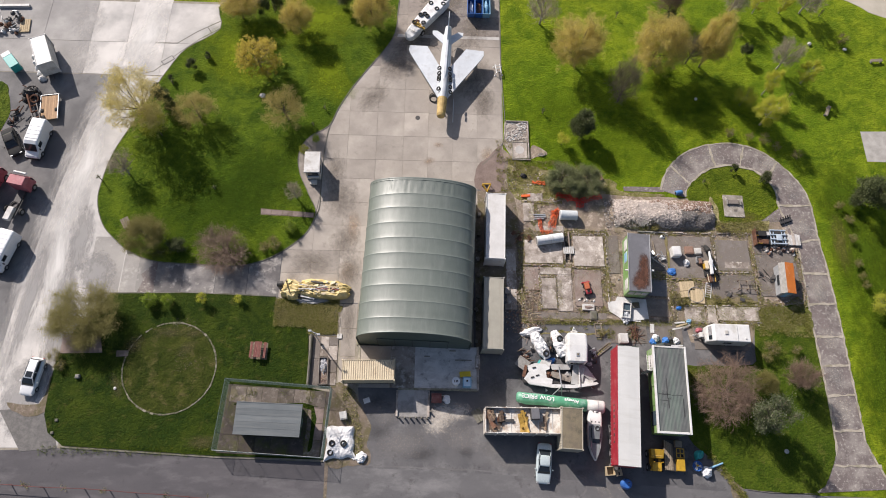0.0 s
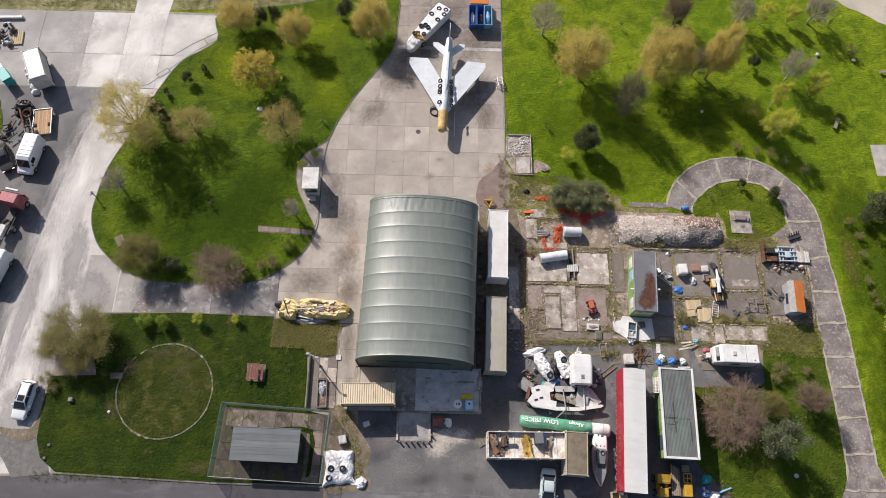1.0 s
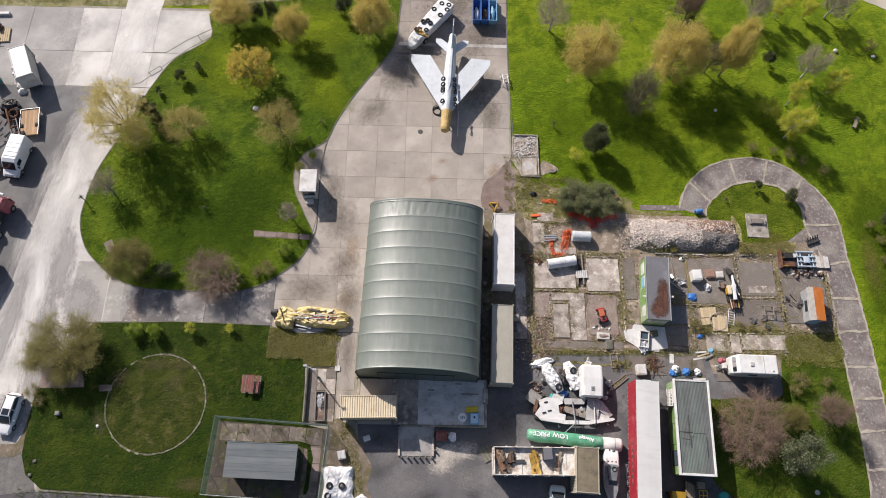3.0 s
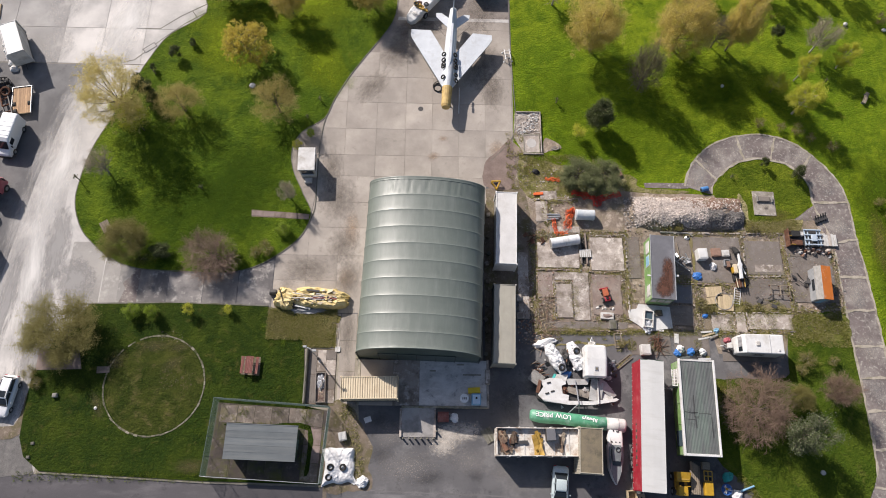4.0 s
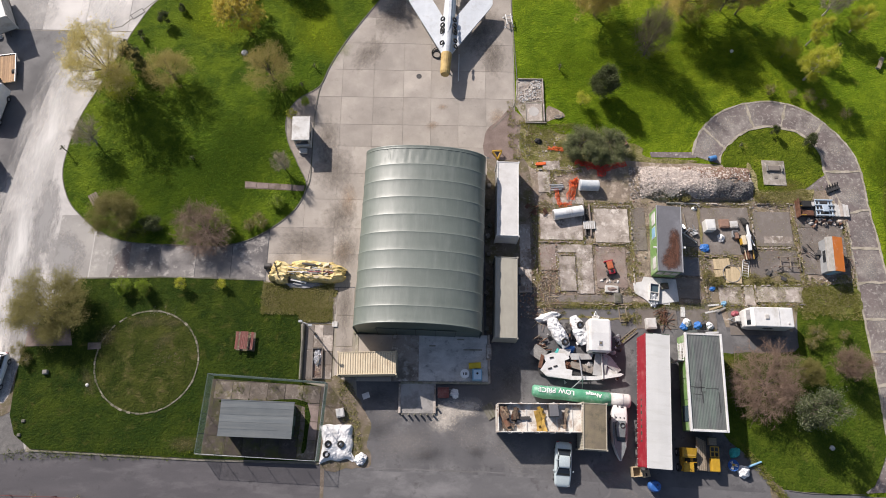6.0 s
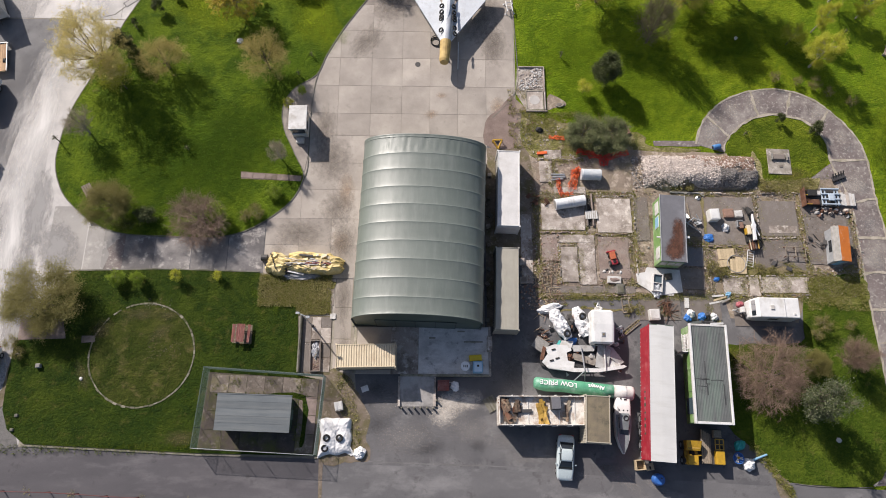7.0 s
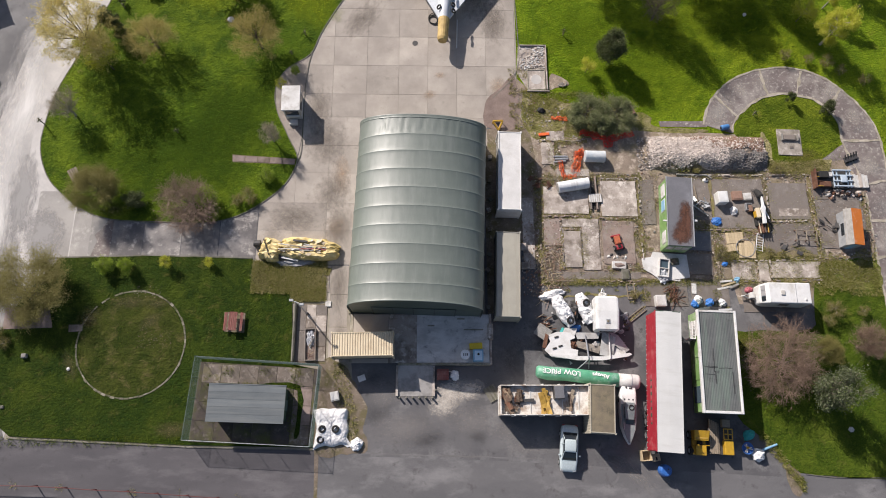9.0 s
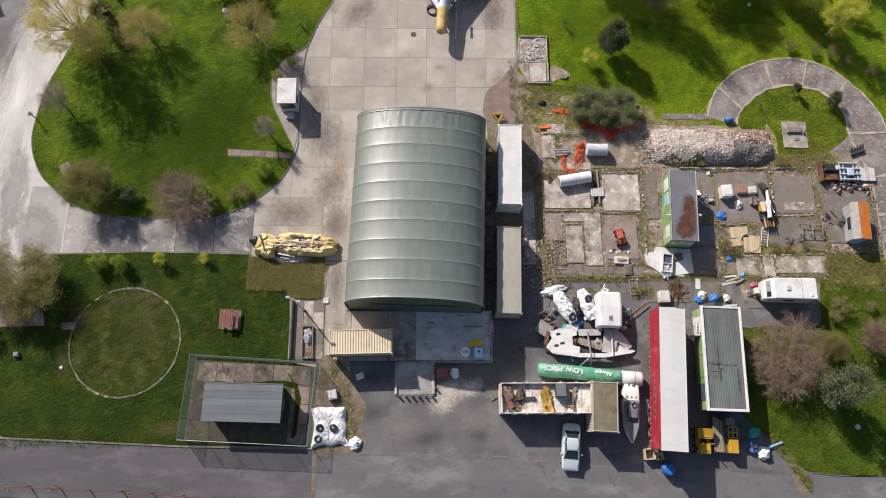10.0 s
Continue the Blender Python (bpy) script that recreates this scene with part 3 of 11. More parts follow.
sheet("pavement_base", [(-62, -13), (-62, 50), (-21, 50), (-19, 56), (20.4, 56), (20.4, 29), (20.2, 21), (22, 3), (22, -16), (-20, -14)], 0.012, DARKJOINT, "dark soil in the joints under the concrete slabs", thick=0.1)
sheet("road_south", [(-120, -60), (140, -60), (140, -18.9), (56, -17.3), (46, -16.55), (16, -14.7), (-13, -14), (-31, -13.25), (-38, -13.6), (-120, -13.0)], 0.022, TARMAC, "grey worn tarmac road along the yard", "road")
sheet("road_south_west", [(-120, -60), (-0.6, -60), (-0.5, -14.35), (-13, -14.0), (-31, -13.25), (-38, -13.6), (-120, -13.0)], 0.027, ROADD, "dark worn tarmac of the older road part", "road", wobble=0.05)
sheet("dirt_strip", smooth_line([(-0.75, -6.2), (1.2, -5.7), (2.6, -7.4), (3.6, -9.0), (4.2, -10.6), (3.8, -12.6), (4.2, -14.3), (2.4, -14.7), (-0.8, -14.3)], per=4), 0.0385, DIRT, "brown dirt and dry weeds beside the yard", "soil", wobble=0.4)
sheet("side_soil", [(16.45, -0.8), (17.1, -0.8), (17.3, 6.5), (20.9, 6.8), (22.4, 2.7), (22.6, 13.5), (21.6, 20.4), (16.4, 20.2)], 0.0365, DIRT, "brown soil and dirt beside the hangar", "soil", wobble=0.2)
sheet("yard", [(2.2, -1), (2.4, -5), (3.4, -14.9), (16, -15.3), (45.9, -17.0), (44.2, -13), (43.7, -3), (42.4, 2.6), (22, 2.6), (21.6, 20), (16.2, 20.5), (16.2, -1)], 0.030, YARD, "dark oil-stained tarmac yard", "yard")
sheet("parking", [(-62, -13), (-40.5, -13), (-39.6, 3), (-38.6, 12), (-37.6, 20), (-35.8, 30), (-33.4, 36.8), (-62, 36.8)], 0.026, PARKING, "grey tarmac parking strip beside the road", "parking")
sheet("road_west", [(-40.4, -13.3), (-31, -13.2), (-27.5, 4), (-27.3, 10), (-30, 20), (-26, 36.8), (-33.4, 36.8), (-35.8, 30), (-37.6, 20), (-38.6, 12), (-39.6, 3)], 0.030, PALE, "pale sun-bleached concrete road", "road")
sheet("drive", [(-29, 4.2), (-8, 4.2), (-0.2, 3.8), (1.9, 3.8), (1.9, 9.0), (-6, 14), (-29, 10.5)], 0.020, YARD, "dark worn tarmac under the drive", "road")
sheet("scrubland", smooth_line([(-75, 50), (-48, 49.4), (-33, 50.2), (-27, 50.3), (-20, 50.8), (-14, 50.6), (-7, 53.2), (-2, 60), (-30, 80), (-75, 80)], per=3), 0.016, SCRUB, "dry yellowed scrub and weeds beyond the paving", wobble=0.5)
sheet("track", [(-32.7, 49.2), (-27.8, 49.3), (-27.0, 56), (-24, 75), (-33, 75), (-32.6, 56)], 0.024, PALE, "pale concrete track leading away", "track", wobble=0.2)
sheet("weedy_ground", smooth_line([(20.9, 24.9), (23.5, 24.4), (26.5, 23.4), (30, 23.2), (33.6, 22.6), (35.2, 21.9), (36.0, 20.7), (41.0, 20.5), (41.2, 20.0), (33.8, 19.9), (27, 19.2), (22.6, 19.2), (21.0, 21)], per=4), 0.046, turf("rough_weedy_grass", (0.120, 0.125, 0.030), (0.200, 0.195, 0.062), (0.30, 0.262, 0.12), (0.36, 0.295, 0.20), 0.50, 1.6, 0.3, 0.3), "weedy yellowed soil round the bushes", "soil", wobble=0.5)
sheet("sandy_ground", smooth_line([(70.6, 60), (71.5, 55.6), (75, 53.3), (80, 50.6), (95, 45), (110, 60), (90, 80)], per=4), 0.02, SAND, "pale bare sandy ground beyond the meadow", wobble=0.4)
sheet("gravel_square", [(70.8, 31), (78, 31.2), (78, 26.2), (70.8, 26.2)], 0.03, surf("pale_gravel", (0.40, 0.38, 0.35), (0.30, 0.285, 0.26), 1.0, 20.0, 0.25, 0.9, 0.5, 0.03), "pale square of gravel in the meadow", "gravel", wobble=0.15)

LAWN_A = smooth_line([(-0.6, 36), (-2.4, 32.4), (-3.5, 29.6), (-6.1, 27.6), (-7.2, 25.2), (-6.9, 22.4), (-5.3, 18.9), (-4.25, 16.6), (-4.9, 14.3), (-6.2, 12.6), (-8.6, 10.7), (-11, 9.5), (-14, 8.95), (-18, 9.05), (-23.6, 9.3), (-27, 10.5), (-29.3, 12.2), (-31.2, 14.3), (-32.4, 17.4), (-32.4, 20.5), (-31.7, 24.6), (-30.2, 28.6), (-28.6, 33), (-26.8, 37.6), (-24.6, 41.6), (-20.3, 45.2), (-20.4, 50), (-10, 52), (0, 55), (5.0, 56), (5.2, 49), (4.6, 44.4), (1.2, 38.9)], per=4)
sheet("lawn_west", LAWN_A, 0.10, GRASS, "green lawn in the bend of the road", "lawn", thick=0.2, wobble=0.12)
LAWN_B = [(-28.4, 5.0), (-18.8, 5.25), (-8.3, 5.0), (-8.3, 1.5), (-3.9, 1.6), (-3.4, -6.0), (-0.6, -6.6), (-1.0, -14.15), (-13.2, -13.85), (-30.4, -13.0), (-32.4, -11.6), (-33.1, -9.6), (-33.3, -6), (-33.1, -2.6), (-31.6, 0.6)]
sheet("lawn_south", LAWN_B, 0.09, GRASSD, "green lawn with a round stone edging", "lawn", thick=0.2, wobble=0.12)
sheet("rough_patch", [(-8.25, 4.9), (-6, 4.8), (-4, 4.6), (-2, 4.5), (-0.3, 4.35), (-0.3, 2.3), (-0.35, 0.35), (-2.2, 0.33), (-4.0, 0.28), (-4.1, 1.2), (-6, 1.4), (-8.3, 1.2), (-8.4, 3)], 0.088, DRYGRASS, "patch of rough yellowed grass", "grass", thick=0.2, wobble=0.6)
sheet("bare_patch", [(-33.0, -0.3), (-28.6, -0.3), (-28.0, -2.3), (-32.9, -2.5)], 0.115, REDDISH, "bare concrete pad in the grass", "slab", wobble=0.1)
sheet("gravel_corner", [(-38.3, -9.0), (-34.6, -8.7), (-33.2, -9.3), (-31.6, -12.0), (-31.0, -13.1), (-34.8, -13.5)], 0.05, GRAVEL, "stony gravel corner beside the road", "gravel", wobble=0.3)
sheet("weed_strip", smooth_line([(-37.8, -8.3), (-34.2, -8.2), (-33.3, -5), (-32.9, -8.9), (-35.5, -9.8)], per=4), 0.075, DIRT, "dirt and dry weeds at the kerb", "grass", wobble=0.35)
LAWN_C = smooth_line([(41.1, -2.9), (43.2, -2.6), (45, -2.5), (50.2, -2.4), (50.9, -0.2), (52.4, 4.6), (58.1, 4.9), (58.5, 1.5), (58.6, -11), (57.6, -14.4), (55.4, -16.9), (50, -16.9), (46.7, -16.4), (45.2, -15), (43.6, -13.2), (41.9, -11.9), (41.1, -10.4), (40.95, -6)], per=3)
sheet("van_stand", [(42.4, 2.6), (42.6, -3.6), (50.6, -3.2), (51.3, 2.8)], 0.028, YARD, "dark tarmac under the caravan", "yard", wobble=0.1)
sheet("verge", smooth_line([(-60, 34), (-50, 35.4), (-47.6, 33.4), (-46.9, 29.5), (-48.3, 24.0), (-50.6, 19.6), (-60, 18)], per=4), 0.06, GRASSE, "dark green verge behind the parking strip", "grass", wobble=0.4)
sheet("weedy_corner", smooth_line([(51.4, 3.0), (52.6, 4.8), (58.2, 4.9), (58.4, 2.4), (56.4, 1.6), (53.6, 2.4)], per=4), 0.0965, turf("weedy_grass", (0.085, 0.105, 0.018), (0.150, 0.165, 0.030), (0.215, 0.205, 0.065), (0.28, 0.245, 0.12), 0.52, 1.6, 0.3, 0.3), "weedy yellowed grass at the plot's corner", "grass", wobble=0.5)
sheet("lawn_east", LAWN_C, 0.09, GRASSE, "green lawn beside the ring path", "lawn", thick=0.2, wobble=0.15)

# concrete slabs of the apron
XS = [-8.0, -4.3, -0.75, 3.1, 6.75, 10.1, 13.4, 16.8, 20.25]
YS = [4.4, 8.2, 11.3, 14.8, 18.1, 21.6, 24.5, 28.2, 32.0, 35.8, 39.6, 43.4, 45.0, 48.8, 52.4, 56.0]
apron = thing("apron_slabs", "weathered grey concrete slabs of the apron", "paving", 0, 0, z=0, kind="structure")
for i in range(len(XS) - 1):
    for j in range(len(YS) - 1):
        x0, x1, y0, y1 = XS[i] + 0.010, XS[i + 1] - 0.010, YS[j] + 0.010, YS[j + 1] - 0.010
        if (x0 > 1 and y1 < 18) or (x1 > 17 and y1 < 24) or (x1 < -4 and y0 > 35):
            continue
        part("slab", box(x0, x1, y0, y1, -0.08, 0.034 + 0.004 * random.random(), 0.008), OLDAPRON if y0 > 43 and (x0 < 10 or y0 > 45) or (y0 > 39 and x0 < 6) else CONCRETE, apron)
for x0, x1, y0, y1 in ((0.1, 1.9, -5.8, -2.3), (0.1, 1.9, -2.2, 1.1), (0.1, 1.9, 1.2, 4.3), (-1.0, 0.04, 0.0, 4.3)):
    part("slab", box(x0, x1, y0, y1, -0.08, 0.036, 0.012), CONCRETE, apron)
# slabs of the lot and of the drive
lot = thing("lot_slabs", "pale bleached concrete slabs of the lot", "paving", 0, 0, z=0, kind="structure")
for xs, ys in (((-62, -52, -45, -38.3, -33.1, -27.8, -19), (36.9, 42.4, 49.6)),):
    for i in range(len(xs) - 1):
        for j in range(len(ys) - 1):
            part("slab", box(xs[i] + 0.012, xs[i + 1] - 0.012, ys[j] + 0.02, ys[j + 1] - 0.02, -0.08, 0.038, 0.012), PALE if xs[i] > -39 else LOTGREY, lot)
drive = thing("drive_slabs", "worn slabs of the curved drive", "paving", 0, 0, z=0, kind="structure")
for x0, x1, mt in ((-31.6, -27.6, DRIVEEND), (-27.5, -25.6, DRIVEEND), (-23.3, -20.05, DRIVE), (-19.97, -16.0, DRIVE), (-15.92, -12.05, DRIVE), (-11.97, -8.1, DRIVE)):
    part("slab", box(x0, x1, 4.6, 12.5 if x0 < -27.5 else 10.2, -0.08, 0.036, 0.012), mt, drive)

sheet("broken_slab", [(-25.59, 10.0), (-23.8, 10.0), (-24.1, 8.9), (-24.6, 8.2), (-25.2, 7.6), (-24.8, 6.9), (-25.1, 6.1), (-25.45, 4.65), (-25.59, 4.65)], 0.036, DRIVEEND, "broken end of a pale concrete slab", "slab", wobble=0.12)
sheet("tarmac_fill", [(-25.59, 10.0), (-23.34, 10.0), (-23.34, 4.65), (-25.59, 4.65)], 0.027, RING, "dark tarmac fill between broken slabs", "road")
sheet("road_margin", smooth_line([(-27.6, 36.6), (-29.4, 32.5), (-31.0, 28.5), (-32.5, 24.6), (-33.4, 20.5), (-33.6, 17), (-33.0, 10), (-34.6, 2), (-35.4, -6), (-33, -6), (-31, 6), (-29, 13), (-31, 20), (-26.5, 34)], per=3), 0.0345, surf("grey_margin", (0.47, 0.450, 0.43), (0.39, 0.372, 0.357), 0.3, 20.0, 0.14, 0.85, 0.2, 0.01, stain=(0.54, 0.515, 0.49), ss=0.4, st=0.55, soft=0.12, spec=0.3), "grey worn margin of the pale road", "road", thick=0.05, wobble=0.5)
chan = thing("drain_channel", "dark drain channels across the pale lot", "drain", 0, 0, z=0.0, kind="structure")
for line in ([(-20.4, 46.6), (-23.5, 44.6), (-26.0, 42.5), (-32.5, 42.4)], [(-19.9, 45.6), (-23.0, 43.3), (-25.2, 41.2), (-28.6, 37.6), (-31, 36.9)], [(-22.2, 45.5), (-21.4, 44.4)]):
    part("channel", strip(line, 0.12, 0.0, 0.046), KERB, chan)
# kerbs along the lawns
kerb = thing("kerb", "dark weathered kerb round the lawn", "kerb", 0, 0, z=0, kind="structure")
part("kerb_line", strip(LAWN_A, 0.10, -0.05, 0.112, True), KERB, kerb)
kerb2 = thing("kerb", "low dark kerb along the road", "kerb", 0, 0, z=0, kind="structure")
part("kerb_line", strip([(-30.6, -13.15), (-13.2, -14.0), (-1.0, -14.3)], 0.11, -0.05, 0.105), KERB, kerb2)
part("kerb_line", strip([(-29.6, 5.05), (-18.8, 5.35), (-8.3, 5.1)], 0.14, -0.05, 0.11), KERB, kerb2)
part("kerb_line", strip([(47.4, -16.7), (50, -17.0), (55.4, -17.1)], 0.08, -0.05, 0.09), KERB, kerb2)
part("kerb_line", strip(smooth_line([(20.35, 56), (20.3, 42), (20.7, 31), (20.6, 28.6), (19.8, 26.6), (17.5, 24.1)], False), 0.08, -0.05, 0.07), KERB, kerb2)
kerb3 = thing("kerb", "dark kerb line between kiosk plot and apron", "kerb", 0, 0, z=0, kind="structure")
part("kerb_line", strip(smooth_line([(-2.5, 32.2), (-3.4, 29.4), (-3.75, 26.9), (-3.9, 24), (-3.85, 19.2), (-3.95, 16.9), (-4.7, 14.6)], False), 0.10, -0.05, 0.10), KERB, kerb3)
sheet("apron_strip", [(5.3, 44.75), (20.2, 44.75), (20.2, 45.25), (5.4, 45.3)], 0.05, PALE, "pale concrete strip across the apron", "paving", thick=0.1, wobble=0.04)
sheet("kiosk_plot", [(-3.45, 29.3), (-6.1, 27.6), (-7.2, 25.2), (-7.0, 22.6), (-5.3, 18.9), (-4.2, 16.9), (-3.9, 19.2), (-3.95, 24), (-3.8, 26.9)], 0.085, OLDAPRON, "old concrete wedge under the kiosk", "slab")
sheet("path_stub", [(-11.4, 16.9), (-4.4, 16.45), (-4.5, 15.75), (-11.3, 16.0)], 0.112, DIRT, "bed of a short paved path across the lawn", "path")
stub = thing("path_slabs", "worn brown slabs of the short path", "paving", 0, 0, z=0.0, kind="structure")
for k in range(5):
    part("slab", box(-0.66, 0.66, -0.33, 0.33, 0.0, 0.035, 0.02), REDDISH, stub, m=pose(-10.65 + 1.37 * k, 16.43 - 0.08 * k, 0.10, 0, 0, -3.4))

P_PALE, P_DARK, P_RUST, P_DUST, P_OIL = patch_mat("pale_dust", (0.56, 0.51, 0.45), 0.85, 4.5), patch_mat("dark_stain", (0.125, 0.108, 0.095), 0.30, 6.0), patch_mat("rust_stain", (0.36, 0.23, 0.13), 0.4, 3.0), patch_mat("worn_dust", (0.28, 0.262, 0.25), 0.45, 6.0), patch_mat("oil_stain", (0.05, 0.048, 0.05), 0.35, 6.0)
P_WHITE = patch_mat("bleached_concrete", (0.74, 0.72, 0.69), 0.8)
P_SOIL = patch_mat("trodden_soil", (0.092, 0.078, 0.025), 0.6, 3.0)
UNIT = bpy.data.meshes.new("patch")
UNIT.from_pydata([(math.cos(a * 0.2618), math.sin(a * 0.2618), 0) for a in range(24)], [], [tuple(range(24))])


def patch(mt, x, y, rx, ry, rz=0, z=0.05, label="worn stain on the paving"):
    me = UNIT.copy()
    me.materials.append(mt)
    ob = new("stain", me)
    ob.matrix_basis = pose(x, y, z, 0, 0, rz) @ Matrix.Diagonal((rx, ry, 1, 1))
    return tagged(ob, label, "stain", "", "structure")


for k, (x, y, rx, ry, rz) in enumerate(((11.9, -9.8, 2.2, 1.7, 20), (12.6, -8.7, 2.4, 1.6, 0), (14.4, -8.6, 2.2, 1.2, 10), (19.4, 21.5, 1.8, 1.2, 30))):
    patch(P_PALE, x, y, rx, ry, rz, 0.050 + 0.001 * k, "pale dust spread on the ground")
for k, (x, y, rx, ry, rz) in enumerate(((1.2, -3.0, 0.8, 2.2, 0), (-6.4, 7.6, 1.6, 1.6, 0), (14.6, 43.0, 3.4, 2.2, 10), (12.0, 50.5, 5.0, 3.4, 0), (5.6, 41.5, 1.6, 3.4, -30))):
    patch(P_DARK, x, y, rx, ry, rz, 0.0445 + 0.0006 * k, "dark weathering stain on the concrete slabs")
P_GRIME_SHADE = patch_mat("grimy_shaded_concrete", (0.175, 0.148, 0.122), 0.62, 4.2, 0.80)
# Grime on the slabs; the patch at (-2.2, 22.6) paints the kiosk's shadow.
for k, (x, y, rx, ry, rz) in enumerate(((-1.2, 18.6, 3.2, 3.6, 10), (-2.2, 22.6, 1.8, 3.4, 0), (-0.2, 12.6, 2.6, 3.0, 0), (0.6, 8.6, 2.0, 3.2, 0), (-4.2, 9.6, 3.4, 2.0, -10), (0.9, 2.0, 1.1, 3.6, 0), (5.6, 39.6, 3.6, 2.8, 30), (16.6, 37.6, 3.0, 4.4, -20), (2.4, 34.4, 2.0, 3.6, -35), (9.0, 44.0, 4.6, 2.8, 10), (16.4, 46.6, 3.4, 4.0, 0), (13.0, 52.0, 6.0, 3.6, 0), (17.9, 34.0, 2.0, 3.4, 0))):
    patch(P_GRIME_SHADE, x, y, rx, ry, rz, 0.0585 + 0.0006 * k, "brown grime and painted shade on the concrete slabs")
for k, (x, y, rx, ry, rz) in enumerate(((10.3, 24.5, 1.0, 0.7, 20), (0.7, 14.6, 1.2, 2.8, 0), (18.2, 25.6, 1.3, 1.6, 0), (0.4, 8.6, 1.3, 1.5, 0), (11.5, 27.0, 0.8, 0.5, 0))):
    patch(P_RUST, x, y, rx, ry, rz, 0.053 + 0.0006 * k, "rusty brown stain on the concrete slabs")
for k, (x, y, rx, ry, rz) in enumerate(((8.0, -12.2, 4.5, 2.0, 5), (14.5, -11.5, 3.2, 1.8, -10), (6.0, -9.0, 2.2, 1.6, 30), (20.5, -14.0, 3.4, 1.2, 5), (30.5, -16.6, 3.0, 1.0, -35), (18.5, -12.6, 2.5, 1.2, 0), (36.0, 1.6, 3.0, 1.2, 0), (24.8, -16.0, 2.0, 0.7, 0), (33.0, -16.9, 2.4, 0.5, -30))):
    patch(P_DUST, x, y, rx, ry, rz, 0.0405 + 0.0006 * k, "pale worn dust on the tarmac")
for k, (x, y, rx, ry, rz) in enumerate(((5.2, -11.0, 1.8, 1.2, 0), (10.2, -13.4, 2.2, 0.9, 10), (22.6, -3.4, 3.6, 2.8, 0), (18.8, -5.2, 2.2, 2.4, 0), (15.2, -13.0, 1.2, 0.8, 0), (28.6, -14.8, 2.0, 1.2, 0), (4.6, -7.4, 2.0, 1.2, 0), (41.2, -12.0, 1.8, 3.0, 0))):
    patch(P_OIL, x, y, rx, ry, rz, 0.0335 + 0.0004 * k, "dark oil stain on the yard tarmac")
for k, (x, y, rx, ry, rz) in enumerate(((-35.6, 8.0, 1.9, 12.0, 4), (-34.9, 22.0, 2.0, 10.0, -5), (-32.2, 34.6, 2.2, 8.0, -18), (-30.5, 43.0, 3.2, 8.5, -12))):
    patch(P_WHITE, x, y, rx, ry, rz, 0.046 + 0.0006 * k, "bleached wheel track on the pale road")
for k, (x, y, rx, ry, rz) in enumerate(((-24.6, -1.6, 1.2, 0.9, 0), (-14.8, -12.4, 2.4, 1.0, 0), (-9.6, -1.8, 1.4, 1.2, 0), (-15.0, 9.9, 3.0, 1.1, 0), (-23.5, 10.4, 2.2, 1.0, 0))):
    patch(P_SOIL, x, y, rx, ry, rz, 0.106 + 0.0006 * k, "trodden yellowed soil in the lawn")

P_GREYROAD = patch_mat("grey_road", (0.33, 0.318, 0.308), 0.85, 3.0, 1.2)
for k, (x, y, rx, ry, rz) in enumerate(((-33.6, 1.0, 2.2, 9.0, 3), (-36.0, -7.5, 3.6, 5.4, 0), (-30.6, 7.6, 2.8, 3.6, 10), (-33.4, 12.0, 1.8, 6.0, 0), (-38.0, 4.0, 1.4, 9.0, -4))):
    patch(P_GREYROAD, x, y, rx, ry, rz, 0.0465 + 0.0006 * k, "grey stretch of the pale road")
P_ROADDUST = patch_mat("pale_road_dust", (0.50, 0.478, 0.455), 0.85, 3.0, 0.75)
for k, (x, y, rx, ry, rz) in enumerate(((-39.9, -4.0, 1.6, 6.5, 2), (-39.3, 6.0, 1.7, 6.0, -5), (-38.4, 15.0, 1.7, 6.0, -7), (-37.2, 24.0, 1.8, 6.0, -9), (-35.3, 32.0, 2.0, 5.0, -18), (-38.8, 39.5, 2.4, 3.6, -8), (-39.0, 46.0, 2.6, 3.8, -8), (-32.4, 37.4, 3.4, 1.2, 0))):
    patch(P_ROADDUST, x, y, rx, ry, rz, 0.0515 + 0.0006 * k, "pale dust drifting off the bleached road")
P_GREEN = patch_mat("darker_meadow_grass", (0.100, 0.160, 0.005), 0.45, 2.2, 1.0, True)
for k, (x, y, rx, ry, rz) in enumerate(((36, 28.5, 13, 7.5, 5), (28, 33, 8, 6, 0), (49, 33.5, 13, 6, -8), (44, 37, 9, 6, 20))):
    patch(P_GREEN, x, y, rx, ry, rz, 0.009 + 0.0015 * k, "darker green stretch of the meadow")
# Broad soft shade on the lower lawn, put into the grass colour.
P_LAWNSHADE = patch_mat("shaded_lawn_grass", (0.040, 0.078, 0.004), 0.55, 2.2, 1.1, True)
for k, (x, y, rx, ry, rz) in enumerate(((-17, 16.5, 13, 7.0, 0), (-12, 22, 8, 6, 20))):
    patch(P_LAWNSHADE, x, y, rx, ry, rz, 0.1012 + 0.001 * k, "soft shade painted over the lower lawn")
P_BRIGHT = patch_mat("bright_lawn_grass", (0.185, 0.245, 0.010), 0.85, 2.2, 1.0, True)
for k, (x, y, rx, ry, rz) in enumerate(((-7, 47, 10, 6, 10), (-17, 41, 6, 7, 30), (-4, 38, 4, 6, 30))):
    patch(P_BRIGHT, x, y, rx, ry, rz, 0.104 + 0.0012 * k, "brighter green stretch of the lawn")
P_WORN = patch_mat("yellowed_grass", (0.150, 0.135, 0.035), 0.7, 3.0, 0.95, True)
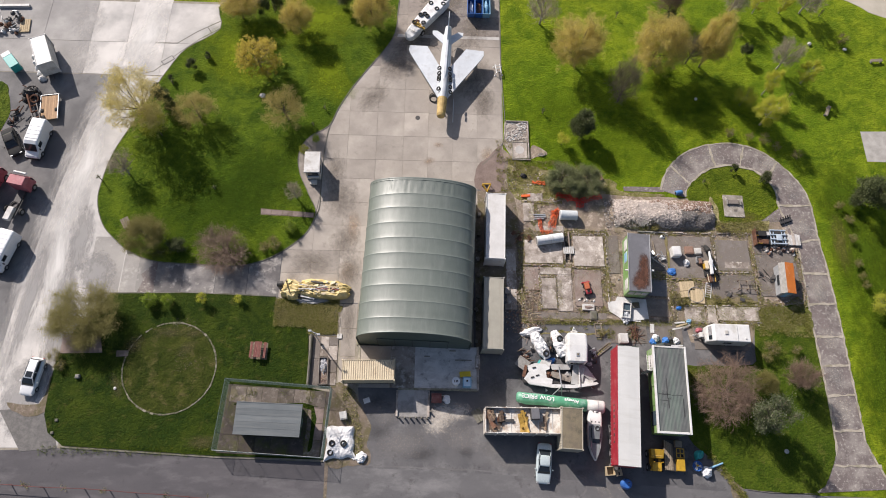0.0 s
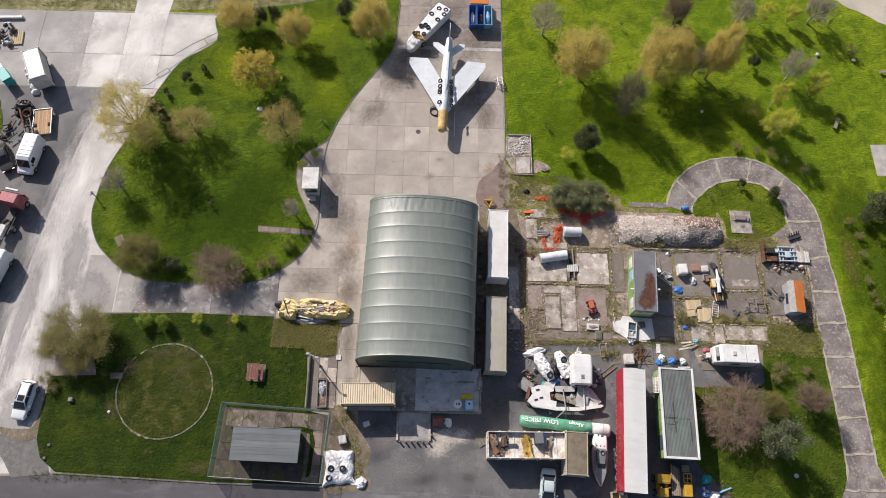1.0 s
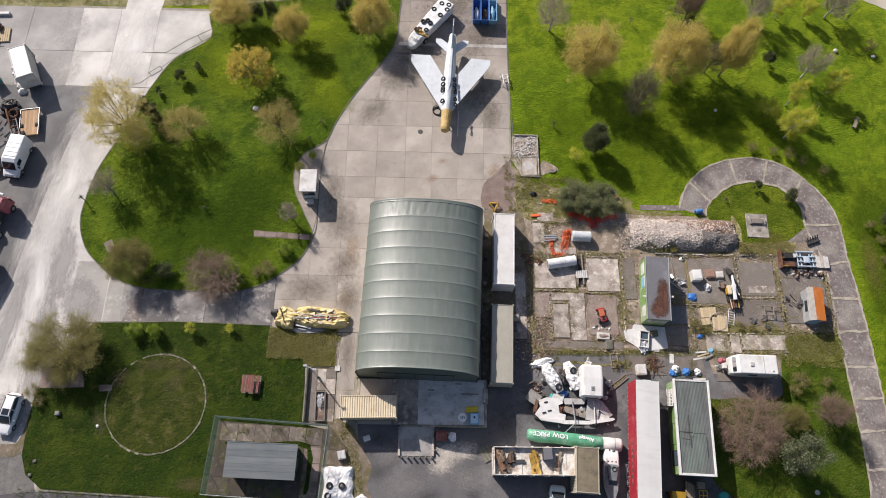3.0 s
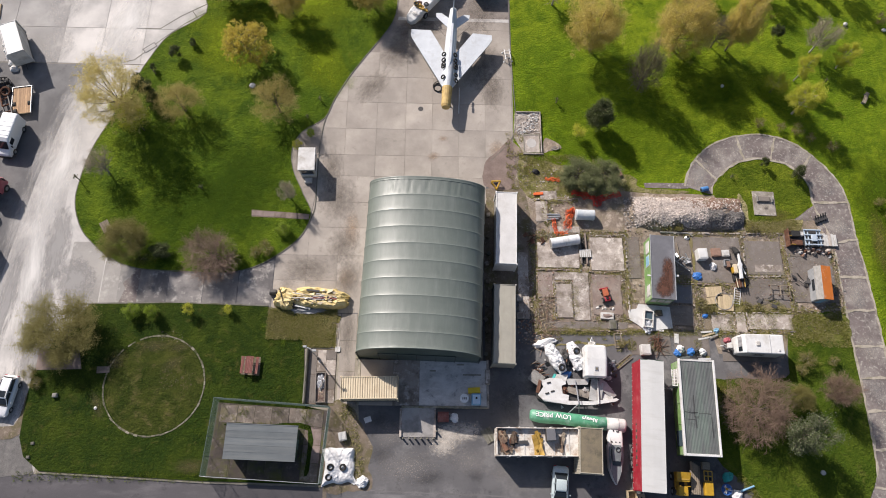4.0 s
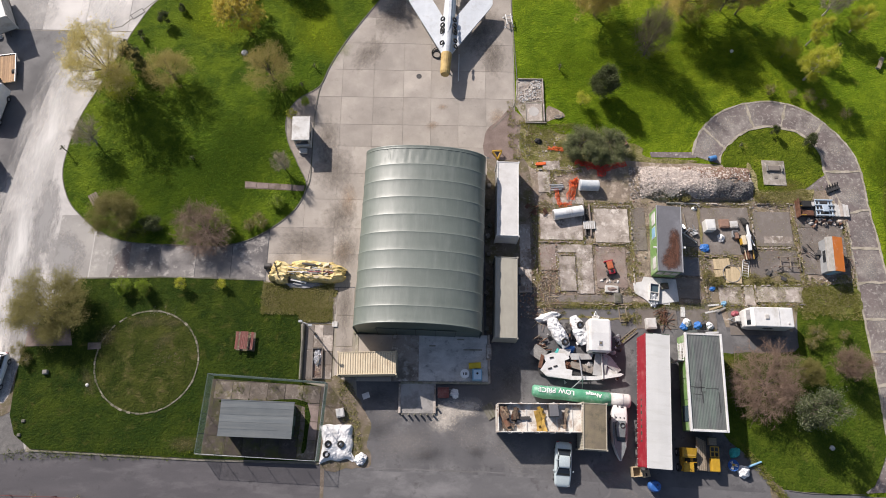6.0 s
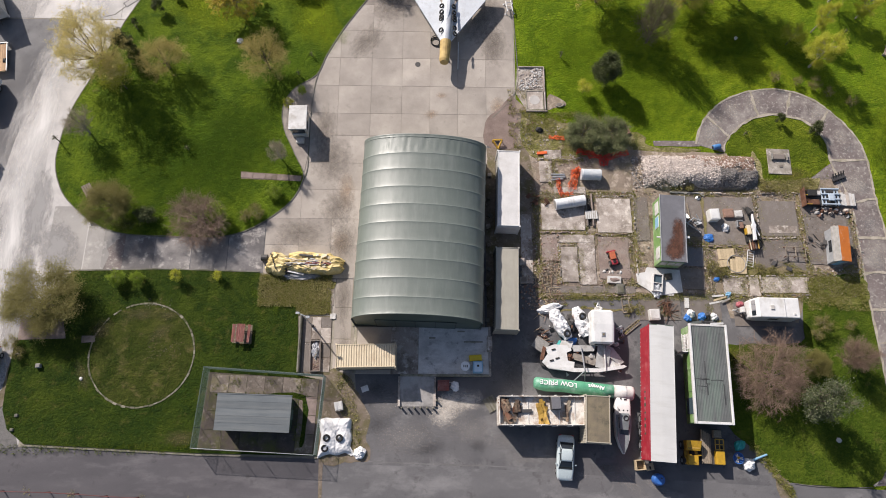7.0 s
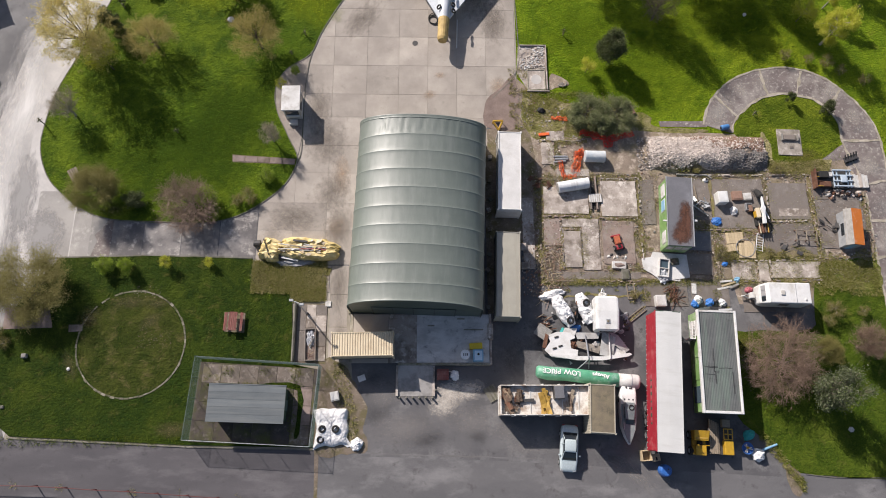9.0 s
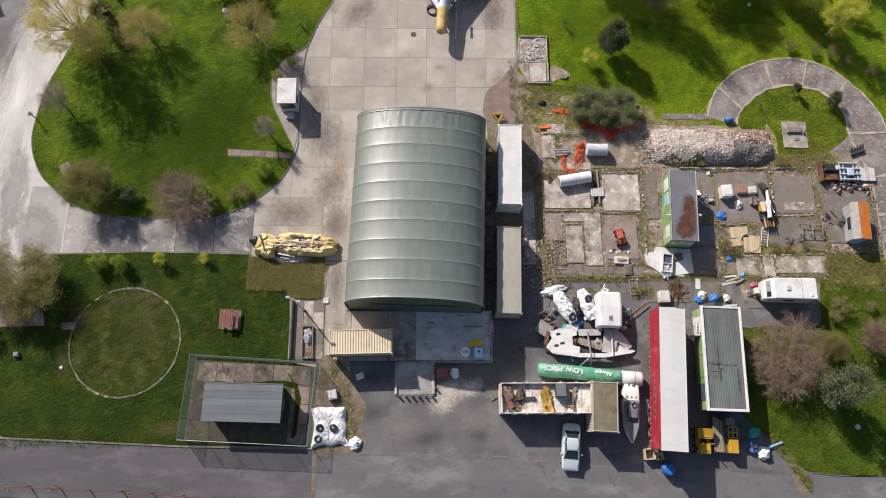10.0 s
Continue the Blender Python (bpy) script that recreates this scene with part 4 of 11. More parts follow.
for k, (x, y, rx, ry, rz) in enumerate(((43.0, -4.0, 1.9, 1.6, 0), (45.6, -3.4, 2.0, 1.0, 0), (52.5, 17.2, 2.6, 1.2, 0), (64.5, 14, 1.6, 5.0, 0))):
    patch(P_WORN, x, y, rx, ry, rz, 0.112 + 0.0015 * k, "yellowed worn stretch of the grass")

P_TUFTY = patch_mat("green_tufts_in_dry_grass", (0.075, 0.115, 0.010), 0.85, 4.0, 0.9, True)
for k, (x, y, rx, ry) in enumerate(((-2.2, 3.4, 1.2, 0.9), (-6.6, 3.9, 1.1, 0.7), (-1.4, 1.4, 0.8, 0.6), (-4.9, 4.3, 1.4, 0.5), (-8.2, 2.6, 0.7, 1.3), (-6.2, 1.4, 1.6, 0.5))):
    patch(P_TUFTY, x, y, rx, ry, 17 * k, 0.128 + 0.0015 * k, "green tufts in the rough yellow patch")
P_BARE = patch_mat("bare_lawn_soil", (0.120, 0.108, 0.050), 0.55, 4.0, 0.9, True)
for k, (x, y, rx, ry) in enumerate(((-20.4, 0.3, 2.6, 0.9), (-17.6, 0.2, 1.6, 0.8), (-24.4, -1.2, 1.3, 1.4), (-25.6, -6.2, 0.8, 2.2), (-18.2, -1.6, 1.8, 0.9), (-7.3, 3.0, 1.5, 1.7))):
    patch(P_BARE, x, y, rx, ry, 9 * k, 0.139 + 0.0015 * k, "bare brownish ground showing through the grass")

# round stone edging in the lawn
sheet("ring_turf", [(-19.85 + 5.25 * math.cos(math.pi * i / 32), -3.95 + 5.3 * math.sin(math.pi * i / 32)) for i in range(64)], 0.094, turf("olive_turf", (0.022, 0.037, 0.004), (0.042, 0.056, 0.008), (0.074, 0.080, 0.016), (0.125, 0.105, 0.042), 0.53, 1.5, 0.2, 0.25), "olive worn turf inside the stone ring", "lawn", wobble=0.1)
ringe = thing("stone_ring", "low round ring of pale edging stones in the lawn", "edging", -19.85, -3.95, z=0.05, kind="structure")
for i in range(72):
    a0, a1 = 2 * math.pi * i / 72 + 0.004, 2 * math.pi * (i + 1) / 72 - 0.004
    # the stones of the far side have sunk into the turf
    sunk = 0.06 * max(0.0, math.cos((a0 + a1) / 2 - 2.5)) * random.random()
    b = bmesh.new()
    r0, r1 = 5.30 + 0.05 * random.random(), 5.50 + 0.10 * random.random()
    loft([[(r * math.cos(a), r * math.sin(a), z) for r, z in ((r0, -0.03), (r1, -0.03), (r1 - 0.03, 0.085 - sunk), (r0 + 0.03, 0.085 - sunk))] for a in (a0, (a0 + a1) / 2, a1)], b)
    part("edging_stone", b, RINGSTONE, ringe)

# ring path
RO = [(41.5, 21.0), (42.2, 23.2), (43.7, 25.3), (45.6, 26.9), (48.5, 28.05), (52.4, 28.45), (56.2, 27.2), (59.4, 24.2), (61.4, 20.4), (61.7, 14), (62.2, 6), (62.3, -8), (62.5, -12), (64.5, -16.5)]
RI = [(44.6, 20.0), (45.2, 21.6), (46.6, 23.1), (48.6, 24.4), (51.2, 25.0), (54.6, 24.3), (56.7, 22.4), (57.2, 20.4), (57.2, 18.6), (58.6, 13.8), (58.6, 5.4), (58.8, -9.9), (58.2, -13), (55.6, -17.0)]
sheet("ring_path", smooth_line(RO, False, 5) + smooth_line(RI, False, 5)[::-1], 0.035, RING, "dark tarmac ring path with pale concrete joints", "path", wobble=0.05)
sheet("ring_path_end", [(53.2, 16.2), (57.4, 18.9), (59.2, 15.6), (58.8, 13.8), (56.6, 15.4)], 0.031, RING, "tarmac spur of the ring path", "path", wobble=0.1)
edg = thing("path_edging", "pale concrete edging and joints of the ring path", "edging", 0, 0, z=0, kind="structure")
part("edging_line", ragged(smooth_line(RO, False, 5), 0.2, 0.069, 1), SANDY, edg)
part("edging_line", ragged(smooth_line(RI, False, 5), 0.28, 0.071, 2), SANDY, edg)
for a, b in (((43.2, 24.7), (45.6, 22.0)), ((48.8, 28.1), (49.4, 24.8)), ((53.8, 28.0), (52.8, 25.0)), ((58.0, 25.7), (56.3, 23.0)), ((61.6, 19.2), (57.0, 19.1)), ((61.7, 14.3), (58.5, 13.8)), ((61.9, 9.6), (58.6, 9.6)),
             ((62.2, 5.6), (58.6, 5.4)), ((62.3, 1.3), (58.7, 1.3)), ((62.3, -2.2), (58.7, -2.4)), ((62.3, -5.8), (58.8, -6.0)), ((62.3, -10.0), (58.8, -10.1)), ((63.6, -14.0), (58.0, -14.0))):
    part("joint", ragged([a, b], 0.26, 0.073, a[0]), SANDY, edg)
sheet("inner_path", [(36.4, 21.35), (38.0, 21.40), (40.0, 21.40), (41.8, 21.45), (41.9, 20.75), (40.2, 20.72), (38.4, 20.70), (36.5, 20.72)], 0.03, RING, "narrow worn path beside the rubble", "path", wobble=0.10)
for k, (x, y, rx, ry, rz) in enumerate(((43.5, 22.6, 1.4, 2.0, -20), (60.4, 15.6, 1.3, 1.0, 0), (59.6, 20.6, 1.4, 0.8, 20), (60.4, 11.2, 1.5, 1.6, 0), (60.5, 6.8, 1.2, 2.0, 0), (60.4, -3.6, 1.3, 2.2, 0))):
    patch(P_DUST, x, y, rx, ry, rz, 0.0535 + 0.0006 * k, "pale worn patch on the ring path")
P_LICHEN = patch_mat("pale_lichen", (0.46, 0.42, 0.37), 0.60, 4.0, 0.45)
for k, (x, y, rx, ry, rz) in enumerate(((43.2, 22.0, 1.4, 1.9, -10), (44.3, 23.9, 1.5, 1.6, -35), (46.3, 25.6, 1.7, 1.3, 30), (49.0, 26.6, 1.5, 1.2, 10), (56.6, 25.2, 1.6, 1.2, -35), (59.0, 22.2, 1.2, 1.5, 25), (59.8, 16.4, 1.6, 1.9, 0), (60.4, 8.0, 1.6, 2.6, 0), (60.5, -7.4, 1.6, 2.6, 0), (60.4, 1.0, 1.5, 2.2, 0))):
    patch(P_LICHEN, x, y, rx, ry, rz, 0.0595 + 0.0006 * k, "pale lichen and dust on the ring path")
P_EAST = patch_mat("lush_verge_grass", (0.068, 0.114, 0.005), 0.85, 2.2, 1.05, True)
for k, (x, y, rx, ry, rz) in enumerate(((67.5, 12, 5.5, 12, 5), (67, -4, 5.0, 13, 0), (73, 2, 8, 16, 0), (70, -16, 9, 8, 0), (66, 21, 5, 6, 0))):
    patch(P_EAST, x, y, rx, ry, rz, 0.016 + 0.0015 * k, "lusher green stretch beside the ring path")
sheet("dry_margin", smooth_line([(47.9, 20.2), (48.3, 15.3), (53.0, 14.95), (54.9, 15.6), (55.4, 16.6), (53.4, 16.7), (50.0, 16.4), (49.0, 17.0), (48.9, 19.0)], per=4), 0.068, turf("straw_grass", (0.17, 0.155, 0.05), (0.31, 0.27, 0.12), (0.41, 0.36, 0.19), (0.48, 0.42, 0.28), 0.54, 1.7, 0.2, 0.35), "dry yellow grass at the lawn's edge", "grass", wobble=0.35)
sheet("ring_lawn", smooth_line([(45.1, 19.2), (45.4, 21.5), (46.8, 23.0), (48.7, 24.2), (51.2, 24.8), (54.5, 24.1), (56.5, 22.3), (57.0, 20.4), (56.6, 18.6), (54.6, 17.0), (52.2, 15.6), (48.4, 15.5)], per=3), 0.06, turf("ring_grass", (0.058, 0.096, 0.005), (0.104, 0.150, 0.008), (0.175, 0.215, 0.015), (0.24, 0.225, 0.04), 0.58, 1.7, 0.1, 0.35), "small lawn inside the ring path", "lawn", wobble=0.1)

# ---- ruined plot ----
sheet("ruin_ground", [(21.8, 2.6), (42.6, 2.6), (43.0, 0.2), (50.4, -0.2), (52.6, 4.8), (58.3, 5.2), (58.5, 13.8), (57.0, 16.6), (48.4, 16.0), (48.4, 19.8), (33.6, 20.2), (26, 21.2), (22.5, 24.6), (20.4, 26.6), (18.4, 24.2), (17.4, 22.2), (17.3, 19.6), (21.4, 19.6)], 0.034, RUIN, "weedy rubble-strewn soil of a cleared plot", "soil", wobble=0.25)
sheet("mulch", smooth_line([(19.8, 27.0), (18.0, 25.2), (16.7, 23.4), (16.6, 20.6), (20.2, 20.3), (20.4, 23.5), (20.3, 25.6)], per=4), 0.055, SOIL, "brown heap of spread mulch", "soil", wobble=0.4)

# ---- hangar ----
HX, HA, HB, HY0, HY1 = 9.32, 6.71, 7.1, -1.08, 18.55
HW = 3.8            # height of the upright sides below the arch


def arch(y, a=HA, b=HB, n=40, e=2.15, z0=0.0, lean=0.0):
    """The cover's line across the hangar: up one side, over the roof, down the other; n must be even."""
    k = max(2, n // 10)
    prof = [(1.0 - 0.010 * (1 - i / k), HW * i / k) for i in range(k)]
    for i in range(n - 2 * k + 1):
        t = math.pi * i / (n - 2 * k)
        c, s = math.cos(t), math.sin(t)
        prof.append((math.copysign(abs(c) ** (2 / e), c), HW + (b - HW) * abs(s) ** (2 / e)))
    prof += [(-1.0 + 0.010 * (1 - i / k), HW * i / k) for i in reversed(range(k))]
    return [(HX + a * u, y - lean * max(0.0, z - HW) / (b - HW), z0 + z) for u, z in prof]


hangar = thing("hangar", "arched storage hangar covered in dark green tarpaulin", "hangar", 0, 0, z=0)
hangar.matrix_basis = pose(9.32, 8.8, 0, 0, 0, -2.0) @ pose(-9.32, -8.8, 0)
bays = 10
SEAMS = [HY0] + [1.945 * k - 1.15 for k in range(1, 9)] + [16.20, HY1]
rough_fold = random.Random(8)
CREASES = [(HX + rough_fold.uniform(-4.6, 4.6), rough_fold.uniform(-0.25, 0.25), rough_fold.uniform(0.4, 1.0), rough_fold.choice((-1, 1, 1))) for _ in range(34)]
for k in range(bays):
    y0, y1 = SEAMS[k], SEAMS[k + 1]
    secs = []
    for j in range(25):
        u = j / 24
        sag = 0.026 * (1 - abs(2 * u - 1) ** 2.4) + 0.016 * (1 - abs(2 * u - 1) ** 9)
        row = []
        for x, y, z in arch(y0 + (y1 - y0) * u, n=150, lean=0.22 * u if k == bays - 1 else (-0.2 * (1 - u) if k == 0 else 0.0)):
            s = sag + 0.010 * noise.noise(Vector((x * 2.6, y * 0.35, k))) * min(1.0, z / 3)
            if k == bays - 1 and z > 2.5:
                # creases pulled tight towards the north hem
                s += 0.030 * sum(q * g * math.exp(-((x - c - d * (1 - u) * 2.2) / 0.085) ** 2) for c, d, q, g in CREASES) * math.sin(math.pi * (0.12 + 0.80 * u))
            elif z > 4.5:
                s += 0.007 * noise.noise(Vector((x * 7.5, y * 0.5, k * 3.0))) * (1 - abs(2 * u - 1))
            if k == 0 and u < 0.3:
                s += 0.025 * noise.noise(Vector((x * 2.2, y * 3.0, 9))) * (1 - u / 0.3)
            row.append((x + (HX - x) / HA * s, y, z - s * (z / HB)))
        secs.append(row)
    part("cover_panel", loft(secs, closed=False), HANGAR, hangar, smooth=True)
for k, y in enumerate(SEAMS):
    ln = 0.22 if k == bays else (-0.2 if k == 0 else 0.0)
    part("seam", loft([arch(y - 0.045, HA - 0.006, HB - 0.006, lean=ln), arch(y - 0.015, HA + 0.010, HB + 0.010, lean=ln), arch(y + 0.02, HA + 0.010, HB + 0.010, lean=ln), arch(y + 0.06, HA - 0.008, HB - 0.008, lean=ln)], closed=False), SEAM, hangar, smooth=True)
DARKPVC = surf("dark_green_end_wall", (0.075, 0.100, 0.084), (0.060, 0.082, 0.068), 0.6, 10.0, 0.15, 0.5, 0.1, 0.01)
for name, y in (("end_wall", HY0 + 0.12), ("end_wall", HY1 - 0.12)):
    b = bmesh.new()
    pr = arch(y, HA - 0.12, HB - 0.12, lean=-0.2 if y < 5 else 0.25)
    loft([pr, [(x, q + 0.08, z) for x, q, z in pr]], b)
    part(name, b, DARKPVC, hangar)
door = part("door", box(5.0, 13.3, HY0 + 0.06, HY0 + 0.115, 0.02, 3.7, 0.01), surf("hangar_door", (0.070, 0.092, 0.080), (0.058, 0.078, 0.067), 0.6, 10.0, 0.15, 0.5, 0.1, 0.01), hangar, "dark sliding door panels")
for x in (5.0, 7.05, 9.1, 11.2, 13.3):
    part("door_rail", box(x - 0.04, x + 0.04, HY0 + 0.035, HY0 + 0.06, 0.02, 3.7), DARKSTEEL, door)
# edge beam and foot of the cover
for s in (-1, 1):
    part("foot_beam", box(HX + s * (HA + 0.12) - 0.14, HX + s * (HA + 0.12) + 0.14, HY0, HY1, 0.0, 0.22, 0.02), EDGING, hangar)
part("hem", loft([arch(HY1 - 0.34, HA + 0.004, HB + 0.004, lean=0.2), arch(HY1 - 0.30, HA + 0.02, HB + 0.02, lean=0.2), arch(HY1 - 0.24, HA + 0.004, HB + 0.004, lean=0.2)], closed=False), SEAM, hangar, smooth=True)
for k in range(9):
    part("anchor_block", box(-0.2, 0.2, -0.22, 0.22, 0.0, 0.28 + 0.1 * (k % 3), 0.03), (KERB, DIRT, PAD)[k % 3], hangar, m=pose(HX + HA + 0.75 + 0.12 * math.sin(k * 2.3), 0.1 + k * 2.05 + 0.5 * math.sin(k * 1.7), 0.03, 0, 0, k * 23))

# raised dock before the hangar, its ramp and posts
dock = thing("loading_dock", "raised stained concrete dock before the hangar", "dock", 0, 0, z=0.0, kind="structure")
for x0, x1, y0, y1 in ((2.3, 6.2, -3.4, -0.95), (2.3, 6.2, -5.9, -3.41), (6.21, 9.1, -5.9, -0.95), (9.11, 16.5, -5.9, -0.95)):
    part("slab", box(x0, x1, y0, y1, -0.1, 0.42, 0.02), surf("dock_concrete", (0.60, 0.57, 0.535), (0.40, 0.38, 0.36), 0.7, 20.0, 0.25, 0.75, 0.3, 0.01, stain=(0.64, 0.615, 0.585), ss=0.8, st=0.55, streak=(0.6, 1.4, 1), second=(0.20, 0.19, 0.185), s3=1.1, st3=0.62) if x0 > 9 else (PAD if x0 > 6 else CONCRETE), dock)
part("edge", box(7.2, 16.6, -6.15, -5.92, -0.1, 0.46, 0.03), EDGING, dock)
part("edge", box(2.3, 2.6, -5.9, -1.0, 0.0, 0.47, 0.03), EDGING, dock)
part("edge", box(16.52, 16.75, -6.1, -0.9, -0.1, 0.5, 0.03), PAD, dock)
part("pillar", box(16.35, 16.85, -3.6, -2.0, 0.4, 1.05, 0.05), PAD, dock)
for x0, x1, y0 in ((13.9, 15.9, -2.6), (13.2, 14.0, -1.5), (10.2, 10.9, -2.2)):
    part("wall_base", box(x0, x1, y0, y0 + 0.14, 0.4, 0.46, 0.02), EDGING, dock)
ramp = thing("ramp", "square concrete ramp with a row of stub posts", "ramp", 0, 0, z=0.0, kind="structure")
b = bmesh.new()
loft([[(7.25, y, -0.1), (10.8, y, -0.1), (10.8, y, z), (7.25, y, z)] for y, z in ((-6.16, 0.40), (-9.2, 0.07))], b)
part("slab", b, surf("ramp_concrete", (0.37, 0.352, 0.335), (0.27, 0.258, 0.246), 0.6, 20.0, 0.22, 0.8, 0.3, 0.01, stain=(0.16, 0.153, 0.148), ss=0.6, st=0.58), ramp)
for x in (7.15, 10.85):
    part("edge", box(x - 0.12, x + 0.12, -9.2, -6.16, -0.1, 0.30, 0.02), PAD, ramp)
for i in range(7):
    x, y = ((7.45 + 0.65 * i, -9.35) if i < 6 else (11.05, -8.6))
    t = thing("stub_post", "short dark iron stub post", "post", x, y, group="posts at the ramp")
    part("shaft", rod((0, 0, 0), (0, 0, 0.5), 0.10, 0.10, 10), DARKSTEEL, t)
    part("cap", rod((0, 0, 0.5), (0, 0, 0.55), 0.11, 0.07, 10), KERB, t)

# ---- long boxes and containers ----


def wheel(parent, x, y, r=0.45, w=0.28, name="wheel"):
    ob = part(name, rod((x - w / 2, y, r), (x + w / 2, y, r), r, r, 16), BLACK, parent)
    part("rim", rod((x - w / 2 - 0.012, y, r), (x + w / 2 + 0.012, y, r), r * 0.55, r * 0.55, 12), STEEL, ob)
    return ob


def box_body(name, label, cat, x, y, rz, w, l, h, wall, roof, z0=0.0, corr=0.0, rim=0.05, doors=None):
    """A closed container: ribbed walls, a roof with its rim, corner posts and doors."""
    t = thing(name, label, cat, x, y, rz)
    hw, hl = w / 2, l / 2
    part("base_frame", box(-hw, hw, -hl, hl, z0, z0 + 0.14, 0.015), DARKSTEEL, t)
    for s in (-1, 1):
        b = bmesh.new()
        n = int(l / 0.28)
        line = []
        for i in range(n):
            y0 = -hl + 0.1 + (l - 0.2) * i / n
            st = (l - 0.2) / n
            for u, d in ((0, 0), (0.25, 0), (0.35, 0.03), (0.85, 0.03)):
                line.append((s * (hw - 0.03 - d), y0 + u * st))
        loft([[(px, py, z) for px, py in line] for z in (z0 + 0.14, z0 + h - 0.1)], b, closed=False)
        part("side_wall", b, wall, t)
    for s in (-1, 1):
        e = part("end_wall", box(-hw + 0.05, hw - 0.05, s * hl - 0.05, s * hl + 0.0, z0 + 0.14, z0 + h - 0.1, 0.01), wall, t)
        if s < 0:
            for sx in (-0.45, -0.18, 0.18, 0.45):
                part("lock_rod", rod((sx * w, -hl - 0.03, z0 + 0.2), (sx * w, -hl - 0.03, z0 + h - 0.2), 0.02, 0.02, 6), STEEL, e)
    for sx in (-1, 1):
        for sy in (-1, 1):
            part("corner_post", box(sx * hw - 0.08, sx * hw + 0.01 * sx + 0.08, sy * hl - 0.08, sy * hl + 0.08, z0, z0 + h, 0.015), wall, t)
    b = bmesh.new()
    if corr:
        n = int(l / corr)
        prof = []
        for i in range(n):
            st = (l - 0.16) / n
            y0 = -hl + 0.08 + st * i
            for u, d in ((0.0, 0), (0.2, 0.05), (0.55, 0.05), (0.75, 0)):
                prof.append((y0 + u * st, d))
        loft([[(px, py, z0 + h - 0.06 + d) for py, d in prof] for px in (-hw + 0.06, hw - 0.06)], b, closed=False)
    else:
        loft([[(px, py, z0 + h - 0.06 + 0.035 * (1 - (px / hw) ** 2)) for px in (-hw + 0.05, -hw * 0.5, 0, hw * 0.5, hw - 0.05)] for py in np.linspace(-hl + 0.05, hl - 0.05, 9)], b, closed=False)
    part("roof", b, roof, t)
    for s in (-1, 1):
        part("top_rail", box(s * (hw - rim) - 0.045, s * (hw - rim) + 0.045, -hl, hl, z0 + h - 0.12, z0 + h + 0.015, 0.012), wall, t)
        part("top_rail", box(-hw + 0.1, hw - 0.1, s * (hl - rim) - 0.045, s * (hl - rim) + 0.045, z0 + h - 0.12, z0 + h + 0.012, 0.012), wall, t)
    return t


box_body("container", "long white box container beside the hangar", "container", 18.85, 14.15, -1.7, 2.44, 8.9, 2.75, WHITEP, surf("weathered_white_roof", (0.63, 0.62, 0.605), (0.54, 0.53, 0.515), 0.6, 10.0, 0.10, 0.6, 0.1, 0.005, stain=(0.46, 0.44, 0.41), ss=0.5, st=0.62, soft=0.1))
box_body("container", "long container with a flat beige roof", "container", 18.4, 2.85, -1.7, 2.44, 8.9, 2.65, surf("beige_wall", (0.30, 0.29, 0.25), (0.25, 0.24, 0.21), 0.8, 12.0, 0.1, 0.6, 0.1, 0.004), BEIGE)
box_body("container", "short cream container with ribbed roof", "container", 3.8, -4.35, 91.2, 2.36, 6.0, 2.5, CREAM, CREAM, z0=0.42, corr=0.26)
box_body("container", "tall brown-roofed box container on the yard", "container", 26.95, -10.55, -3.3, 2.4, 4.55, 3.3, surf("tan_wall", (0.40, 0.37, 0.30), (0.32, 0.29, 0.23), 0.9, 12.0, 0.12, 0.6, 0.1, 0.004), BROWNROOF)

# open rusty bin with debris
t = thing("open_container", "long open white container with rusty rubbish inside", "container", 21.6, -9.7, 90)
for s in (-1, 1):
    part("side_wall", box(s * 1.38 - 0.05, s * 1.38 + 0.05, -4.35, 4.35, 0.1, 2.75, 0.02), RUSTY, t)
    part("end_wall", box(-1.33, 1.33, s * 4.3 - 0.05, s * 4.3 + 0.05, 0.1, 2.75, 0.02), RUSTY, t)
part("floor", box(-1.33, 1.33, -4.25, 4.25, 0.05, 2.25, 0.02), RUSTY, t)
for y in (-3.3, -1.7, 1.4):
    part("floor_rib", box(-1.3, 1.3, y - 0.05, y + 0.05, 2.25, 2.31, 0.01), WHITED, t)
for y in (-2.9, -1.4, 0.2, 1.9, 3.0):
    for s in (-1, 1):
        part("rib", box(s * 1.47 - 0.05, s * 1.47 + 0.05, y - 0.06, y + 0.06, 0.1, 2.74, 0.01), WHITED, t)
BROWNB = surf("stained_board", (0.115, 0.080, 0.060), (0.065, 0.046, 0.036), 1.6, 14.0, 0.4, 0.85, 0.3, 0.01, stain=(0.30, 0.22, 0.15), ss=1.2, st=0.6, rand=0.3, spec=0.2)
rr = random.Random(77)
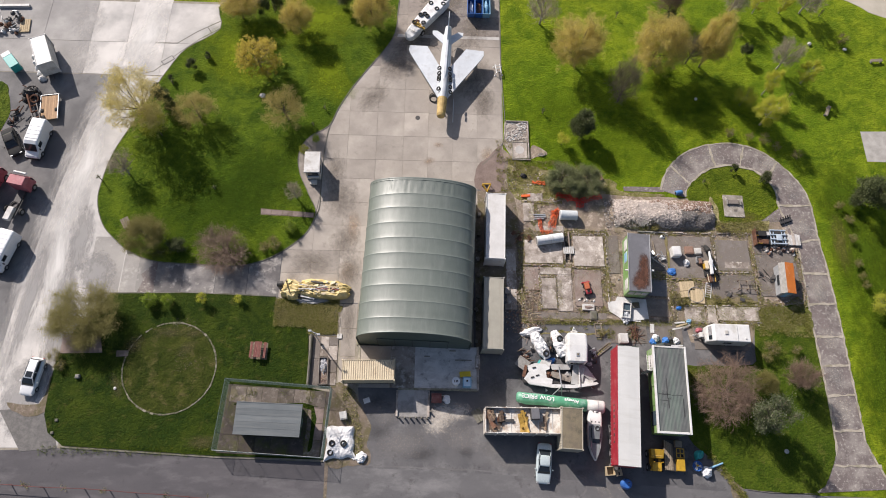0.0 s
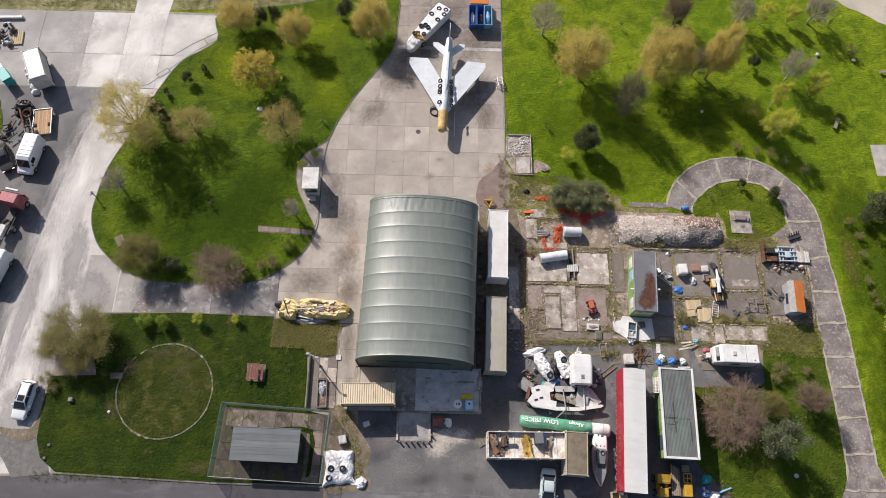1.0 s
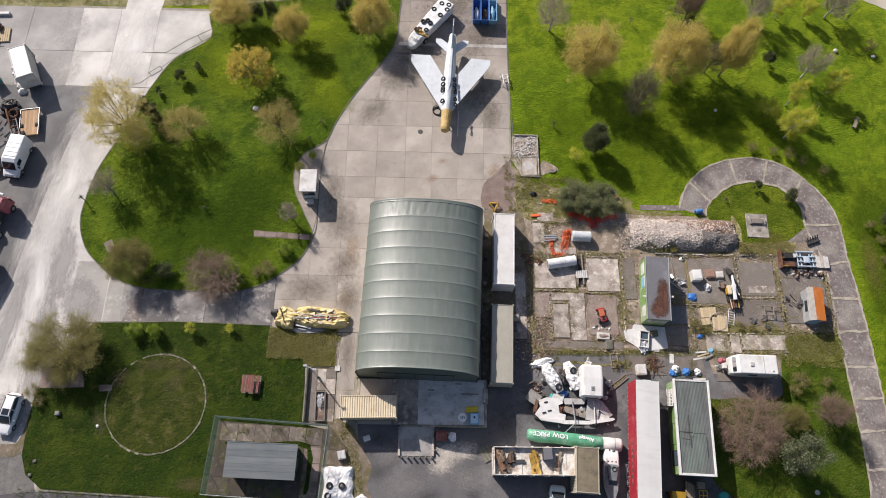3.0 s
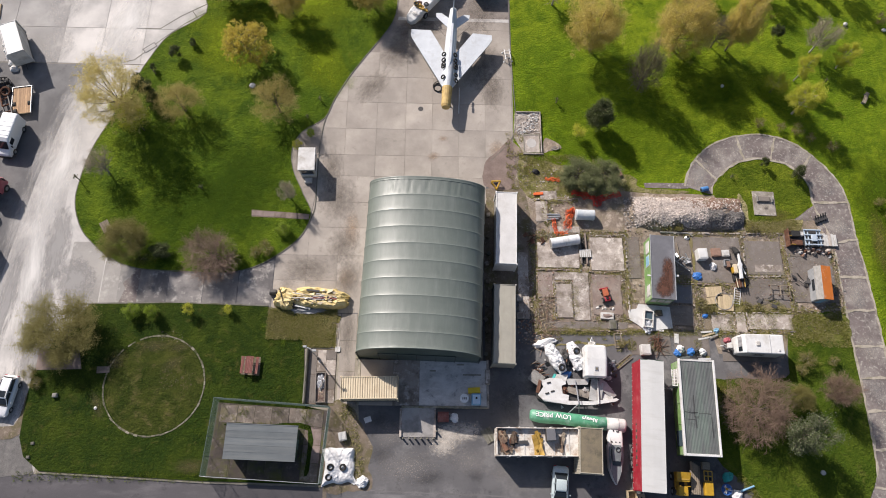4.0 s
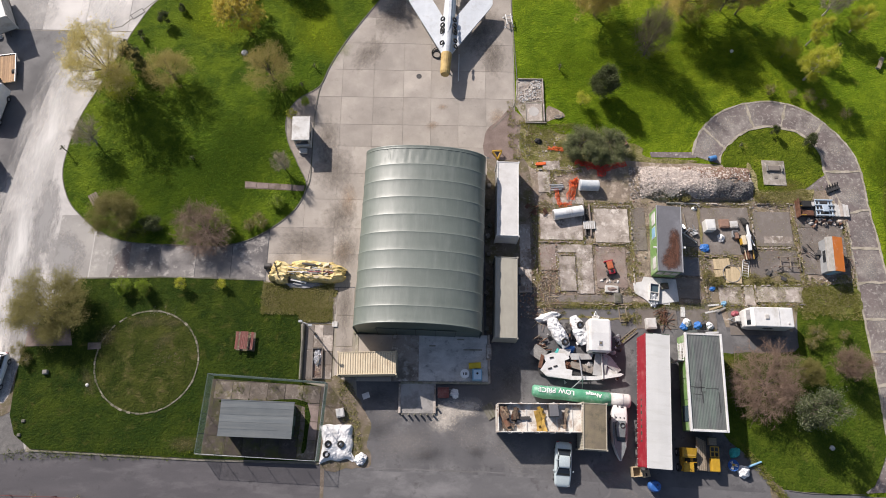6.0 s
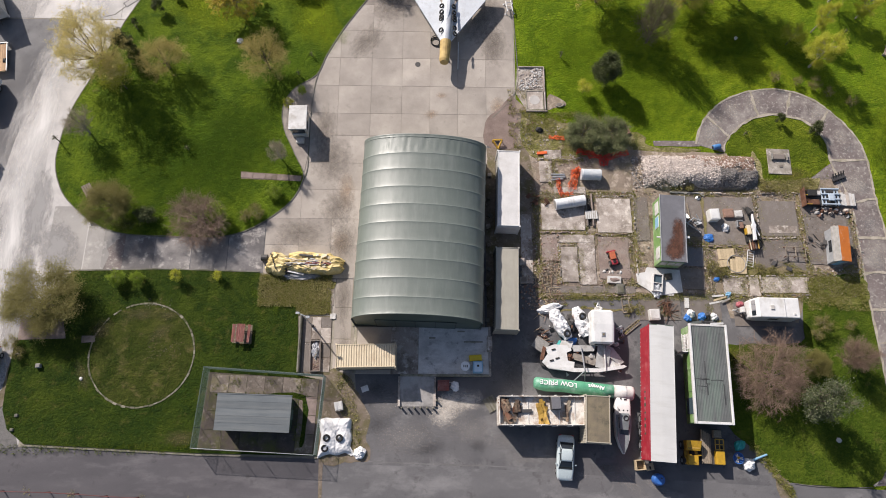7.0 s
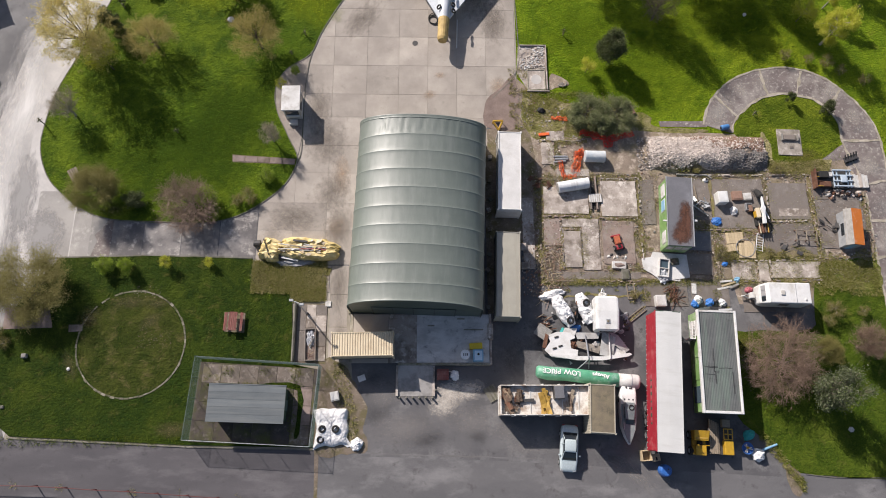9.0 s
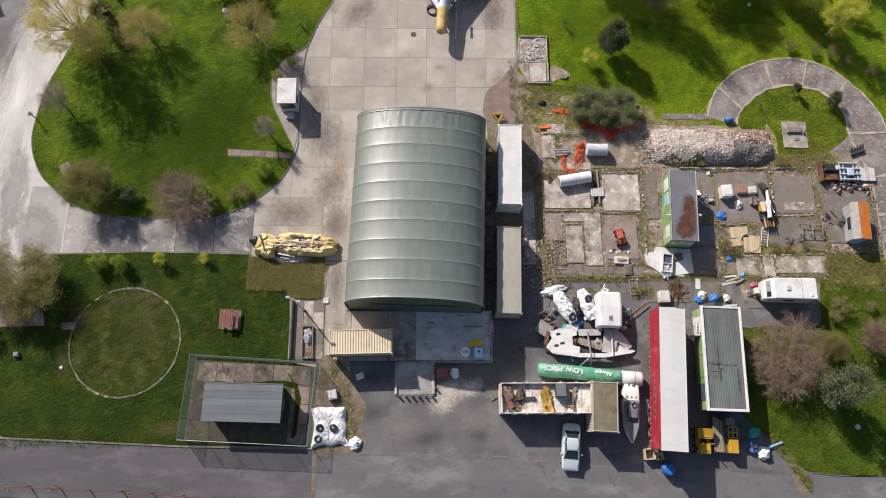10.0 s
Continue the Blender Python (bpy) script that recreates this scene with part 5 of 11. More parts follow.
for cx, cy, w, l, n, mts, lab in ((18.0, -9.7, 0.5, 2.1, 9, (BROWNB, BROWNB, RUST), "rusty brown sheets"), (19.05, -9.3, 0.5, 1.2, 7, (BROWNB, RUST, BROWNB), "dark brown boards"), (18.6, -10.6, 0.6, 0.5, 5, (BROWNB, WOOD, WOOD), "tan broken boards"), (21.55, -9.75, 0.6, 1.9, 8, (OCHRE, OCHRE, OCHRE), "ochre plastic sheets"), (24.1, -9.8, 0.3, 1.9, 4, (BROWNB, WOOD, WOOD), "thin wooden boards")):
    u = thing("rubbish_pile", lab + " heaped in the open container", "rubbish", cx, cy, rr.uniform(-8, 8), z=2.27)
    for i in range(n):
        hw, hl = w * rr.uniform(0.25, 0.6), l * rr.uniform(0.2, 0.5)
        b = box(-hw, hw, -hl, hl, 0, 0.05, 0.0)
        bmesh.ops.subdivide_edges(b, edges=b.edges[:], cuts=3, use_grid_fill=True)
        for v in b.verts:
            v.co.z += 0.12 * noise.noise(v.co * 2.2 + Vector((i * 3.1, cx, 0)))
            v.co.x += 0.08 * noise.noise(v.co * 2.5 + Vector((0, i * 2.3, cy)))
        part("sheet", b, mts[i % 3], u, m=pose(rr.uniform(-0.4, 0.4) * w, rr.uniform(-0.3, 0.3) * l, 0.08 + 0.045 * i, rr.uniform(-8, 8), rr.uniform(-8, 8), rr.uniform(-25, 25)))
u = thing("beam", "black steel beam lying in the open container", "beam", 19.6, -9.75, 2, z=2.27)
part("bar", box(-0.95, 0.95, -0.12, 0.12, 0, 0.18, 0.02), DARKSTEEL, u)
part("flange", box(-0.95, 0.95, -0.17, 0.17, 0.18, 0.2), DARKSTEEL, u)
u = thing("crate", "dark grey plastic crate in the open container", "crate", 22.9, -9.0, 3, z=2.27)
part("shell", box(-0.5, 0.5, -0.62, 0.62, 0, 0.9, 0.05), DARKSTEEL, u)
part("lid", box(-0.46, 0.46, -0.58, 0.58, 0.9, 0.96, 0.02), DARKFLAT, u)

# green cabin with a flat roof
t = thing("site_cabin", "green site cabin with a flat rust-stained roof", "cabin", 36.6, 9.6, -3.6)
part("body", box(-1.3, 1.3, -3.75, 3.75, 0.15, 2.7, 0.04), LIME, t)
cabin_roof = part("roof", box(-1.36, 1.36, -3.82, 3.82, 2.7, 2.84, 0.03), DARKFLAT, t, "dark flat roof with red rust stains")
ROOFRUST = patch_mat("roof_rust", (0.098, 0.042, 0.026), 0.93, 2.6, 1.25)
for k, (x, y, rx, ry, rz) in enumerate(((0.55, 0.1, 0.78, 1.3, 0), (0.45, -1.3, 0.9, 1.6, 0), (0.2, -2.4, 1.15, 1.5, 0), (0.0, -2.75, 1.3, 1.1, 0), (0.85, -1.2, 0.5, 2.5, 0))):
    me = UNIT.copy()
    me.materials.append(ROOFRUST)
    ob = new("rust_stain", me)
    ob.parent = cabin_roof
    ob.matrix_basis = pose(min(max(x, rx - 1.3), 1.3 - rx), max(y, -3.78 + ry), 2.845 + 0.0008 * k, 0, 0, 0) @ Matrix.Diagonal((rx, ry, 1, 1))
for s in (-1, 1):
    part("roof_edge", box(s * 1.36 - 0.04, s * 1.36 + 0.04, -3.84, 3.84, 2.74, 2.9, 0.01), STEEL, t)
for y, w2, mt in ((2.6, 1.3, WHITED), (0.95, 1.2, LIGHTBLUE), (-2.6, 1.2, WHITED)):
    wn = part("window", box(-1.36, -1.3, y - w2 / 2, y + w2 / 2, 1.1, 2.1, 0.01), mt, t)
    part("window_frame", box(-1.345, -1.31, y - w2 / 2 - 0.07, y + w2 / 2 + 0.07, 1.03, 2.17, 0.01), WHITEP, wn)
for x in (-0.8, 0.0, 0.8):
    part("end_window", box(x - 0.32, x + 0.32, -3.79, -3.75, 1.3, 2.2, 0.01), WHITED, t)
part("skid", box(-1.2, -0.9, -3.7, 3.7, 0, 0.15), DARKSTEEL, t)
part("skid", box(0.9, 1.2, -3.7, 3.7, 0, 0.15), DARKSTEEL, t)
for y in (-1.1, -0.9):
    part("light_fitting", box(-1.75, -1.3, y - 0.08, y + 0.08, 2.55, 2.7, 0.02) if y < -1 else box(1.3, 1.85, y - 0.1, y + 0.12, 2.5, 2.68, 0.02), WHITEP, t)

# red and white trailer
t = thing("box_trailer", "long red trailer with a pale grey roof", "trailer", 33.35, -7.9, -4.4)
part("chassis", box(-0.5, 0.5, -6.4, 6.4, 0.75, 1.05, 0.02), DARKSTEEL, t)
part("body", box(-1.27, 1.27, -6.65, 6.65, 1.05, 3.9, 0.05), REDP, t)
b = bmesh.new()
loft([[(x, y, 3.915 + 0.03 * (1 - abs(x) / 1.3)) for x in (-1.2, -0.6, 0, 0.6, 1.29)] for y in np.linspace(-6.68, 6.68, 14)], b, closed=False)
part("roof", b, TRAILROOF, t, "pale grey roof skin")
part("top_rail", box(1.24, 1.31, -6.68, 6.68, 3.78, 3.93, 0.015), TRAILROOF, t)
part("top_rail", box(-1.31, -1.2, -6.68, 6.68, 3.78, 3.92, 0.015), REDP, t)
for s in (-1, 1):
    part("top_rail", box(-1.2, 1.24, s * 6.66 - 0.04, s * 6.66 + 0.04, 3.8, 3.935, 0.012), SHEDWALL if s > 0 else TRAILROOF, t)
for i in range(26):
    yb = -6.4 + i * 0.5 + random.uniform(-0.1, 0.1)
    part("curtain_buckle", box(-1.30, -1.27, yb, yb + 0.06, 1.1, 1.25 + 0.15 * random.random(), 0.01), WHITED, t)
for k in range(14):
    part("faded_print", box(-1.278, -1.268, -4.2 + 0.34 * k, -4.02 + 0.34 * k + 0.08 * (k % 3), 2.3, 2.75, 0.0), PINKRED if k % 2 else SHEDWALL, t)
for y in (-5.2, -3.9, -2.6):
    for s in (-1, 1):
        wheel(t, s * 1.05, y, 0.5, 0.34)
for s in (-1, 1):
    part("landing_leg", rod((s * 0.8, 3.6, 0), (s * 0.8, 3.6, 0.8), 0.07, 0.07, 8), DARKSTEEL, t)

# exhibition trailer with corrugated roof
t = thing("stand_trailer", "green stand trailer with grey corrugated roof", "trailer", 38.65, -6.05, -2.2)
part("body", box(-1.75, 1.75, -4.9, 4.9, 0.7, 3.35, 0.05), LIME, t)
b = bmesh.new()
prof = []
for i in range(22):
    x0 = -1.72 + 3.44 * i / 22
    prof += [(x0, 0), (x0 + 0.05, 0.014), (x0 + 0.1, 0.014), (x0 + 0.15, 0)]
loft([[(x, y, 3.42 + d) for x, d in prof] for y in np.linspace(-4.75, 4.75, 8)], b, closed=False)
part("roof", b, CORRUG, t, "grey corrugated roof with green algae")
for s in (-1, 1):
    part("fascia", box(s * 1.85 - 0.10, s * 1.85 + 0.10, -5.0, 5.0, 3.2, 3.58, 0.02), WHITEP, t)
part("fascia", box(-1.71, 1.71, -5.0, -4.76, 3.2, 3.6, 0.02), WHITEP, t)
part("fascia", box(-1.71, 1.71, 4.78, 4.98, 3.2, 3.5, 0.02), WHITED, t)
for k, (x, y, r) in enumerate(((-1.1, 5.15, 12), (0.1, 5.2, -8), (1.0, 5.1, 5))):
    part("broken_panel", box(-0.7, 0.7, -0.10, 0.10, 0, 0.06, 0.01), (CORRUG, DARKSTEEL, WHITED)[k], t, m=pose(x, y, 3.36 + 0.03 * k, 4, 3, r))
SOOT = surf("black_algae", (0.030, 0.032, 0.033), (0.055, 0.058, 0.058), 3.0, 18.0, 0.4, 0.9, 0.2, 0.004)
for k, (line, w) in enumerate((([(-0.56, 1.2), (-0.55, 0.2), (-0.56, -1.1)], 0.10), ([(-0.46, -1.0), (-0.45, -2.2)], 0.09), ([(1.22, -1.0), (1.25, -2.0), (1.24, -3.1)], 0.10), ([(-1.6, -0.55), (-0.9, -0.62), (-0.2, -0.6)], 0.10), ([(-0.1, -0.7), (0.6, -0.66), (1.2, -0.72)], 0.09), ([(-1.5, -1.3), (-0.5, -1.35)], 0.08))):
    part("algae_streak", ragged(line, w, 3.445, k * 2.1 + 7), SOOT, t)
for y in (-3.2, -1.0, 1.2, 3.3):
    wn = part("side_panel", box(-1.8, -1.75, y - 0.8, y + 0.8, 1.2, 2.9, 0.01), WHITED if y > 2 else (GLASSB if y < -2 else LIME), t)
    part("panel_rail", box(-1.83, -1.8, y - 0.8, y + 0.8, 2.9, 3.0), WHITEP, wn)
for y in (-2.2, -1.1):
    for s in (-1, 1):
        wheel(t, s * 1.4, y, 0.42, 0.25)
part("step_frame", box(-2.4, -1.8, 2.2, 2.3, 1.0, 2.6), WHITEP, t)
for i in range(6):
    part("step_bar", rod((-2.4, 2.2 + 0.33 * i, 2.6), (-1.85, 2.2 + 0.33 * i, 2.6), 0.035, 0.035, 6), WHITEP, t)
for x in (-2.4, -2.12, -1.85):
    part("step_rail", rod((x, 2.2, 2.6), (x, 4.0, 2.6), 0.04, 0.04, 6), WHITEP, t)
    part("step_post", rod((x, 2.2, 0.0), (x, 2.2, 2.6), 0.035, 0.035, 6), WHITEP, t)

# ---- fenced shed ----
sheet("compound_floor", [(-12.7, -5.75), (-0.75, -6.5), (-1.15, -14.0), (-13.1, -13.5)], 0.11, MOSSPAD, "old slabs inside the fenced compound", "slab")
OLDSLAB = surf("old_slab", (0.205, 0.170, 0.145), (0.115, 0.098, 0.084), 0.8, 18.0, 0.35, 0.9, 0.5, 0.02, stain=(0.17, 0.155, 0.045), ss=0.6, st=0.60, second=(0.30, 0.26, 0.222), s3=1.3, st3=0.58, rand=0.25, spec=0.25)
paver = thing("compound_slabs", "mossy square paving slabs in the compound", "paving", -6.9, -9.9, -2.5, z=0.11, kind="structure")
for i in range(6):
    for j in range(4):
        part("paving_slab", box(-5.55 + i * 1.86, -3.74 + i * 1.86, -3.7 + j * 1.86, -1.89 + j * 1.86, 0, 0.02 + 0.02 * random.random(), 0.012), REDDISH if (i, j) in ((5, 2), (5, 1)) else (OLDSLAB if j == 3 or i == 5 else MOSSPAD), paver)
sheet("moss_strip", smooth_line([(-11.2, -7.9), (-7, -8.0), (-2.6, -8.2), (-2.4, -12.6), (-2.9, -12.7), (-2.9, -8.6), (-7, -8.35), (-11.2, -8.2)], per=3), 0.158, GRASSD, "green moss and weeds round the shed", "moss", thick=0.05, wobble=0.25)
t = thing("shed", "low shed with a plain grey sheet roof", "shed", -7.15, -9.98, -1.9, z=0.11)
part("wall", box(-3.45, 3.45, -1.5, 1.55, 0, 2.2, 0.02), SHEDWALL, t)
for k in range(5):
    # sheets run the long way, each lapped over the one below
    y0, y1 = -1.75 + 0.7 * k, -1.02 + 0.7 * k
    part("roof_sheet", loft([[(x, y, 2.39 + 0.04 * y + 0.008 * q) for y, q in ((y0, 2), (y1, 0), (y1, -3), (y0, -1))] for x in np.linspace(-3.7, 3.7, 5)]), SHEDROOF, t)
part("roof_edge", box(-3.7, 3.72, -1.8, -1.72, 2.28, 2.42), SHEDROOF, t)
part("roof_edge", box(-3.7, 3.72, 1.72, 1.8, 2.3, 2.5), SHEDROOF, t)
part("door", box(3.45, 3.5, -0.5, 0.5, 0.05, 2.0, 0.01), FENCEG, t)

WIREEND = surf("galvanised_wire", (0.30, 0.34, 0.34), (0.22, 0.26, 0.26), 3.0, 20.0, 0.2, 0.5, 0.1, 0.003)
FC = [(-12.55, -5.45), (-0.45, -6.25), (-1.0, -14.0), (-13.05, -13.35)]
fence = thing("mesh_fence", "tall green wire mesh fence round the shed", "fence", 0, 0, z=0.09)
for k in range(4):
    a, c = Vector(FC[k]), Vector(FC[(k + 1) % 4])
    n = 6 if k % 2 == 0 else 4
    for i in range(n):
        p = a.lerp(c, i / n)
        part("post", rod((*p, 0), (*p, 2.2), 0.025, 0.025, 8), FENCEG, fence)
        q = a.lerp(c, (i + 1) / n)
        d = q - p
        b = bmesh.new()
        L, Hh = d.length, 2.0
        st = 0.13
        u = -Hh
        while u < L:
            for sgn in (0, 1):
                a0, a1 = max(u, 0), min(u + Hh, L)
                if a1 - a0 < 0.02:
                    continue
                z0, z1 = (a0 - u, a1 - u) if sgn == 0 else (Hh - (a0 - u), Hh - (a1 - u))
                rod((*(p + d * a0 / L), z0 + 0.06), (*(p + d * a1 / L), z1 + 0.06), 0.0055, 0.0055, 3, b)
            u += st
        part("mesh_panel", b, FENCEG, fence)
        # the cut ends of the wire stand in a pale zigzag along the top
        b = bmesh.new()
        side = Vector((-d.y, d.x)) / L * 0.045
        m = int(L / 0.085)
        for w in range(m):
            s0, s1 = (1, -1) if w % 2 else (-1, 1)
            rod((*(p + d * w / m + side * s0), 2.10), (*(p + d * (w + 1) / m + side * s1), 2.16), 0.011, 0.011, 3, b)
        part("wire_ends", b, WIREEND, fence)
        part("top_rail", rod((*p, 2.12), (*q, 2.12), 0.016, 0.016, 6), STEEL if k in (1, 2) else FENCEG, fence)

# ---- kiosk ----
t = thing("kiosk", "small white ticket kiosk with flat roof", "kiosk", -4.85, 22.55, 1.5, z=0.085)
part("body", box(-0.9, 0.9, -1.3, 1.35, 0, 2.35, 0.03), WHITED, t)
part("roof", box(-1.02, 1.02, -1.5, 1.52, 2.35, 2.5, 0.03), WHITED, t)
part("window", box(0.9, 0.94, -0.9, 0.9, 1.1, 1.9, 0.01), GLASS, t)
part("window", box(-0.7, 0.7, -1.34, -1.3, 1.1, 1.9, 0.01), GLASS, t)
part("sill", box(-0.75, 0.75, -1.5, -1.3, 1.0, 1.08, 0.01), WHITEP, t)
part("step", box(-0.5, 0.4, -2.1, -1.45, 0, 0.35, 0.02), WHITED, t)

# ---- ruined plot: pads, wall stubs, heap ----
pads = thing("foundation_pads", "cracked old floor pads of demolished huts", "slab", 0, 0, z=0.0, kind="structure")
DARKPAD = surf("dark_pad", (0.186, 0.161, 0.141), (0.134, 0.117, 0.105), 0.6, 20.0, 0.30, 0.88, 0.5, 0.02, stain=(0.26, 0.232, 0.21), ss=0.6, st=0.6, second=(0.15, 0.128, 0.085), s3=1.4, st3=0.66, rand=0.12, spec=0.25)
REDPAD = surf("reddish_pad", (0.29, 0.222, 0.19), (0.215, 0.165, 0.142), 0.7, 20.0, 0.28, 0.88, 0.5, 0.02, stain=(0.29, 0.26, 0.23), ss=0.8, st=0.58, rand=0.1, spec=0.25)
for x0, x1, y0, y1, h, mt in ((22.8, 27.7, 10.2, 13.3, 0.12, PAD), (29.1, 33.0, 9.9, 14.0, 0.16, PAD), (24.8, 26.6, 4.2, 8.2, 0.14, PAD), (26.8, 28.6, 3.9, 9.4, 0.10, PAD), (22.7, 24.4, 6.6, 9.6, 0.09, REDPAD),
                              (24.7, 28.6, 8.7, 9.6, 0.12, PAD), (29.0, 32.4, 4.6, 9.4, 0.09, REDPAD), (23.0, 32.8, 2.9, 3.7, 0.08, DARKPAD), (33.4, 35.0, 9.0, 14.2, 0.08, DARKPAD), (38.7, 41.2, 9.6, 14.4, 0.08, DARKPAD),
                              (41.4, 47.2, 8.6, 14.3, 0.10, DARKPAD), (47.7, 52.0, 9.7, 13.9, 0.12, DARKPAD), (48.6, 51.8, 10.0, 10.9, 0.135, PAD), (46.6, 52.2, 5.6, 9.2, 0.09, DARKPAD), (52.8, 58.0, 6.4, 12.0, 0.08, DARKPAD), (52.8, 58.2, 12.0, 15.0, 0.09, DARKPAD),
                              (42.6, 45.2, 2.9, 4.8, 0.10, PAD), (45.5, 46.6, 2.7, 4.9, 0.12, PAD), (46.9, 52.0, 3.1, 4.9, 0.12, PAD), (38.0, 42.0, 0.0, 2.9, 0.05, DARKPAD), (33.0, 37.6, 0.0, 2.5, 0.05, DARKPAD), (43.4, 50.0, -0.6, 2.7, 0.05, DARKPAD),
                              (22.8, 24.2, 16.0, 18.6, 0.10, PAD), (24.4, 28.0, 14.6, 15.4, 0.10, PAD), (28.4, 33.4, 14.8, 17.4, 0.06, RUIN), (20.4, 21.6, 4.0, 12.0, 0.07, PAD), (23.4, 25.4, 18.9, 20.0, 0.10, PAD)):
    b = bmesh.new()
    n = 9
    line = []
    for (ax, ay), (cx, cy) in (((x0, y0), (x1, y0)), ((x1, y0), (x1, y1)), ((x1, y1), (x0, y1)), ((x0, y1), (x0, y0))):
        for i in range(n):
            u = i / n
            line.append((ax + (cx - ax) * u + 0.09 * noise.noise(Vector((x0 + u * 11, y0 + ay, ax))), ay + (cy - ay) * u + 0.09 * noise.noise(Vector((u * 11, y0, ax + cy)))))
    c = [b.verts.new((x, y, h + 0.03)) for x, y in line]
    d = [b.verts.new((x, y, -0.05)) for x, y in line]
    mid = b.verts.new(((x0 + x1) / 2, (y0 + y1) / 2, h + 0.03))
    for i in range(len(line)):
        j = (i + 1) % len(line)
        b.faces.new((c[i], c[j], mid))
        b.faces.new((c[i], d[i], d[j], c[j]))
    part("pad", b, mt, pads)

stubs = thing("wall_stubs", "broken low wall stubs round the old pads", "wall", 0, 0, z=0.03, kind="structure")
STUBS = (((22.3, 3.9), (22.4, 14.0)), ((22.6, 9.9), (27.8, 9.9)), ((28.9, 9.7), (33.2, 9.8)), ((33.2, 5.0), (33.4, 14.4)), ((28.9, 14.3), (33.4, 14.4)), ((24.6, 3.9), (24.7, 8.3)), ((26.7, 4.2), (26.7, 8.3)),
                           ((24.7, 8.4), (26.7, 8.4)), ((28.8, 3.9), (33.4, 4.2)), ((22.6, 14.2), (28.2, 14.4)), ((38.4, 8.4), (47.4, 8.4)), ((47.4, 8.2), (47.5, 14.6)), ((52.4, 5.4), (52.5, 14.8)), ((47.5, 9.4), (52.2, 9.5)),
                           ((38.4, 14.7), (52.6, 14.9)), ((52.6, 5.2), (58.2, 5.6)), ((58.3, 6), (58.4, 14.6)), ((42.4, 2.7), (52.2, 2.9)), ((42.2, 4.9), (52.0, 5.1)), ((45.3, 2.8), (45.4, 4.9)), ((46.75, 2.8), (46.8, 5.0)), ((22.6, 18.8), (28, 18.9)), ((24.2, 16), (24.2, 18.8)), ((41.3, 3.0), (41.4, 8.2)), ((22.2, 2.7), (33.4, 2.7)))
for (ax, ay), (cx, cy) in STUBS:
    b = bmesh.new()
    L = math.hypot(cx - ax, cy - ay)
    u = 0.0
    while u < L:
        l = random.uniform(0.14, 0.5)
        if random.random() < 0.66:
            k = u / L
            m = pose(ax + (cx - ax) * k + random.uniform(-0.05, 0.05), ay + (cy - ay) * k + random.uniform(-0.05, 0.05), 0, random.uniform(-3, 3), random.uniform(-3, 3), math.degrees(math.atan2(cy - ay, cx - ax)) + random.uniform(-6, 6))
            box(-l / 2, l / 2, -0.05 - 0.04 * random.random(), 0.05 + 0.04 * random.random(), -0.05, random.uniform(0.08, 0.24), 0.02, 1, b, m)
        u += l * 1.06
    part("stub", b, random.choice((PAD, PAD, REDPAD, DARKPAD, RUIN)), stubs)
    part("weedy_joint", ragged([(ax, ay), (cx, cy)], 0.44, 0.075, ax + ay), random.choice((WEEDY, WEEDY, DIRT)), stubs)


def stone_bm(seed, s=1.0):
    own = bmesh.new()
    bmesh.ops.create_icosphere(own, subdivisions=1, radius=s)
    for v in own.verts:
        v.co *= 1 + 0.35 * noise.noise(v.co * 1.9 + Vector((seed * 9.1, 2, seed)))
        v.co.z *= 0.62
    return own


def debris(name, label, region, count, smin, smax, materials, zfun=None, kind="stuff", seed=1, squared=0.4):
    """Small loose stones and broken blocks over an area, one object for each tone."""
    rng = random.Random(seed)
    top = thing(name, label, "rubble", 0, 0, z=0.0, kind=kind)
    for k, mt in enumerate(materials):
        vs, fs = [], []
        for _ in range(count // len(materials)):
            x, y = region(rng)
            z = zfun(x, y) if zfun else 0.05
            s = smin * (smax / smin) ** rng.random()
            e = Euler((rng.uniform(-0.5, 0.5), rng.uniform(-0.5, 0.5), rng.uniform(0, 6.3))).to_matrix()
            base = len(vs)
            sx, sy, sz = s * rng.uniform(0.6, 1.4), s * rng.uniform(0.5, 1.0), s * rng.uniform(0.3, 0.7)
            for cz in (-1, 1):
                for cx, cy in ((-1, -1), (1, -1), (1, 1), (-1, 1)):
                    j = 1 - 0.35 * rng.random() * (1 if cz > 0 else 0.3)
                    vs.append(tuple(e @ Vector((cx * sx * j, cy * sy * j, cz * sz)) + Vector((x, y, z + sz * 0.5))))
            for f in ((3, 2, 1, 0), (4, 5, 6, 7), (0, 1, 5, 4), (1, 2, 6, 5), (2, 3, 7, 6), (3, 0, 4, 7)):
                fs.append(tuple(base + i for i in f))
        raw("stones", vs, fs, mt, top)["kind"] = "stuff"
    return top


def over(x0, x1, y0, y1):
    return lambda r: (r.uniform(x0, x1), r.uniform(y0, y1))


def near_stub(r):
    (ax, ay), (cx, cy) = r.choice(STUBS)
    u = r.random()
    return ax + (cx - ax) * u + r.gauss(0, 0.25), ay + (cy - ay) * u + r.gauss(0, 0.25)


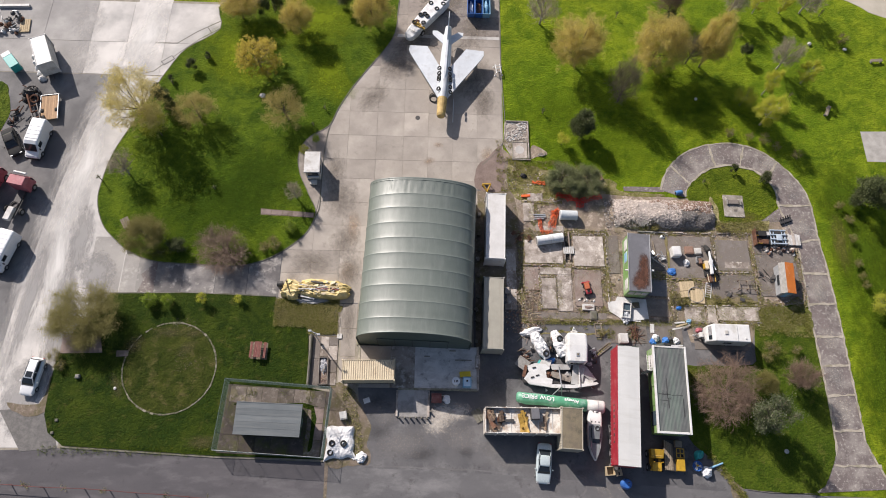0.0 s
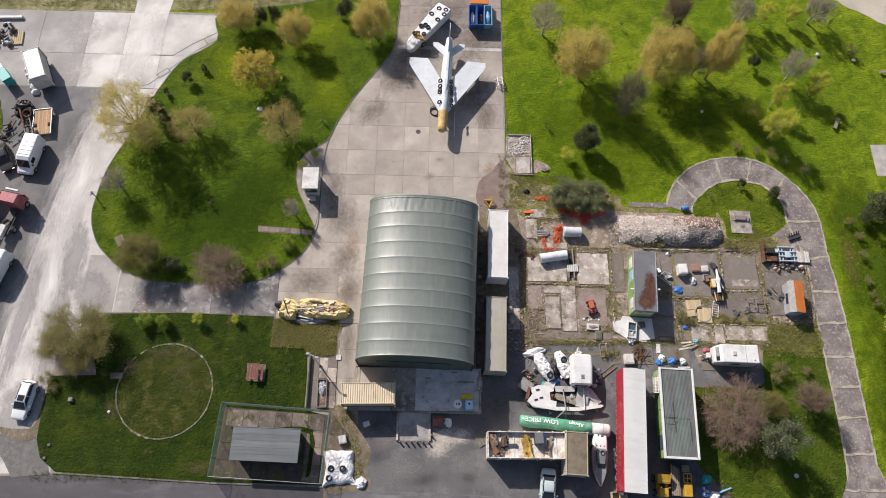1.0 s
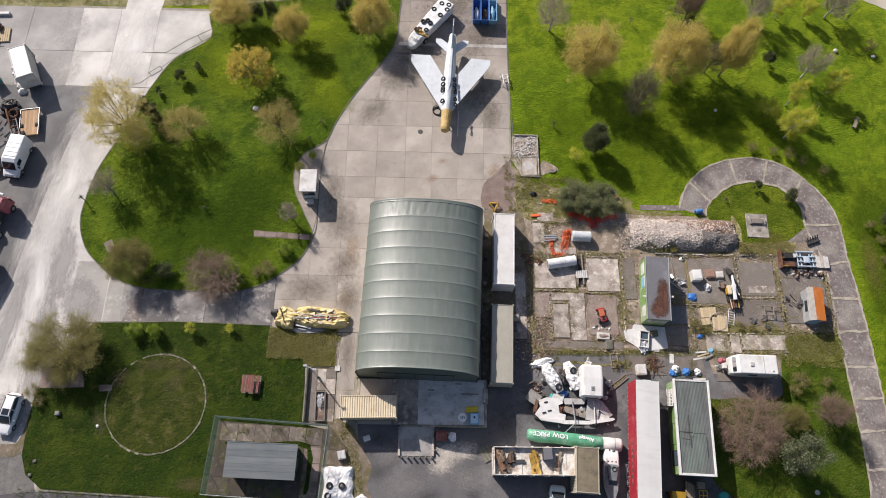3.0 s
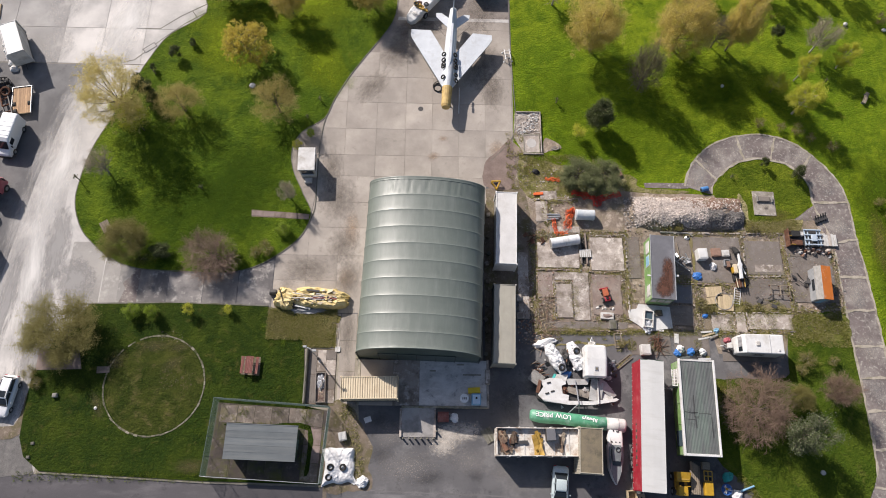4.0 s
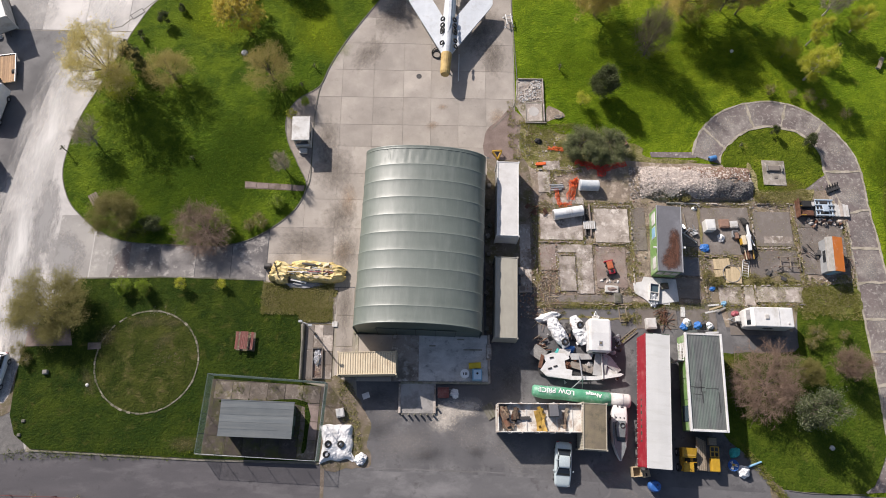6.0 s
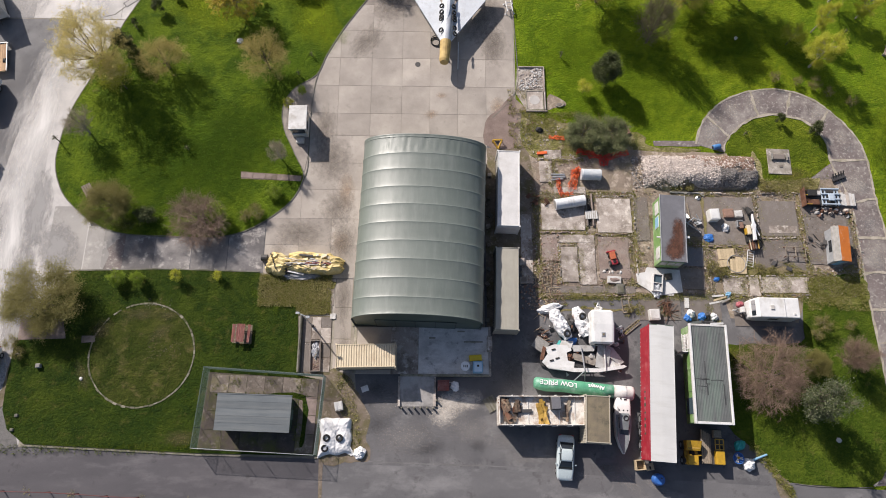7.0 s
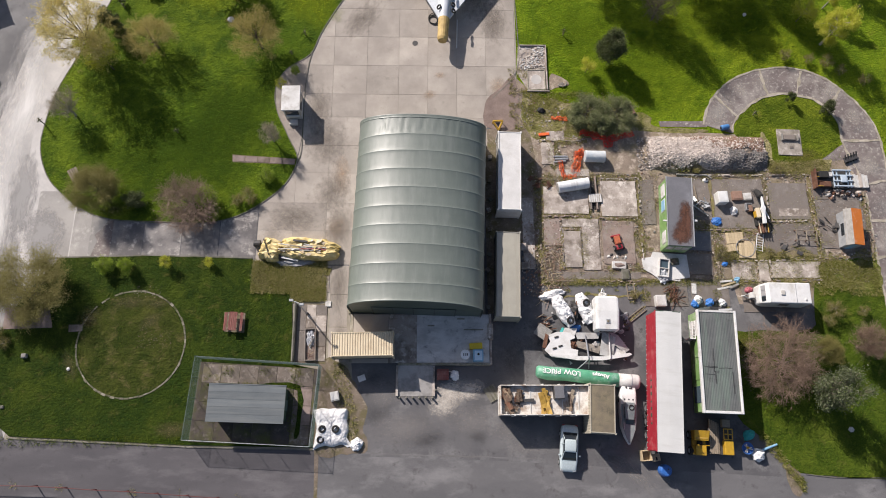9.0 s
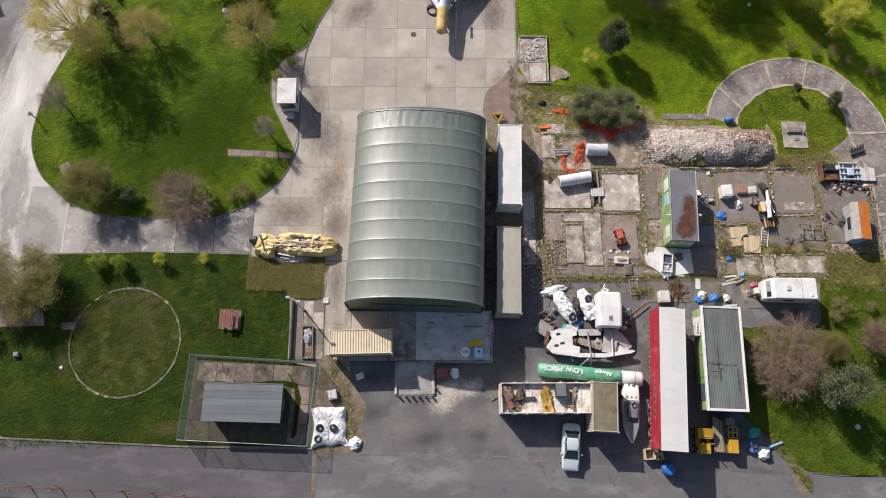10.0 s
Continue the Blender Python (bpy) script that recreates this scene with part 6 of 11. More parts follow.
debris("wall_crumbs", "pale crumbs of broken wall along the pads", near_stub, 7000, 0.018, 0.095, (STONE, RUIN, BRICK, RUBBLEW), seed=3)
debris("scattered_rubble", "small broken bricks and stones over the plot", over(22, 58, 2.6, 15), 1100, 0.022, 0.10, (STONE, BRICK, RUIN, PAD), seed=4)
debris("fine_grit", "fine grit and crumbs over the cleared plot", over(22, 58, 2.7, 15), 14000, 0.012, 0.045, (PAD, BRICK, DARKPAD, DIRT, RUIN, DARKPAD), lambda x, y: 0.12, seed=8)
debris("scattered_rubble", "broken blocks strewn beside the containers", over(20.2, 24.6, 1.0, 9.6), 700, 0.03, 0.13, (BRICK, RUIN, WOOD, BRICK, PAD), seed=5)
debris("scattered_rubble", "stones and bits along the old path", over(21.5, 27.5, 14.5, 24), 300, 0.03, 0.10, (STONE, PAD, BRICK), seed=6)


def heap_z(x, y):
    u, v = (x - 41.1) / 7.2, (y - 17.35) / 2.15
    d = max(0.0, 1 - abs(u) ** 6) * max(0.0, 1 - abs(v) ** 2.2)
    d = max(0.0, d - 0.10 + 0.30 * noise.noise(Vector((x * 0.55, y * 0.8, 5))) * (1 - d) - 0.25 * max(0.0, (36.5 - x) / 3))
    return 1.2 * d ** 0.8 * (1 + 0.25 * noise.noise(Vector((x * 0.7, y * 0.7, 0)))) + 0.04


heap = thing("rubble_heap", "long heap of pale broken concrete and brick", "rubble heap", 0, 0, z=0.0)
b = bmesh.new()
gx, gy = 70, 26
hv = [[b.verts.new((33.9 + 14.4 * i / gx, 15.15 + 4.4 * j / gy, heap_z(33.9 + 14.4 * i / gx, 15.15 + 4.4 * j / gy) + 0.10 * noise.noise(Vector((i * 0.9, j * 0.9, 4))) - 0.05)) for j in range(gy + 1)] for i in range(gx + 1)]
for i in range(gx):
    for j in range(gy):
        b.faces.new((hv[i][j], hv[i + 1][j], hv[i + 1][j + 1], hv[i][j + 1]))
part("core", b, RUIN, heap)


def heap_spot(x0, x1, v0, v1):
    """Places on the heap, with an uneven border between the tones."""
    def f(r):
        x = r.uniform(x0, x1)
        j = 0.16 * noise.noise(Vector((x * 0.8, 0, v0 * 9)))
        return x, 15.4 + 4.0 * min(1.0, max(0.0, r.uniform(v0 + (j if v0 else 0), v1 + (j if v1 < 1 else 0))))
    return f


SBM = []
for k in range(6):
    me = bpy.data.meshes.new("stone")
    sb = stone_bm(k + 1)
    sb.to_mesh(me)
    sb.free()
    SBM.append(me)
for k, mt in enumerate((RUBBLEW, RUBBLED, BRICK)):
    for i in range(3):
        me = SBM[i + (k % 2) * 3].copy()
        me.materials.append(mt)
        SBM.append(me)
rs = random.Random(11)
for i in range(300):
    x, y = rs.uniform(34.2, 48.1), rs.uniform(15.3, 19.5)
    q = (y - 16.9) + 0.5 * noise.noise(Vector((x * 0.5, y * 0.5, 3)))
    # Dark tone at the right end's south foot mixes dark rock with shade.
    tone = (0 if x < 42.6 + rs.uniform(-1.5, 1.5) else rs.choice((2, 2, 0))) if q > 0.25 * (x - 37) / 5 else (1 if x > 41.5 and rs.random() < 0.92 else 0)
    ob = new("stone", SBM[6 + tone * 3 + rs.randrange(3)])
    ob.parent = heap
    s = rs.uniform(0.06, 0.19)
    if heap_z(x, y) < 0.1:
        s *= 0.6
    ob.matrix_basis = pose(x, y, heap_z(x, y), rs.uniform(0, 360), rs.uniform(0, 360), rs.uniform(0, 360)) @ Matrix.Diagonal((s, s * rs.uniform(0.7, 1.2), s, 1))
debris("heap_stones", "pale broken concrete covering the heap", heap_spot(34.8, 43.4, 0.06, 1.0), 9000, 0.03, 0.12, (RUBBLEW, RUBBLEW, RUBBLEW, RUBBLEW), heap_z, seed=12)
debris("heap_stones", "brown bricks and pale lumps on the heap", heap_spot(41.8, 47.9, 0.55, 1.0), 2400, 0.03, 0.12, (BRICK, RUBBLEW, RUIN, BRICK), heap_z, seed=14)
debris("heap_stones", "brown bricks along the heap's crest", heap_spot(39.6, 47.9, 0.80, 1.0), 1100, 0.05, 0.13, (BRICK, BRICK, RUIN), heap_z, seed=16)
debris("heap_stones", "mixed brown rubble at the heap's thin end", heap_spot(33.6, 37.4, 0.0, 1.0), 900, 0.03, 0.12, (STONE, RUIN, RUBBLED, RUBBLEW), heap_z, seed=15)
# These stones carry the shade of the south slope as well as dark rock.
debris("heap_stones", "dark stones and painted shade on the heap's south side", heap_spot(41.2, 48.0, 0.0, 0.50), 2600, 0.03, 0.11, (RUBBLED, RUBBLED, STONE, RUBBLED), heap_z, seed=13)

pit = thing("pit_slot", "narrow dark open pit between the pads", "pit", 28.28, 12.6, 1)
# The ground is uncut; a flat black strip stands for the pit's shade.
part("lining", box(-0.25, 0.25, -1.9, 1.9, 0.0, 0.03), BLACK, pit)
for s in (-1, 1):
    part("edge", box(s * 0.33 - 0.07, s * 0.33 + 0.07, -1.95, 1.95, 0.0, 0.3, 0.02), DARKPAD if s < 0 else REDPAD, pit)
# ---- corner pad with debris beside the apron ----
sheet("debris_pad", [(20.7, 30.9), (23.9, 31.0), (24.0, 25.1), (21.6, 25.1), (20.4, 27.4)], 0.06, PAD, "broken concrete pad at the edge of the apron", "slab", wobble=0.15)
t = thing("low_wall", "low concrete wall round the debris pad", "wall", 0, 0, z=0.0, kind="structure")
part("wall_piece", box(23.76, 23.9, 25.2, 31.02, 0, 0.28, 0.02), PAD, t)
part("wall_piece", box(20.8, 23.75, 30.9, 31.02, 0, 0.28, 0.02), PAD, t)
part("wall_piece", box(21.5, 24.1, 24.98, 25.1, 0, 0.22, 0.02), PAD, t)
t = thing("concrete_plinth", "square concrete plinth with a round pale patch", "plinth", 22.6, 26.5, 1)
part("block", box(-1.0, 1.0, -1.3, 1.2, 0, 0.16, 0.03), PAD, t)
for x0, x1, y0, y1 in ((-1.05, 1.05, 1.15, 1.27), (-1.05, 1.05, -1.37, -1.25), (-1.05, -0.93, -1.25, 1.15), (0.93, 1.05, -1.25, 1.15)):
    part("rim", box(x0, x1, y0, y1, 0, 0.22, 0.02), EDGING, t)
part("patch", rod((0, 0, 0.15), (0, 0, 0.172), 0.62, 0.60, 20), PALE, t)


def on_pad(rng):
    """Crumbs lie thickest along the pad's far wall and in a tongue towards the plinth."""
    while True:
        x, y = rng.uniform(20.8, 23.65), rng.uniform(27.7, 30.8)
        d = abs((x - 21.4) * 0.80 - (y - 28.0) * 0.60)
        if rng.random() < math.exp(-(d / 0.42) ** 2) + 0.10 or (x > 22.6 and y > 30.2 and rng.random() < 0.6):
            return x, y


debris("broken_concrete", "white broken concrete crumbs on the pad", on_pad, 520, 0.02, 0.15, (WHITED, RUBBLEW, WHITED, PAD), seed=21)
debris("broken_concrete", "grey grit and dirt on the pad", over(20.7, 23.7, 27.7, 30.8), 260, 0.015, 0.06, (DIRT, PAD, STONE), seed=22)
sheet("dug_soil", smooth_line([(24.0, 25.4), (24.3, 27.0), (25.0, 27.2), (26.2, 26.5), (26.3, 25.9), (25.0, 25.5)], per=4), 0.03, RUIN, "bare dug soil beside the plinth", "soil", wobble=0.3)
t = thing("broken_ring", "broken concrete ring half sunk in the soil", "ring", 25.55, 26.05, 0, 0.03)
for k in range(5):
    a0 = -2.4 + 0.62 * k
    part("piece", box(-0.13, 0.13, -0.05, 0.05, 0, 0.16, 0.02), STONE, t, m=pose(0.5 * math.cos(a0), 0.36 * math.sin(a0), 0, 4, -5, math.degrees(a0) + 90))
part("mud", lump(0.3, 0.2, 0.05, 5, 0.3, 2.0, 3), DARKPAD, t)
t = thing("stone_plinth", "square concrete base with a low stone seat", "plinth", 51.0, 18.85, -2)
part("slab", box(-1.35, 1.35, -1.6, 1.6, 0, 0.14, 0.03), surf("rough_old_concrete", (0.36, 0.325, 0.285), (0.24, 0.215, 0.185), 0.9, 20.0, 0.35, 0.9, 0.6, 0.03, stain=(0.17, 0.15, 0.115), ss=0.8, st=0.55, second=(0.47, 0.43, 0.385), s3=2.0, st3=0.60, spec=0.2), t)
part("seat_block", box(-0.75, 0.65, 0.15, 0.85, 0.14, 0.42, 0.12, 3), DARKPAD, t)
for x in (-0.98, 0.78):
    part("end_block", box(x + 0.03, x + 0.17, 0.1, 0.9, 0.14, 0.46, 0.05, 2), STONE, t)
part("plaque", box(-0.05, 0.35, -0.75, -0.45, 0.14, 0.2, 0.02), DARKPAD, t)

# ---- nets, pipes, tanks ----
TANKW = surf("chalky_tank_paint", (0.68, 0.69, 0.69), (0.58, 0.60, 0.61), 0.8, 9.0, 0.10, 0.6, 0.1, 0.006, stain=(0.40, 0.40, 0.39), ss=0.8, st=0.60, streak=(2.0, 0.4, 1.0))
t = thing("tank", "white cylindrical steel tank lying on the plot", "tank", 26.0, 13.3, 10, group="tanks")
part("shell", loft([ellsec((x, 0, 0.6), (1, 0, 0), r, r, 24) for x, r in ((-1.72, 0.57), (-1.70, 0.60), (1.70, 0.60), (1.72, 0.57))]), TANKW, t)
for s in (-1, 1):
    part("rim", loft([ellsec((s * 1.66 + d, 0, 0.6), (1, 0, 0), 0.615, 0.615, 24) for d in (-0.04, 0.04)]), TANKW, t)
    part("end_plate", rod((s * 1.721, 0, 0.6), (s * 1.74, 0, 0.6), 0.5, 0.48, 20), STONE, t)
t = thing("tank", "short pale grey tank beside an orange net", "tank", 28.6, 16.7, -1, group="tanks")
part("shell", loft([ellsec((x, 0, 0.65), (1, 0, 0), r, r, 24) for x, r in ((-1.12, 0.61), (-1.10, 0.64), (1.10, 0.64), (1.12, 0.61))]), surf("grey_tank_paint", (0.46, 0.50, 0.53), (0.38, 0.42, 0.45), 0.9, 9.0, 0.12, 0.55, 0.1, 0.006, stain=(0.60, 0.61, 0.60), ss=0.9, st=0.6), t)
for x in (-1.0, 0.95):
    part("rim", loft([ellsec((x + d, 0, 0.65), (1, 0, 0), 0.66, 0.66, 24) for d in (-0.04, 0.04)]), TANKW, t)
for k, (x, y, r, l) in enumerate(((24.9, 16.9, 0.12, 1.6), (25.0, 16.6, 0.12, 1.5), (24.8, 16.3, 0.10, 1.4))):
    t = thing("pipe", "grey steel pipe lying in a stack", "pipe", x, y, 3 * k, group="stacked pipes")
    part("tube", rod((-l / 2, 0, 0.12), (l / 2, 0, 0.12), r, r, 12), STEEL, t)


def net(name, label, cat, x, y, w, l, h, mt, seed, rz=0):
    """A crumpled plastic barrier net: crossing cords over a folded surface."""
    t = thing(name, label, cat, x, y, rz)
    b = bmesh.new()
    f = lambda u, v: Vector((w * (u - 0.5) + 0.25 * noise.noise(Vector((u * 3, v * 3, seed))), l * (v - 0.5) + 0.3 * noise.noise(Vector((u * 3, v * 3, seed + 9))), 0.04 + h * abs(noise.noise(Vector((u * 4, v * 4, seed + 5))))))
    nu, nv = max(6, int(w / 0.11)), max(6, int(l / 0.11))
    for i in range(nu + 1):
        for j in range(nv):
            rod(f(i / nu, j / nv), f(i / nu, (j + 1) / nv), 0.020, 0.020, 3, b)
    for j in range(nv + 1):
        for i in range(nu):
            rod(f(i / nu, j / nv), f((i + 1) / nu, j / nv), 0.020, 0.020, 3, b)
    part("netting", b, mt, t)
    return t


net("barrier_net", "crumpled orange plastic barrier net", "net", 26.75, 16.3, 0.9, 2.6, 0.9, ORANGEP, 2, -14)
net("barrier_net", "heaped fold of orange barrier net by the tank", "net", 27.1, 17.2, 1.2, 0.9, 0.9, ORANGEP, 3, 30)
net("barrier_net", "loose orange barrier net over pipes", "net", 25.0, 15.5, 0.4, 1.9, 0.6, ORANGEP, 7, 10)
net("barrier_net", "trailing fold of orange barrier net", "net", 25.8, 14.5, 1.5, 0.45, 0.4, ORANGEP, 9, 4)
net("barrier_net", "long red barrier net under the bush", "net", 28.7, 19.5, 2.9, 0.7, 0.8, REDMESH, 4, -14)
net("barrier_net", "red barrier net spilling from the bush", "net", 31.9, 19.45, 2.9, 0.7, 0.8, REDMESH, 6, 16)
net("barrier_net", "loose fold of red barrier net", "net", 30.3, 18.7, 0.9, 1.2, 0.6, REDMESH, 8, 5)
net("barrier_net", "bright orange strip of barrier net", "net", 25.0, 21.6, 1.8, 0.4, 0.4, ORANGEP, 5, -8)
t = thing("bucket", "small orange-red plastic trough", "trough", 23.2, 19.6, 5)
part("shell", box(-0.6, 0.6, -0.18, 0.18, 0, 0.2, 0.04), ORANGEP, t)
t = thing("rubble_sack", "dark sack lying in the grass", "sack", 23.0, 22.6, 0)
part("sack", lump(0.45, 0.35, 0.4, 8, 0.3), BLACK, t, smooth=True)

# yellow folding sign
t = thing("warning_stand", "yellow folding frame standing on the concrete", "stand", 18.0, 20.6, 4)
TRI = [Vector((-0.55, 0.36, 0.62)), Vector((0.55, 0.36, 0.62)), Vector((0.04, -0.55, 0.2))]
for i in range(3):
    part("frame_bar", rod(TRI[i], TRI[(i + 1) % 3], 0.11, 0.11, 8), YELLOWP, t)
    part("leg", rod((TRI[i].x, TRI[i].y, 0), TRI[i], 0.05, 0.05, 6), YELLOWP, t)
part("panel", loft([[(-0.3, 0.25, 0.5), (0.3, 0.25, 0.5), (0.04, -0.25, 0.34)], [(-0.3, 0.25, 0.53), (0.3, 0.25, 0.53), (0.04, -0.25, 0.37)]]), DARKSTEEL, t)

# red garden tractor
t = thing("mini_tractor", "small red tractor with black wheels", "tractor", 30.5, 6.8, 12)
t.scale = (0.74, 0.74, 0.74)
TRACTO = surf("faded_orange", (0.46, 0.12, 0.05), (0.34, 0.085, 0.035), 2.0, 12.0, 0.2, 0.6, 0.1, 0.004, stain=(0.26, 0.12, 0.07), ss=2.0, st=0.6)
part("bonnet", box(-0.42, 0.42, -0.2, 1.0, 0.35, 0.95, 0.1, 2), TRACTO, t, "faded orange-red bonnet")
part("rear_body", box(-0.5, 0.5, -0.95, -0.25, 0.35, 0.8, 0.08, 2), REDP, t)
part("seat", box(-0.22, 0.22, -0.75, -0.35, 0.8, 0.92, 0.05), BLACK, t)
part("front_blade", box(-0.7, 0.7, 1.05, 1.25, 0.15, 0.6, 0.03), REDP, t)
for sx in (-1, 1):
    wheel(t, sx * 0.6, -0.65, 0.42, 0.26)
    wheel(t, sx * 0.5, 0.65, 0.28, 0.18)
part("steering_wheel", ring(0.16, 0.02, m=pose(0, -0.25, 1.08, 25)), BLACK, t)
t = thing("scrap_pile", "pale scrap lumps beside the tractor", "scrap", 30.4, 5.4, 0)
for k in range(7):
    part("scrap", lump(0.22, 0.16, 0.2, k, 0.4, 1.6, 2, m=pose(-0.9 + 0.3 * k, 0.2 * math.sin(k * 2), 0, 0, 0, k * 40)), (WHITED, DARKSTEEL, PAD)[k % 3], t)

# white sheets, and dark sheets for dark tarmac and the shade on it
sheet("white_slab_floor", [(33.0, 5.2), (34.0, 5.35), (34.3, 5.9), (35.6, 5.75), (37.9, 5.6), (38.0, 3.1), (36.5, 2.9), (35.0, 2.65), (33.9, 3.5), (33.1, 4.0)], 0.18, surf("whitewashed_slab", (0.62, 0.62, 0.61), (0.52, 0.515, 0.505), 0.6, 12.0, 0.14, 0.7, 0.15, 0.008, stain=(0.38, 0.36, 0.33), ss=0.7, st=0.60), "bare white slab of a removed hut", "slab", wobble=0.06)
for k, (x, y, w, l, r, mt, lab) in enumerate(((36.2, 3.4, 1.6, 1.3, -6, WHITED, "dirty white board on the ground"), (39.0, 4.6, 3.1, 2.3, -2, DARKPAD, "dark steel plate on the ground"), (39.4, 7.2, 2.6, 2.2, -4, DARKFLAT, "dark roofing sheet on the ground"), (38.3, 1.9, 0.5, 1.1, -5, WHITED, "narrow pale board on the tarmac"))):
    t = thing("board", lab, "board", x, y, r, group="boards on the plot")
    b = bmesh.new()
    n = 8
    g = [[b.verts.new((w * (i / n - 0.5), l * (j / n - 0.5), 0.10 + 0.05 * noise.noise(Vector((i * 0.6, j * 0.6, k))) + 0.01 * k)) for j in range(n + 1)] for i in range(n + 1)]
    for i in range(n):
        for j in range(n):
            b.faces.new((g[i][j], g[i + 1][j], g[i + 1][j + 1], g[i][j + 1]))
    r2 = bmesh.ops.extrude_face_region(b, geom=b.faces[:])
    bmesh.ops.translate(b, verts=[v for v in r2["geom"] if isinstance(v, bmesh.types.BMVert)], vec=(0, 0, -0.05))
    part("panel", b, mt, t)
t = thing("glazed_frame", "broken pale window frame with plastic sheeting", "frame", 35.2, 4.05, -8, z=0.18)
for x0, x1, y0, y1 in ((-0.55, -0.45, -1.0, 1.0), (0.45, 0.55, -1.0, 1.0), (-0.45, 0.45, 0.9, 1.0), (-0.45, 0.45, -1.0, -0.9), (-0.45, 0.45, -0.1, 0.0)):
    part("bar", box(x0, x1, y0, y1, 0.0, 0.42, 0.02), WHITED, t)
part("pane", box(-0.45, 0.45, 0.0, 0.9, 0.2, 0.22), GLASSB, t)
part("plastic_sheet", lump(0.5, 0.75, 0.3, 14, 0.5, 2.4, 4, m=pose(0.05, -0.75, 0.02)), surf("clear_plastic", (0.50, 0.52, 0.54), (0.36, 0.38, 0.40), 2.0, 9.0, 0.2, 0.3, 0.4, 0.03, spec=0.6), t)
t = thing("tray", "square tray of brown soil on the white slab", "tray", 36.5, 4.8, 4, z=0.18)
part("rim", box(-0.42, 0.42, -0.36, 0.36, 0, 0.18, 0.02), KERB, t)
part("soil_fill", lump(0.36, 0.3, 0.14, 5, 0.4, 2.4, 2, m=pose(0, 0, 0.16)), DIRT, t)
t = thing("trough", "small white trough filled with earth", "trough", 30.5, 4.4, -4)
part("rim", box(-0.75, 0.75, -0.4, 0.4, 0, 0.35, 0.04), WHITED, t)
part("planting", lump(0.58, 0.27, 0.14, 3, 0.4, 2.4, 2, m=pose(0, 0, 0.28)), SOIL, t)

# pallets, frames, loose items of the plot


def pallet(x, y, rz, z=0.1, w=1.0, l=1.2, mt=None, n=6, group="pallets"):
    t = thing("pallet", "pale wooden pallet lying flat", "pallet", x, y, rz, z, group)
    for k in (-1, 0, 1):
        part("bearer", box(-w / 2, w / 2, k * (l / 2 - 0.07) - 0.05, k * (l / 2 - 0.07) + 0.05, 0, 0.1), mt or PALEWOOD, t)
    for i in range(n):
        u = -w / 2 + (i + 0.5) * w / n
        part("slat", box(u - w / n * 0.47, u + w / n * 0.47, -l / 2, l / 2, 0.1, 0.125), mt or PALEWOOD, t)
    return t


pallet(43.3, 7.5, 4, w=1.9, l=1.2)
pallet(44.5, 6.2, -3, w=1.8, l=1.9)
pallet(42.9, 6.4, 8, w=1.2, l=0.8)
pallet(22.0, -2.8, 55, 0.5, 1.3, 1.5, STONE, 8)
pallet(16.7, -8.9, 30, 0.04, 1.2, 1.5, KERB, 7)
t = thing("steel_hoop", "round steel hoop lying over pallets", "hoop", 44.3, 6.35, 0, z=0.26)
part("ring", ring(1.0, 0.03, 28, 6), STEEL, t)
t = thing("ladder", "short white metal ladder frame on the ground", "ladder", 46.0, 7.0, -12)
for s in (-1, 1):
    part("rail", rod((s * 0.35, -1, 0.12), (s * 0.35, 1, 0.12), 0.04, 0.04, 6), WHITEP, t)
for i in range(7):
    part("rung", rod((-0.35, -0.9 + 0.3 * i, 0.12), (0.35, -0.9 + 0.3 * i, 0.12), 0.03, 0.03, 6), WHITEP, t)
for x, y, sx, sy, sz, rz, mt, nm, lab in ((42.2, 11.9, 0.55, 0.65, 1.1, 3, WHITEP, "plastic_tank", "white cube tank on the plot"), (44.1, 12.3, 0.55, 0.5, 0.45, 2, BRICK, "brick_stack", "neat stack of red bricks"), (45.2, 12.2, 0.45, 0.4, 0.45, 4, WHITED, "block_stack", "stack of pale blocks"), (45.2, 11.0, 0.35, 0.4, 0.5, 0, STEEL, "cabinet", "small grey metal cabinet"),
                                          (34.5, 0.5, 0.55, 0.6, 0.7, 2, WHITED, "crate", "pale box before the red trailer"), (28.35, 11.9, 0.12, 0.12, 0.25, 2, STEEL, "box", "small grey box on the pad"), (20.5, 4.3, 0.4, 0.35, 0.4, 2, PAD, "block", "pale block beside the container"), (20.4, 6.4, 0.3, 0.4, 0.3, 2, PAD, "block", "pale block by the container"),
                                          (1.0, -9.2, 0.42, 0.45, 0.6, 12, WHITED, "junction_box", "small pale electric box"), (-30.2, -5.2, 0.24, 0.22, 0.4, 3, STONE, "stone_block", "small grey stone block on the lawn"), (31.1, 3.4, 0.4, 0.55, 0.3, 0, KERB, "drain_cover", "small dark drain box")):
    t = thing(nm, lab, nm.replace("_", " "), x, y, rz)
    part("shell", box(-sx, sx, -sy, sy, 0, sz, 0.06 if sz > 0.6 else 0.03, 2), mt, t)
    part("lid", box(-sx * 0.8, sx * 0.8, -sy * 0.8, sy * 0.8, sz, sz + 0.04, 0.015), mt if mt != STEEL else DARKSTEEL, t)
